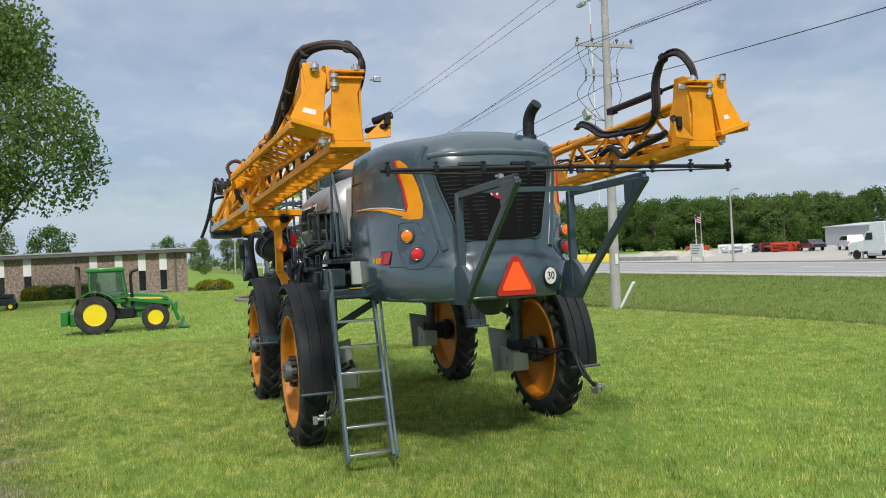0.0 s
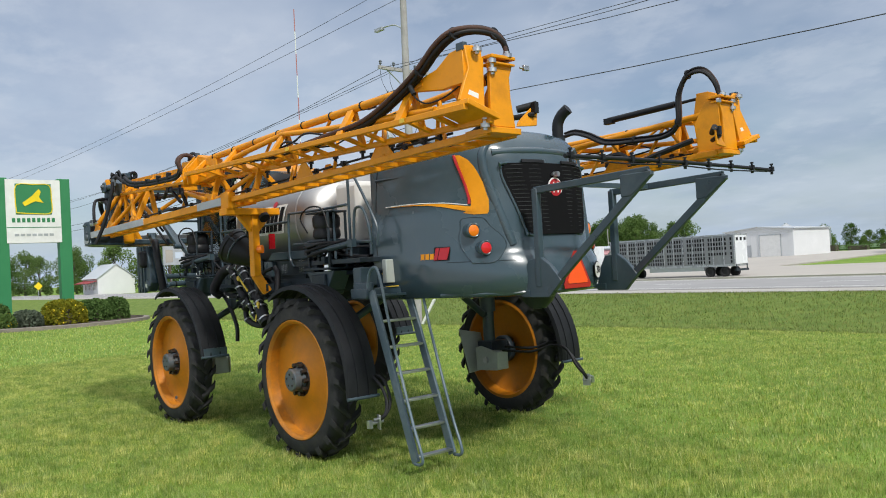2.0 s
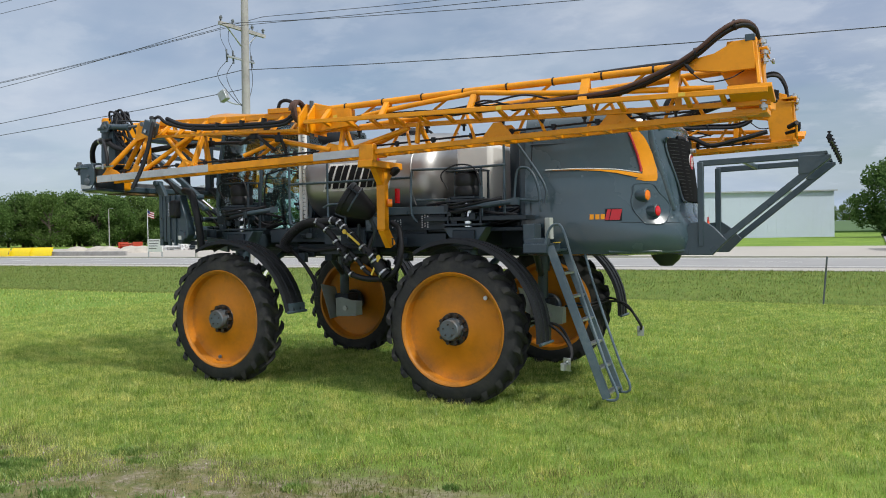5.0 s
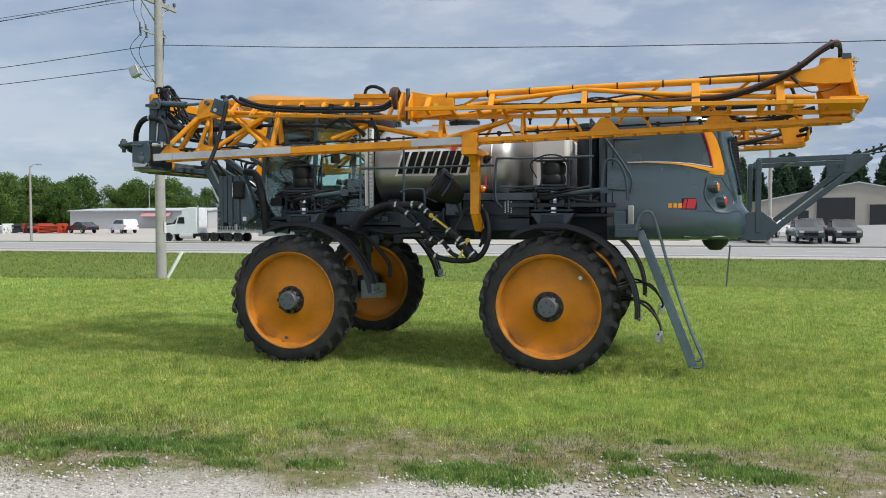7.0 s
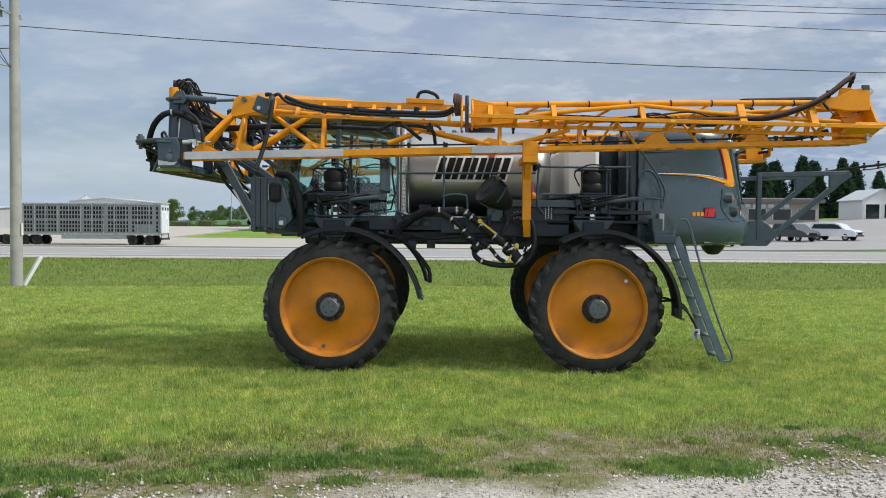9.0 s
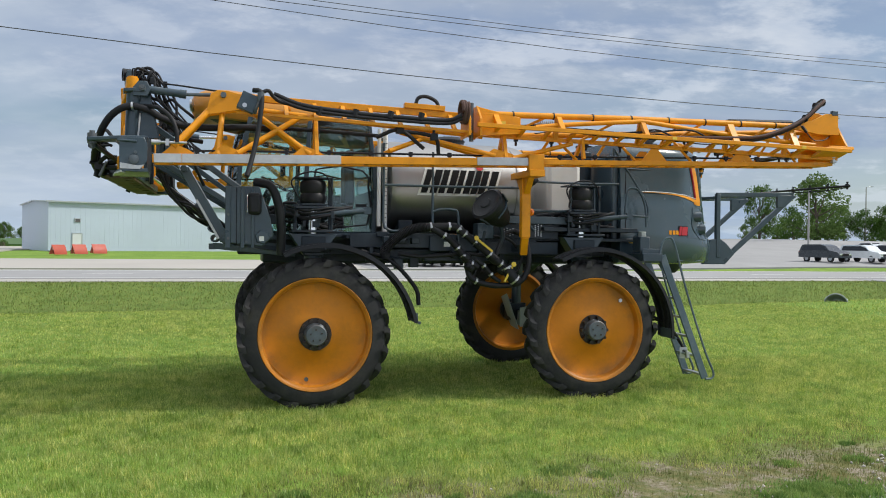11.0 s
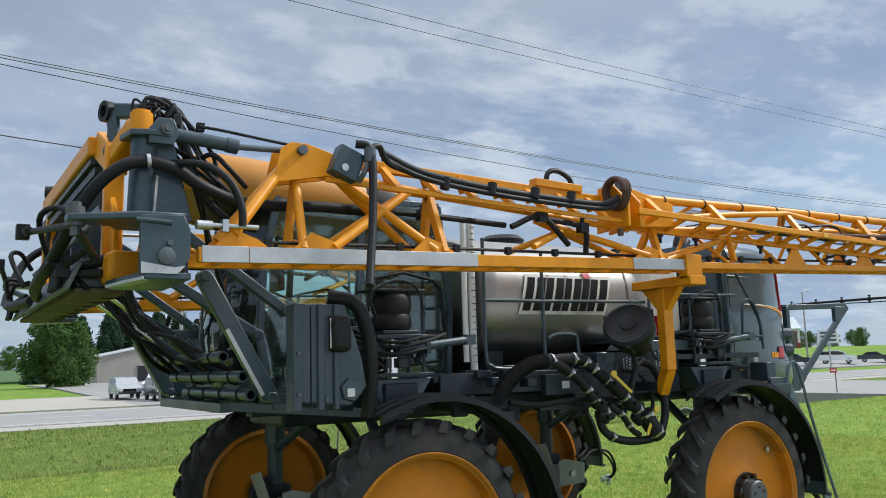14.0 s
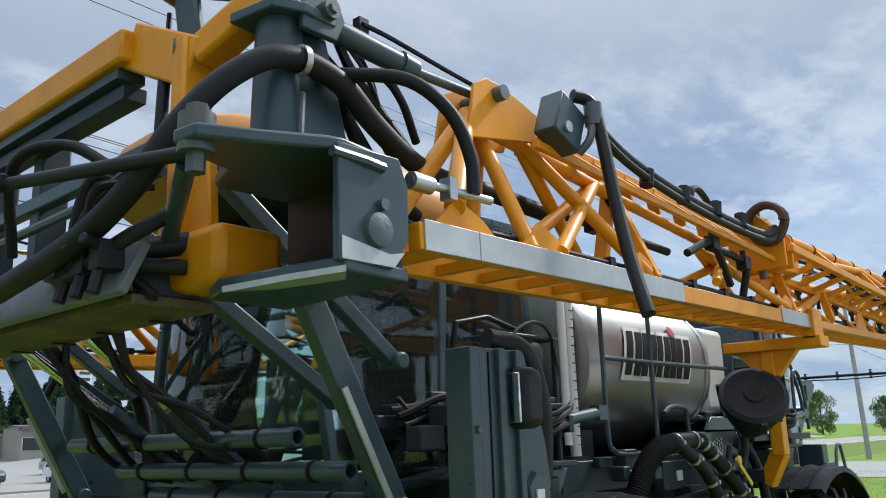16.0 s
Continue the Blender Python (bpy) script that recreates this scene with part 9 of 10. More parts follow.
# livestock trailer with its white lorry
def build_trailer():
    t = thing("livestock_trailer", "long grey slatted aluminium livestock trailer", "trailer", (-24.4, 54.4, 0.01))
    t.scale = (0.81, 0.81, 0.86)
    part("body", Mesh().span((-15.6, 0.0, 1.15), (0, 2.5, 4.05)), TRAILERGREY, t, smooth=False)
    part("floor_rail", Mesh().span((-15.6, -0.03, 1.0), (0.0, 2.53, 1.2)), CARGREY, t, smooth=False)
    part("belly", Mesh().span((-10.4, 0.1, 0.62), (-3.6, 2.4, 1.05)), GALV, t, smooth=False)
    part("roof_rail", Mesh().span((-15.65, -0.04, 3.98), (0.03, 2.54, 4.12)), CARGREY, t, smooth=False)
    sl = []
    for row, (z0, z1) in enumerate(((1.34, 1.60), (1.72, 1.98), (2.10, 2.36), (2.62, 2.92), (3.05, 3.35), (3.48, 3.78))):
        for k in range(49):
            x = -15.35 + 0.312 * k
            if k % 8 == 7 or (row < 2 and 40 < k < 47):
                continue
            sl.append((x, z0, z1))
    for x, z0, z1 in sl:
        part("slot", Mesh().span((x - 0.085, -0.02, z0), (x + 0.085, 0.006, z1)), BLACK, t, smooth=False)
    for k in range(14):
        x = -15.5 + 1.19 * k
        part("side_rib", Mesh().span((x - 0.035, -0.06, 1.15), (x + 0.035, 0.0, 4.0)), CARGREY, t, smooth=False)
    part("rear_door", Mesh().span((0.0, 0.12, 1.2), (0.05, 2.38, 3.95)), CARWHITE, t, smooth=False)
    for y in (0.5, 1.25, 2.0):
        part("door_slot", Mesh().span((0.05, y - 0.2, 3.45), (0.06, y + 0.2, 3.75)), BLACK, t, smooth=False)
    part("rear_bumper", Mesh().span((-0.1, 0.1, 0.55), (0.12, 2.4, 0.75)).span((0.0, 0.2, 0.7), (0.05, 0.3, 1.2)).span((0.0, 2.2, 0.7), (0.05, 2.3, 1.2)), DARK, t, smooth=False)
    for x in (-3.0, -1.3, -14.3, -13.0):
        for y in (0.28, 2.22):
            part("wheel", Mesh().lathe([(0.0, -0.2), (0.5, -0.2), (0.5, 0.2), (0.3, 0.22), (0.26, 0.12), (0.0, 0.12)], (x, y, 0.5), (0, -1 if y < 1 else 1, 0), 20), CARTYRE, t)
    k = thing("lorry", "white long-nosed lorry pulling the livestock trailer", "lorry", (-37.5, 54.4, 0.01))
    k.scale = (0.81, 0.81, 0.86)
    cab = [(-6.9, 0.75), (-6.95, 1.55), (-6.6, 1.75), (-5.0, 1.95), (-4.7, 2.75), (-4.2, 2.95), (-4.1, 3.55), (-3.4, 3.75), (-2.2, 3.75), (-2.15, 0.9)]
    m = Mesh()
    n = len(cab)
    v = [(x, y, z) for y in (0.08, 2.42) for x, z in cab]
    part("cab", m.add(v, [tuple(range(n)), tuple(range(n, 2 * n))] + [(i, (i + 1) % n, n + (i + 1) % n, n + i) for i in range(n)]), CARWHITE, k, bevel=0.06)
    part("side_window", Mesh().plate([(-4.75, 0.06, 1.98), (-3.75, 0.06, 1.98), (-3.8, 0.06, 2.7), (-4.5, 0.06, 2.7)], 0.03), BLACKGLASS, k)
    part("windscreen", Mesh().plate([(-5.0, 0.2, 2.0), (-5.0, 2.3, 2.0), (-4.72, 2.25, 2.7), (-4.72, 0.25, 2.7)], 0.06), BLACKGLASS, k)
    part("grille", Mesh().span((-7.0, 0.5, 0.85), (-6.93, 2.0, 1.6)), CHROME, k, smooth=False)
    part("bumper", Mesh().span((-7.15, 0.1, 0.4), (-6.8, 2.4, 0.75)), CHROME, k, smooth=False)
    part("frame", Mesh().span((-6.6, 0.7, 0.55), (0.6, 1.8, 0.95)), DARK, k, smooth=False)
    part("fuel_tank", Mesh().cyl((-4.4, 0.3, 0.65), (-2.6, 0.3, 0.65), 0.32, 16), CHROME, k)
    part("exhaust_stack", Mesh().cyl((-2.05, 0.25, 0.9), (-2.05, 0.25, 4.0), 0.08, 10), CHROME, k)
    part("wheel_arch", Mesh().lathe([(0.56, -0.14), (0.62, -0.14), (0.62, 0.2), (0.56, 0.2)], (-5.9, 0.3, 0.5), (0, -1, 0), 20, closed=True), CARWHITE, k)
    for x in (-5.9, -1.2, 0.1):
        for y in (0.28, 2.22):
            part("wheel", Mesh().lathe([(0.0, -0.2), (0.5, -0.2), (0.5, 0.2), (0.3, 0.22), (0.26, 0.12), (0.0, 0.12)], (x, y, 0.5), (0, -1 if y < 1 else 1, 0), 20), CARTYRE, k)


build_trailer()


PLOUGHRED = material("orange_red_paint", (0.40, 0.045, 0.016), 0.5, 0.0, 0.1, 1.5, dirt=(0.3, 0.12, 0.07), dirt_amount=0.3, dirt_scale=2.0)


# red blades and yellow blades standing on the yard
def build_blade(x, y, turn, mat, label, w=2.6):
    b = thing("plough_blade", label, "plough blade", (x, y, 0.03), "machine blades")
    b.rotation_euler = (0, 0, radians(turn))
    rows = [[(u * w / 2, -0.35 * (1 - (v / 5) ** 2) + 0.12 * v / 5, 1.05 * v / 5) for u in (-1, -0.5, 0, 0.5, 1)] for v in range(6)]
    part("mouldboard", Mesh().sheet(rows, 0.05), mat, b)
    for u in (-0.8, -0.3, 0.3, 0.8):
        part("rib", Mesh().plate([(u * w / 2, 0.0, 0.05), (u * w / 2, 0.6, 0.05), (u * w / 2, 0.2, 0.95)], 0.05), mat, b)
    part("push_frame", Mesh().beam((-0.5, 0.2, 0.4), (0, 1.5, 0.35), 0.12, 0.12).beam((0.5, 0.2, 0.4), (0, 1.5, 0.35), 0.12, 0.12), DARK, b)


for k in range(3):
    build_blade(-21.2 + 1.75 * k, 84.0 + 2.0 * k, 52 - 6 * k, PLOUGHRED, "orange-red plough blade standing on the gravel yard", 1.7)
for k in range(3):
    build_blade(-93 + 3.2 * k, 55.4 + 0.6 * k, 5 * k, YELLOWPAINT, "yellow loader bucket lying beside the road", 3.4)
for k, (x, mat, cn) in enumerate(((-85.5, SIDING, "white"), (-81.8, SIDING, "white"), (-76.6, PLOUGHRED, "red"), (-73.2, PLOUGHRED, "red"), (-79.2, DARK, "dark"), (-91.5, PLOUGHRED, "orange"))):
    b = thing("stacked_implements", "stack of " + cn + " pipe and implement parts on the yard", "farm equipment", (x, 76 - 1.2 * (k % 2), 0.03), "yard equipment")
    rr = random.Random(k)
    for j in range(7):
        part("piece", Mesh().cyl((rr.uniform(-1.9, -1.5), rr.uniform(-0.8, 0.8), 0.25 + 0.24 * (j // 2)), (rr.uniform(1.5, 1.9), rr.uniform(-0.8, 0.8), 0.25 + 0.24 * (j // 2)), 0.14, 8), mat, b)
    part("rack", Mesh().span((-1.6, -0.9, 0), (-1.45, 0.9, 1.3)).span((1.45, -0.9, 0), (1.6, 0.9, 1.3)), mat, b, smooth=False)
# low timber edging and rubble heaps beside the yard
for x0, x1, y, h in ((-92, -72, 57.5, 0.55), (-104, -86, 60.5, 0.5)):
    logs = thing("timber_pile", "long low pile of weathered timbers", "timber pile", ((x0 + x1) / 2, y, 0))
    for j in range(3):
        part("timber", Mesh().span(((x0 - x1) / 2 + 0.3 * j, -0.5 + 0.34 * j, 0), ((x1 - x0) / 2 - 0.4 * j, -0.2 + 0.34 * j, h - 0.1 * (j % 2))), WOODPOLE, logs, bevel=0.05, smooth=False)
mound = Mesh()
for k in range(5):
    mound.lathe([(2.6, 0.0), (1.9, 0.5), (0.9, 1.0), (0.0, 1.15)], (-92 + 3.2 * k, 66 + (k % 2), 0), (0, 0, 1), 14)
tagged(solid("gravel_heap", mound, material("heap_gravel", (0.42, 0.38, 0.33), 0.95, 0, 0.2, 1.0, 0.6, 6)), "low heaps of pale gravel on the yard", "gravel heap", kind="stuff")


# ---- green tractor on the lawn ----
def build_tractor():
    t = thing("farm_tractor", "green farm tractor with yellow wheels on the lawn", "tractor", (-21.2, -4.72, 0))

    def wheel(y, x, r, w):
        s = 1 if x > 0 else -1
        tyre = Mesh().lathe([(r * 0.56, -w / 2), (r * 0.8, -w * 0.56), (r * 0.95, -w / 2), (r * 0.96, w / 2), (r * 0.8, w * 0.56), (r * 0.56, w / 2)], (x, y, r), (s, 0, 0), 32, closed=True)
        for i in range(18):
            for e in (-1, 1):
                a = 2 * math.pi * (i + (0.25 if e > 0 else -0.25)) / 18
                c0 = Vector((x + e * w * 0.02, y + r * 0.97 * math.cos(a), r + r * 0.97 * math.sin(a)))
                c1 = Vector((x + e * w * 0.5, y + r * 0.95 * math.cos(a + 0.22), r + r * 0.95 * math.sin(a + 0.22)))
                tyre.beam(c0, c1, 0.07 * r, 0.07 * r)
        wp = part("wheel", tyre, RUBBER, t, "black lugged tractor tyre")
        part("rim", Mesh().lathe([(r * 0.57, w * 0.44), (r * 0.58, w * 0.50), (r * 0.52, w * 0.42), (r * 0.48, w * 0.22), (r * 0.22, w * 0.30), (r * 0.20, w * 0.40), (0.0, w * 0.40), (0.0, -w * 0.3), (r * 0.5, -w * 0.3)], (x, y, r), (s, 0, 0), 28), YELLOWPAINT, wp, "yellow wheel rim")
    for x in (-0.82, 0.82):
        wheel(-1.1, x, 0.79, 0.46)
        wheel(1.20, x, 0.55, 0.34)
    # bonnet
    prof = [(-0.15, 1.05), (-0.15, 1.62), (0.5, 1.60), (1.35, 1.48), (1.72, 1.36), (1.82, 1.15), (1.78, 0.85), (0.4, 0.85)]
    m = Mesh()
    n = len(prof)
    v = [(x * (0.86 if 0 < i % n < 5 else 1.0), prof[i][0], prof[i][1]) for x in (-0.36, 0.36) for i in range(n)]
    part("bonnet", m.add(v, [tuple(range(n)), tuple(range(n, 2 * n))] + [(i, (i + 1) % n, n + (i + 1) % n, n + i) for i in range(n)]), GREENPAINT, t, "green bonnet", bevel=0.05)
    part("stripe", Mesh().beam((0.37, -0.1, 1.42), (0.35, 1.5, 1.30), 0.012, 0.07), YELLOWPAINT, t)
    part("grille_side", Mesh().span((0.345, 1.1, 0.95), (0.365, 1.7, 1.22)), BLACK, t)
    part("chassis", Mesh().span((-0.25, -1.3, 0.55), (0.25, 1.6, 0.95)).span((-0.75, 1.15, 0.52), (0.75, 1.35, 0.68)).span((-0.75, -1.2, 0.75), (0.75, -1.0, 0.95)), GREENPAINT, t, bevel=0.03)
    # cab
    fr = Mesh()
    c = [(-1.25, 1.35), (-1.3, 2.5), (-0.05, 2.5), (0.1, 1.45)]
    cab = part("cab_floor", fr.span((-0.62, -1.22, 1.22), (0.62, 0.05, 1.34)), GREENPAINT, t, bevel=0.02)
    for x in (-0.62, 0.62):
        for a, b in zip(c, c[1:] + c[:1]):
            part("cab_pillar", Mesh().beam((x, a[0], a[1]), (x, b[0], b[1]), 0.07, 0.07, (1, 0, 0)), GREENPAINT, cab)
    for x in (-0.63, 0.63):
        part("side_glass", Mesh().plate([(x, *q) for q in c], 0.01), GREENGLASS, cab)
    part("front_glass", Mesh().plate([(-0.6, 0.1, 1.45), (0.6, 0.1, 1.45), (0.6, -0.05, 2.5), (-0.6, -0.05, 2.5)], 0.01), GREENGLASS, cab)
    part("rear_glass", Mesh().plate([(-0.6, -1.25, 1.4), (0.6, -1.25, 1.4), (0.6, -1.3, 2.5), (-0.6, -1.3, 2.5)], 0.01), GREENGLASS, cab)
    part("cab_roof", Mesh().span((-0.72, -1.42, 2.50), (0.72, 0.06, 2.68)), GREENPAINT, t, "green cab roof", bevel=0.05)
    part("seat", Mesh().span((-0.25, -1.0, 1.3), (0.25, -0.5, 1.5)).span((-0.25, -1.05, 1.45), (0.25, -0.92, 2.05)), PLASTIC, cab, bevel=0.03)
    for x in (-0.82, 0.82):
        rows = []
        for k in range(9):
            a = radians(20 + 140 * k / 8)
            rows.append([(x + d, -1.1 - 0.90 * math.cos(a), 0.80 + 0.90 * math.sin(a)) for d in (-0.27, 0, 0.27)])
        part("mudguard", Mesh().sheet(rows, 0.03), GREENPAINT, t)
    part("exhaust", Mesh().tube(curve([(0.42, 0.3, 1.1), (0.45, 0.3, 1.6), (0.45, 0.3, 2.35), (0.45, 0.45, 2.5), (0.45, 0.6, 2.55)]), 0.06, 10), PLASTIC, t, "black exhaust stack")
    part("fuel_tank", Mesh().span((0.35, -0.5, 0.55), (0.62, 0.4, 1.0)), PLASTIC, t, bevel=0.05)
    # loader arms and rear lift frame
    for x in (-0.55, 0.55):
        part("loader_arm", Mesh().beam((x, 0.2, 1.35), (x, 1.9, 1.05), 0.10, 0.16).beam((x, 1.9, 1.05), (x, 2.1, 0.35), 0.10, 0.14), GREENPAINT, t, bevel=0.02)
        part("rear_frame", Mesh().beam((x, -1.75, 0.9), (x, -1.75, 2.75), 0.10, 0.12, (0, 1, 0)).beam((x, -1.75, 1.2), (x, -1.3, 1.0), 0.08, 0.08), BARK, t)
    part("frame_top", Mesh().beam((-0.6, -1.75, 2.72), (0.6, -1.75, 2.72), 0.10, 0.10), BARK, t)
    rows = [[(u * 0.9, 2.10 + 0.25 * math.sin(0.5 * v), 0.08 + 0.10 * v) for u in (-1, 0, 1)] for v in range(6)]
    part("bucket", Mesh().sheet(rows, 0.04).span((-0.9, 2.08, 0.05), (0.9, 2.5, 0.10)), GREENPAINT, t, "green loader bucket")
    part("rear_hitch", Mesh().span((-0.5, -2.1, 0.35), (0.5, -1.7, 0.9)).span((-0.7, -2.4, 0.4), (0.7, -2.1, 1.0)), GREENPAINT, t, bevel=0.05)
    part("front_weight", Mesh().span((-0.3, 1.85, 0.75), (0.3, 2.1, 1.1)), GREENPAINT, t, bevel=0.03)
    t.scale = (0.93, 0.93, 0.93)


build_tractor()
mow = thing("ride_on_mower", "small dark ride-on mower beside the office", "mower", (-47.9, -13.3, 0))
part("body", Mesh().span((-0.5, -0.9, 0.35), (0.5, 0.9, 0.8)).span((-0.4, 0.1, 0.8), (0.4, 0.85, 1.1)), DARK, mow, bevel=0.08)
part("seat", Mesh().span((-0.25, -0.6, 0.8), (0.25, -0.1, 0.95)).span((-0.25, -0.65, 0.9), (0.25, -0.5, 1.4)), PLASTIC, mow, bevel=0.05)
part("roll_bar", Mesh().tube([(-0.4, -0.7, 0.8), (-0.4, -0.75, 1.8), (0.4, -0.75, 1.8), (0.4, -0.7, 0.8)], 0.04, 8), DARK, mow)
for x in (-0.6, 0.6):
    for y, r in ((-0.6, 0.42), (0.7, 0.28)):
        w = part("wheel", Mesh().lathe([(0.0, -0.13), (r, -0.12), (r, 0.12), (r * 0.55, 0.13), (0.0, 0.06)], (x, y, r), (1 if x > 0 else -1, 0, 0), 18), CARTYRE, mow)
        part("rim", Mesh().lathe([(0.0, 0.12), (r * 0.5, 0.14), (r * 0.5, 0.05), (0.0, 0.05)], (x, y, r), (1 if x > 0 else -1, 0, 0), 14), YELLOWPAINT, w)
# green fields far behind, and the hedge in front of them
CROP = material("crop_rows", (0.058, 0.115, 0.032), 0.9, 0.0, 0.18, 0.05, 0.6, 1.5)
for x0, x1, y0, y1 in ((-100, 70, 160, 420), (-1200, 1200, 470, 1400)):
    gx = [x0 + (x1 - x0) * i / 20 for i in range(21)]
    gy = [y0 + (y1 - y0) * j / 8 for j in range(9)]
    fm = Mesh()
    fm.add([(x, y, rise(x, y) + 0.25) for y in gy for x in gx] + [(x, y0, rise(x, y0) - 0.6) for x in gx],
           [(j * 21 + i, j * 21 + i + 1, (j + 1) * 21 + i + 1, (j + 1) * 21 + i) for j in range(8) for i in range(20)] + [(189 + i, 190 + i, i + 1, i) for i in range(20)])
    tagged(solid("crop_field", fm, CROP), "even green crop field beyond the road", "crop field", kind="structure")
for k, (x, w, h) in enumerate(((-67, 3.0, 1.5), (-61, 2.6, 1.9), (-55, 2.8, 1.4), (-50, 2.2, 1.7), (-44, 1.6, 1.2), (-38, 1.5, 1.4), (-33, 2.6, 1.9), (-28, 1.8, 2.2))):
    tagged(build_bush("hedge_bush", "loose dark green bush along the field edge", (x, 152 + (k % 2), 0), w, 1.2, h, 90 + k, LEAF, 500), group="field hedge")
ls = thing("lot_sign", "white lot sign board on one post", "sign", (91.4, 53.5, 0))
part("post", Mesh().cyl((0, 0, -0.3), (0, 0, 3.1), 0.10, 10), GALV, ls)
lsb = part("board", Mesh().span((-0.15, -1.35, 3.0), (0.0, 1.35, 4.7)), WHITE, ls, smooth=False)
for z in (3.3, 3.8, 4.25):
    part("text_bar", Mesh().span((-0.16, -1.1, z), (-0.152, 1.0, z + 0.22)), FRAME, lsb, smooth=False)
ds = thing("drive_sign", "small red and white sign on a thin post", "sign", (39.3, 20.4, -0.1))
part("post", Mesh().cyl((0, 0, 0), (0, 0, 1.5), 0.03, 8), HUB, ds)
brd = part("board", Mesh().span((-0.50, -0.015, 1.28), (0.16, 0.015, 1.55)), RED, ds, smooth=False)
part("stripe", Mesh().span((-0.44, -0.022, 1.38), (0.10, -0.016, 1.45)), WHITE, brd, smooth=False)


# ---- grass blades, weeds and stones ----
def grass_material(name, dark, light, dry):
    mat = bpy.data.materials.new(name)
    mat.use_nodes = True
    n, l = nodes_of(mat.node_tree)
    out, df, tl, gl = n.new("ShaderNodeOutputMaterial"), n.new("ShaderNodeBsdfDiffuse"), n.new("ShaderNodeBsdfTranslucent"), n.new("ShaderNodeBsdfGlossy")
    m1, m2 = n.new("ShaderNodeMixShader"), n.new("ShaderNodeMixShader")
    co = n.new("ShaderNodeTexCoord")

    def tex(s, d, a, b):
        t = n.new("ShaderNodeTexNoise")
        t.inputs["Scale"].default_value, t.inputs["Detail"].default_value = s, d
        l.new(co.outputs["Object"], t.inputs["Vector"])
        k = n.new("ShaderNodeMapRange")
        k.inputs[1].default_value, k.inputs[2].default_value = a, b
        l.new(t.outputs["Fac"], k.inputs[0])
        return k.outputs[0]

    def mix(fac, a, b):
        k = n.new("ShaderNodeMix")
        k.data_type = "RGBA"
        l.new(fac, k.inputs[0])
        for sock, val in ((k.inputs[6], a), (k.inputs[7], b)):
            if isinstance(val, tuple):
                sock.default_value = (*val, 1)
            else:
                l.new(val, sock)
        return k.outputs[2]
    # every blade has its own tone; drifts of fresher, duller and straw-coloured grass run through them
    rnd = n.new("ShaderNodeNewGeometry").outputs["Random Per Island"]
    col = mix(rnd, dark, light)
    half = tuple(a * 0.55 + b * 0.45 for a, b in zip(dark, light))
    col = mix(tex(0.7, 5, 0.42, 0.72), col, mix(tex(12, 3, 0.42, 0.60), dark, half))
    straw = n.new("ShaderNodeMath")
    straw.operation = "GREATER_THAN"
    l.new(rnd, straw.inputs[0])
    l.new(tex(2.2, 5, 0.30, 0.80), straw.inputs[1])
    thin = n.new("ShaderNodeMath")
    thin.operation = "MULTIPLY"
    l.new(straw.outputs[0], thin.inputs[0])
    thin.inputs[1].default_value = 0.40
    col = mix(thin.outputs[0], col, dry)
    shade = n.new("ShaderNodeMix")
    shade.data_type, shade.blend_type = "RGBA", "MULTIPLY"
    shade.inputs[0].default_value = 1.0
    l.new(col, shade.inputs[6])
    l.new(mix(tex(7, 4, 0.38, 0.62), (0.62, 0.70, 0.60), (1.22, 1.17, 1.16)), shade.inputs[7])
    drift = n.new("ShaderNodeMix")
    drift.data_type, drift.blend_type = "RGBA", "MULTIPLY"
    drift.inputs[0].default_value = 1.0
    l.new(shade.outputs[2], drift.inputs[6])
    l.new(mix(tex(1.8, 4, 0.36, 0.64), (0.74, 0.83, 0.72), (1.20, 1.10, 1.10)), drift.inputs[7])
    col = drift.outputs[2]
    l.new(col, df.inputs[0]), l.new(col, tl.inputs[0])
    gl.inputs[0].default_value, gl.inputs["Roughness"].default_value = (0.5, 0.55, 0.4, 1), 0.42
    m1.inputs[0].default_value, m2.inputs[0].default_value = 0.50, 0.07
    l.new(df.outputs[0], m1.inputs[1]), l.new(tl.outputs[0], m1.inputs[2])
    l.new(m1.outputs[0], m2.inputs[1]), l.new(gl.outputs[0], m2.inputs[2])
    l.new(m2.outputs[0], out.inputs[0])
    return mat


def verge(x, y):
    """How far a spot lies inside the lawn, 1, or on the bare verge, 0."""
    e = y + 0.55 * np.maximum(0, x - 6) - 0.20 * x + 0.0125 * x * x + 3.0 * (np.sin(x * 0.9 + 1.3) * 0.10 + np.sin(x * 2.3 + y * 1.7) * 0.09 + np.sin(x * 5.1 - y * 3.3) * 0.06)
    return np.clip((e + 7.2) / 2.3, 0, 1)


def height_at(x, y):
    z = np.zeros_like(x)
    e = ditch_edge(x)
    t = np.clip((y - e) / (21.5 - e), 0, 1)
    z = np.where((y > 11.5) & (y < 21.5), -1.0 * (3 * t * t - 2 * t ** 3) - 0.12 * np.clip(y - e + 0.8, 0, 1), z)
    u = np.clip((32.5 - y) / 11.0, 0, 1)
    return np.where((y >= 21.5) & (y < 33), -1.12 * (3 * u * u - 2 * u ** 3), z)


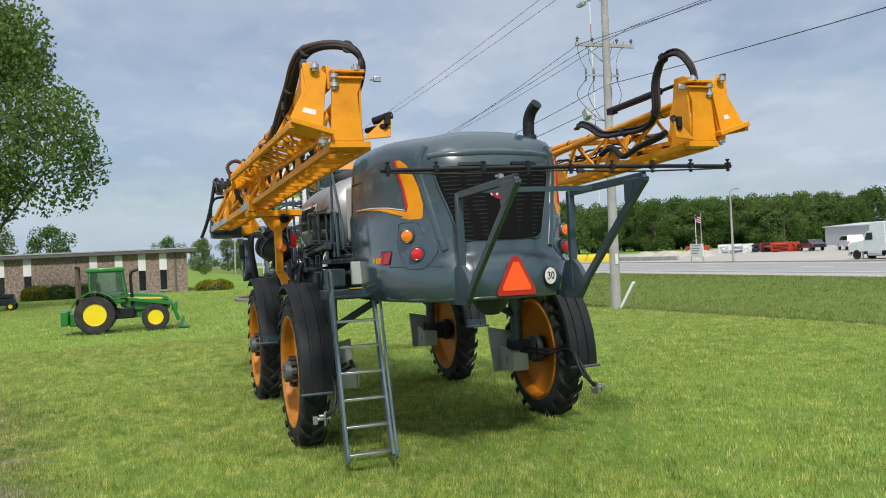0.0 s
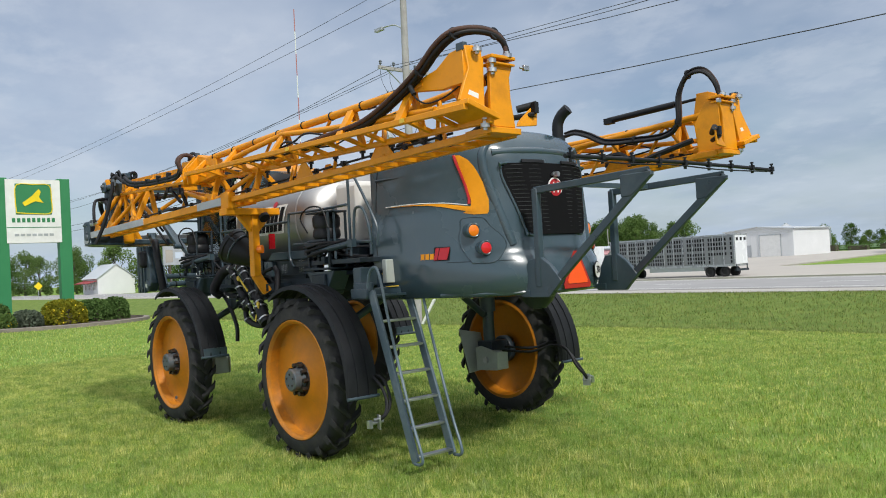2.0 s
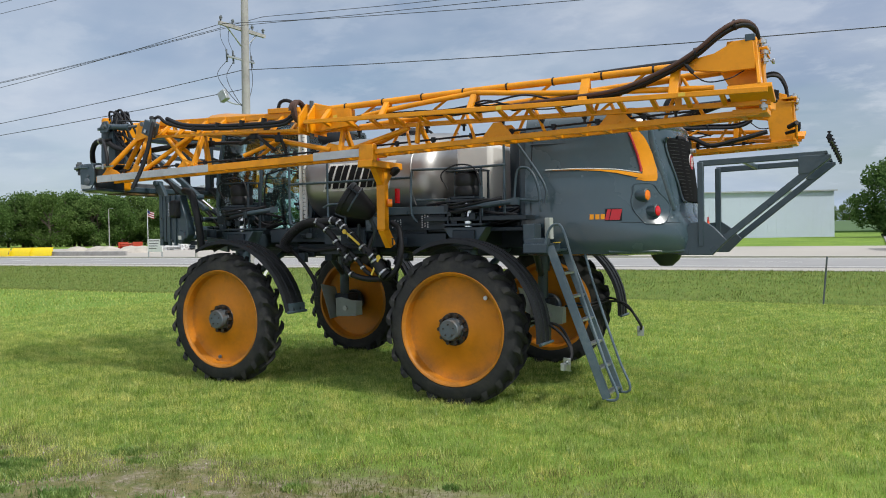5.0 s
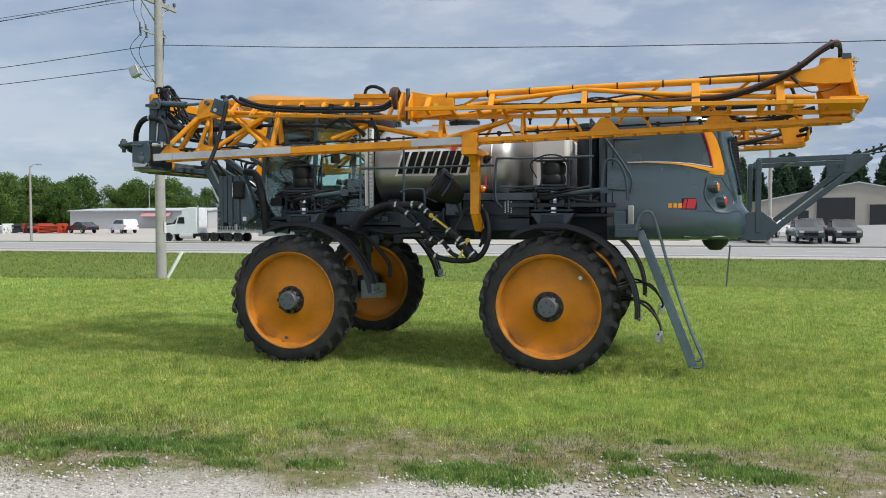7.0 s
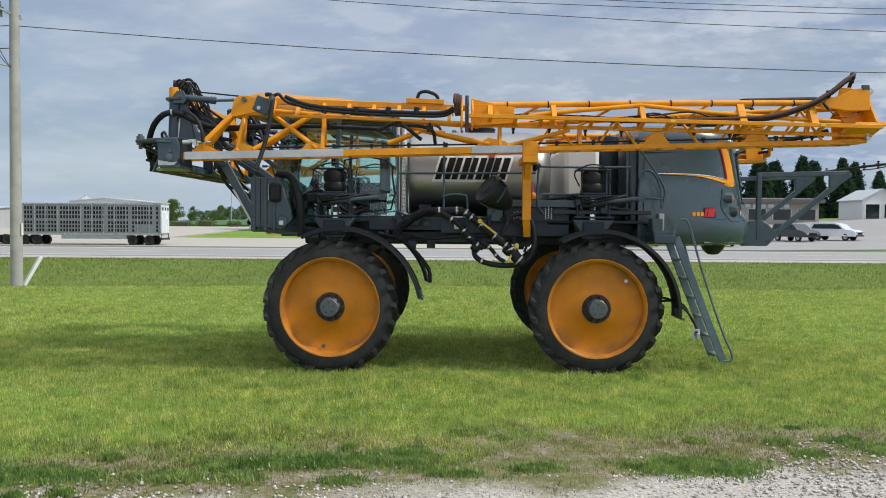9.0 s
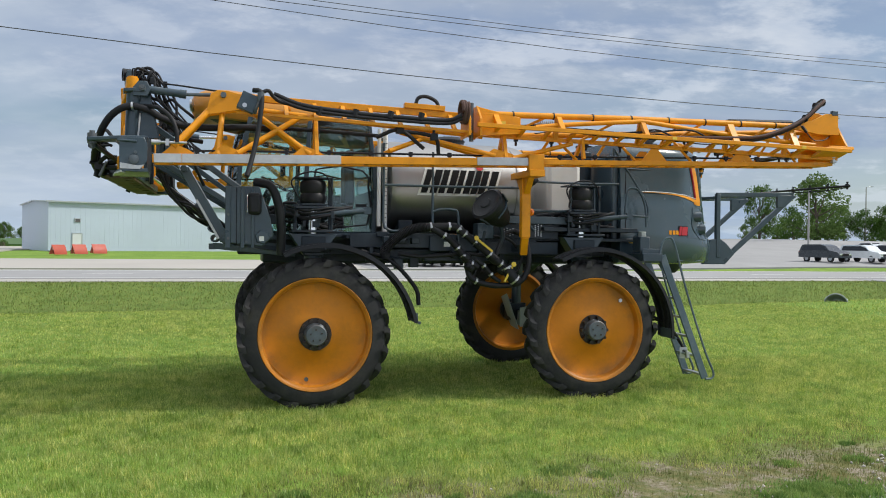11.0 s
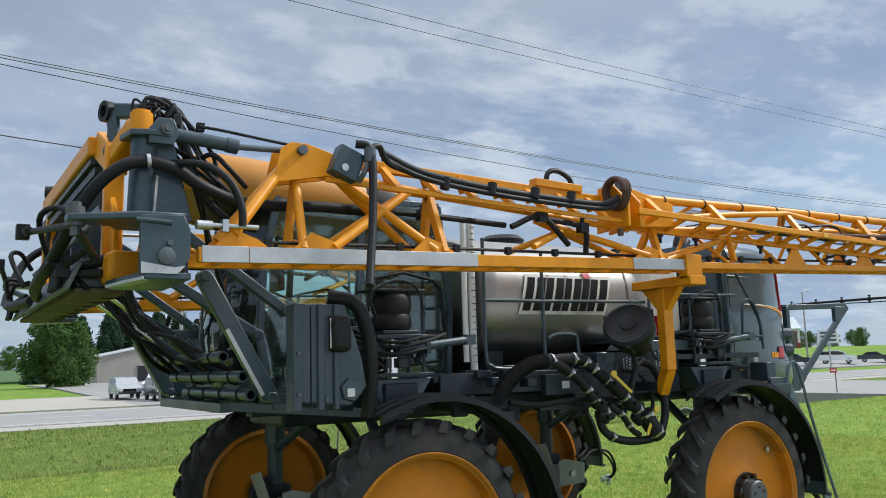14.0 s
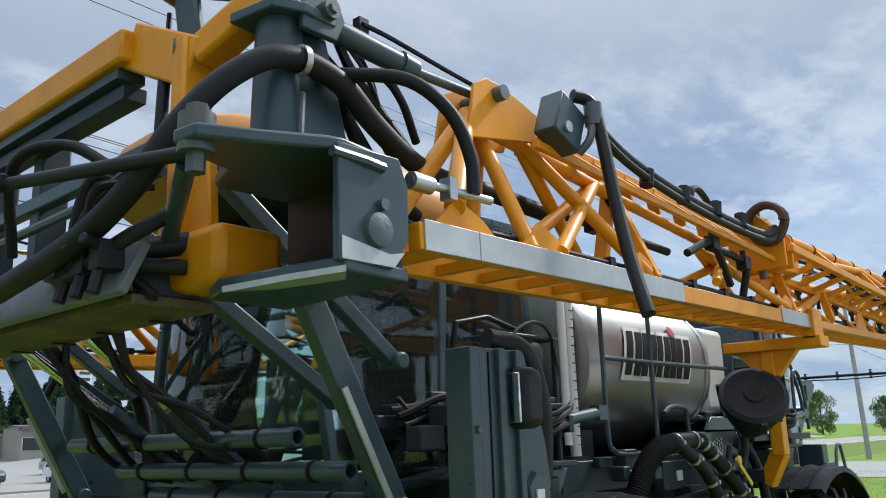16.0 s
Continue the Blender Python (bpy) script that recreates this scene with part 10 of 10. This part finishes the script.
def blade_field(name, label, x, y, rs, h0, h1, width, mat):
    """One upright bent triangle for each spot."""
    n = len(x)
    clump = 0.5 + 0.25 * (np.sin(x * 9.1 + 2 * np.sin(y * 6.7)) + np.sin(y * 8.3 + 2 * np.sin(x * 5.9)))
    h = rs.uniform(h0, h1, n) * (0.65 + 0.7 * clump) * (0.8 + 0.4 * rs.rand(n))
    a = rs.uniform(0, 2 * np.pi, n)
    lean = h * rs.uniform(0.05, 0.75, n)
    b = a + rs.normal(0, 0.6, n) + np.pi / 2
    w = width * rs.uniform(0.6, 1.3, n) / 2
    z = height_at(x, y) - 0.012
    co = np.empty((n, 3, 3), np.float32)
    co[:, 0] = np.stack((x - w * np.cos(a), y - w * np.sin(a), z), 1)
    co[:, 1] = np.stack((x + w * np.cos(a), y + w * np.sin(a), z), 1)
    co[:, 2] = np.stack((x + lean * np.cos(b), y + lean * np.sin(b), z + h), 1)
    me = bpy.data.meshes.new(name)
    me.vertices.add(3 * n), me.loops.add(3 * n), me.polygons.add(n)
    me.vertices.foreach_set("co", co.ravel())
    me.loops.foreach_set("vertex_index", np.arange(3 * n, dtype=np.int32))
    me.polygons.foreach_set("loop_start", np.arange(0, 3 * n, 3, dtype=np.int32))
    me.update(calc_edges=True)
    me.materials.append(mat)
    return tagged(new(name, me), label, "grass", kind="stuff")


rs = np.random.RandomState(4)
LAWN = grass_material("lawn_blades", (0.20, 0.305, 0.050), (0.53, 0.605, 0.135), (0.76, 0.72, 0.33))
ROUGH = grass_material("ditch_blades", (0.125, 0.185, 0.035), (0.25, 0.305, 0.068), (0.35, 0.33, 0.14))
for n, y0, y1, h1, wide in ((1050000, -8.2, 1.5, 0.090, 0.0085), (520000, 1.5, 15.2, 0.085, 0.0135)):
    gx, gy = rs.uniform(-15, 17, n), rs.uniform(y0, y1, n)
    tuft = 0.62 + 0.38 * np.sin(gx * 7.1 + np.sin(gy * 5.3) * 2) * np.sin(gy * 6.3 + np.sin(gx * 4.7) * 2)
    keep = (rs.rand(n) < np.clip(verge(gx, gy) * 2.0 - 1.0, 0, 1) ** 1.2) & (rs.rand(n) < 0.45 + 0.75 * tuft) & (gy < ditch_edge(gx) + 0.15)
    blade_field("lawn_grass", "mown green lawn grass", gx[keep], gy[keep], rs, 0.03, h1, wide, LAWN)
n = 240000
gx, gy = rs.uniform(-60, 45, n), rs.uniform(12.2, 32.5, n)
keep = (gy > ditch_edge(gx)) & (gx < 38.4)
gx, gy = gx[keep], gy[keep]
blade_field("ditch_grass", "rough darker grass in the roadside ditch", gx, gy, rs, 0.05, 0.14, 0.03, ROUGH)
n = 260000
gx, gy = rs.uniform(-60, 45, n), rs.uniform(-14, 17.4, n)
out = ((gx < -15) | (gx > 17)) & (gy < ditch_edge(gx) + 0.15)
out &= (gx < -15) | (gy > -5)
blade_field("outer_lawn_grass", "mown green lawn further off", gx[out], gy[out], rs, 0.05, 0.11, 0.03, LAWN)
# short dry grass on the worn verge
n = 420000
gx, gy = rs.uniform(-10, 14, n), rs.uniform(-9.5, -2.6, n)
v = verge(gx, gy)
patchy = 0.5 + 0.5 * np.sin(gx * 2.9 + np.sin(gy * 3.1) * 2.2) * np.sin(gy * 3.7 + np.sin(gx * 2.1) * 2.0)
keep = (rs.rand(n) < np.clip(v * 2.2, 0, 1)) & (v < 0.99) & (rs.rand(n) < 0.35 + 0.65 * patchy)
DRY = grass_material("verge_blades", (0.125, 0.145, 0.045), (0.25, 0.255, 0.085), (0.36, 0.30, 0.17))
blade_field("verge_grass", "short dry olive grass on the worn verge", gx[keep], gy[keep], rs, 0.018, 0.06, 0.009, DRY)
# low broad-leaved weeds along the gravel
mats = [(2.0, -6.5, 0.50, 0.26), (-0.7, -6.35, 0.55, 0.20), (-1.7, -6.45, 0.40, 0.18), (-3.9, -6.9, 0.50, 0.20), (4.3, -5.9, 0.35, 0.18), (-2.6, -6.9, 0.25, 0.14), (0.6, -6.6, 0.22, 0.12)]
mats += [(a, b + 0.2 * a - 0.0125 * a * a, 0.06 + 0.12 * c, 0.05 + 0.08 * c) for a, b, c in zip(rs.uniform(-9, 12, 60), rs.uniform(-6.9, -5.0, 60), rs.rand(60))]
spots = [(int(52000 * a * b) + 60, x, y, a, b) for x, y, a, b in mats]
gx = np.concatenate([x + rs.normal(0, 0.55, c) * a for c, x, y, a, b in spots])
gy = np.concatenate([y + rs.normal(0, 0.55, c) * b for c, x, y, a, b in spots])
WEED = grass_material("weed_leaves", (0.13, 0.25, 0.055), (0.25, 0.38, 0.10), (0.36, 0.42, 0.16))
blade_field("verge_weeds", "low green weeds along the gravel edge", gx, gy, rs, 0.025, 0.065, 0.024, WEED)


def build_stones():
    r = np.random.RandomState(8)
    n = 42000
    x, y = r.uniform(-8, 12, n), r.uniform(-9.6, -5.2, n)
    keep = r.rand(n) < (1 - verge(x, y)) ** 8 + 0.003
    x, y = x[keep], y[keep]
    n = len(x)
    s = 0.007 + 0.019 * r.rand(n) ** 2.0
    unit = np.array([(1, 0, 0), (-1, 0, 0), (0, 1, 0), (0, -1, 0), (0, 0, 1), (0, 0, -1)], np.float32)
    tri = np.array([(0, 2, 4), (2, 1, 4), (1, 3, 4), (3, 0, 4), (2, 0, 5), (1, 2, 5), (3, 1, 5), (0, 3, 5)], np.int32)
    jit = unit[None] * r.uniform(0.6, 1.3, (n, 6, 1)) + r.normal(0, 0.16, (n, 6, 3))
    jit[:, :, 2] *= 0.7
    a = r.uniform(0, 2 * np.pi, n)
    ca, sa = np.cos(a)[:, None], np.sin(a)[:, None]
    co = np.stack((jit[:, :, 0] * ca - jit[:, :, 1] * sa, jit[:, :, 0] * sa + jit[:, :, 1] * ca, jit[:, :, 2]), 2) * s[:, None, None]
    co += np.stack((x, y, s * 0.3), 1)[:, None, :]
    f = (tri[None] + (np.arange(n) * 6)[:, None, None]).reshape(-1)
    me = bpy.data.meshes.new("gravel")
    me.vertices.add(6 * n), me.loops.add(24 * n), me.polygons.add(8 * n)
    me.vertices.foreach_set("co", co.astype(np.float32).ravel())
    me.loops.foreach_set("vertex_index", f.astype(np.int32))
    me.polygons.foreach_set("loop_start", np.arange(0, 24 * n, 3, dtype=np.int32))
    me.update(calc_edges=True)
    me.materials.append(material("limestone_gravel", (0.44, 0.41, 0.375), 0.9, 0.0, 0.25, 30.0, island=0.45))
    tagged(new("gravel", me), "loose pale limestone gravel beside the lawn", "gravel", kind="stuff")


build_stones()
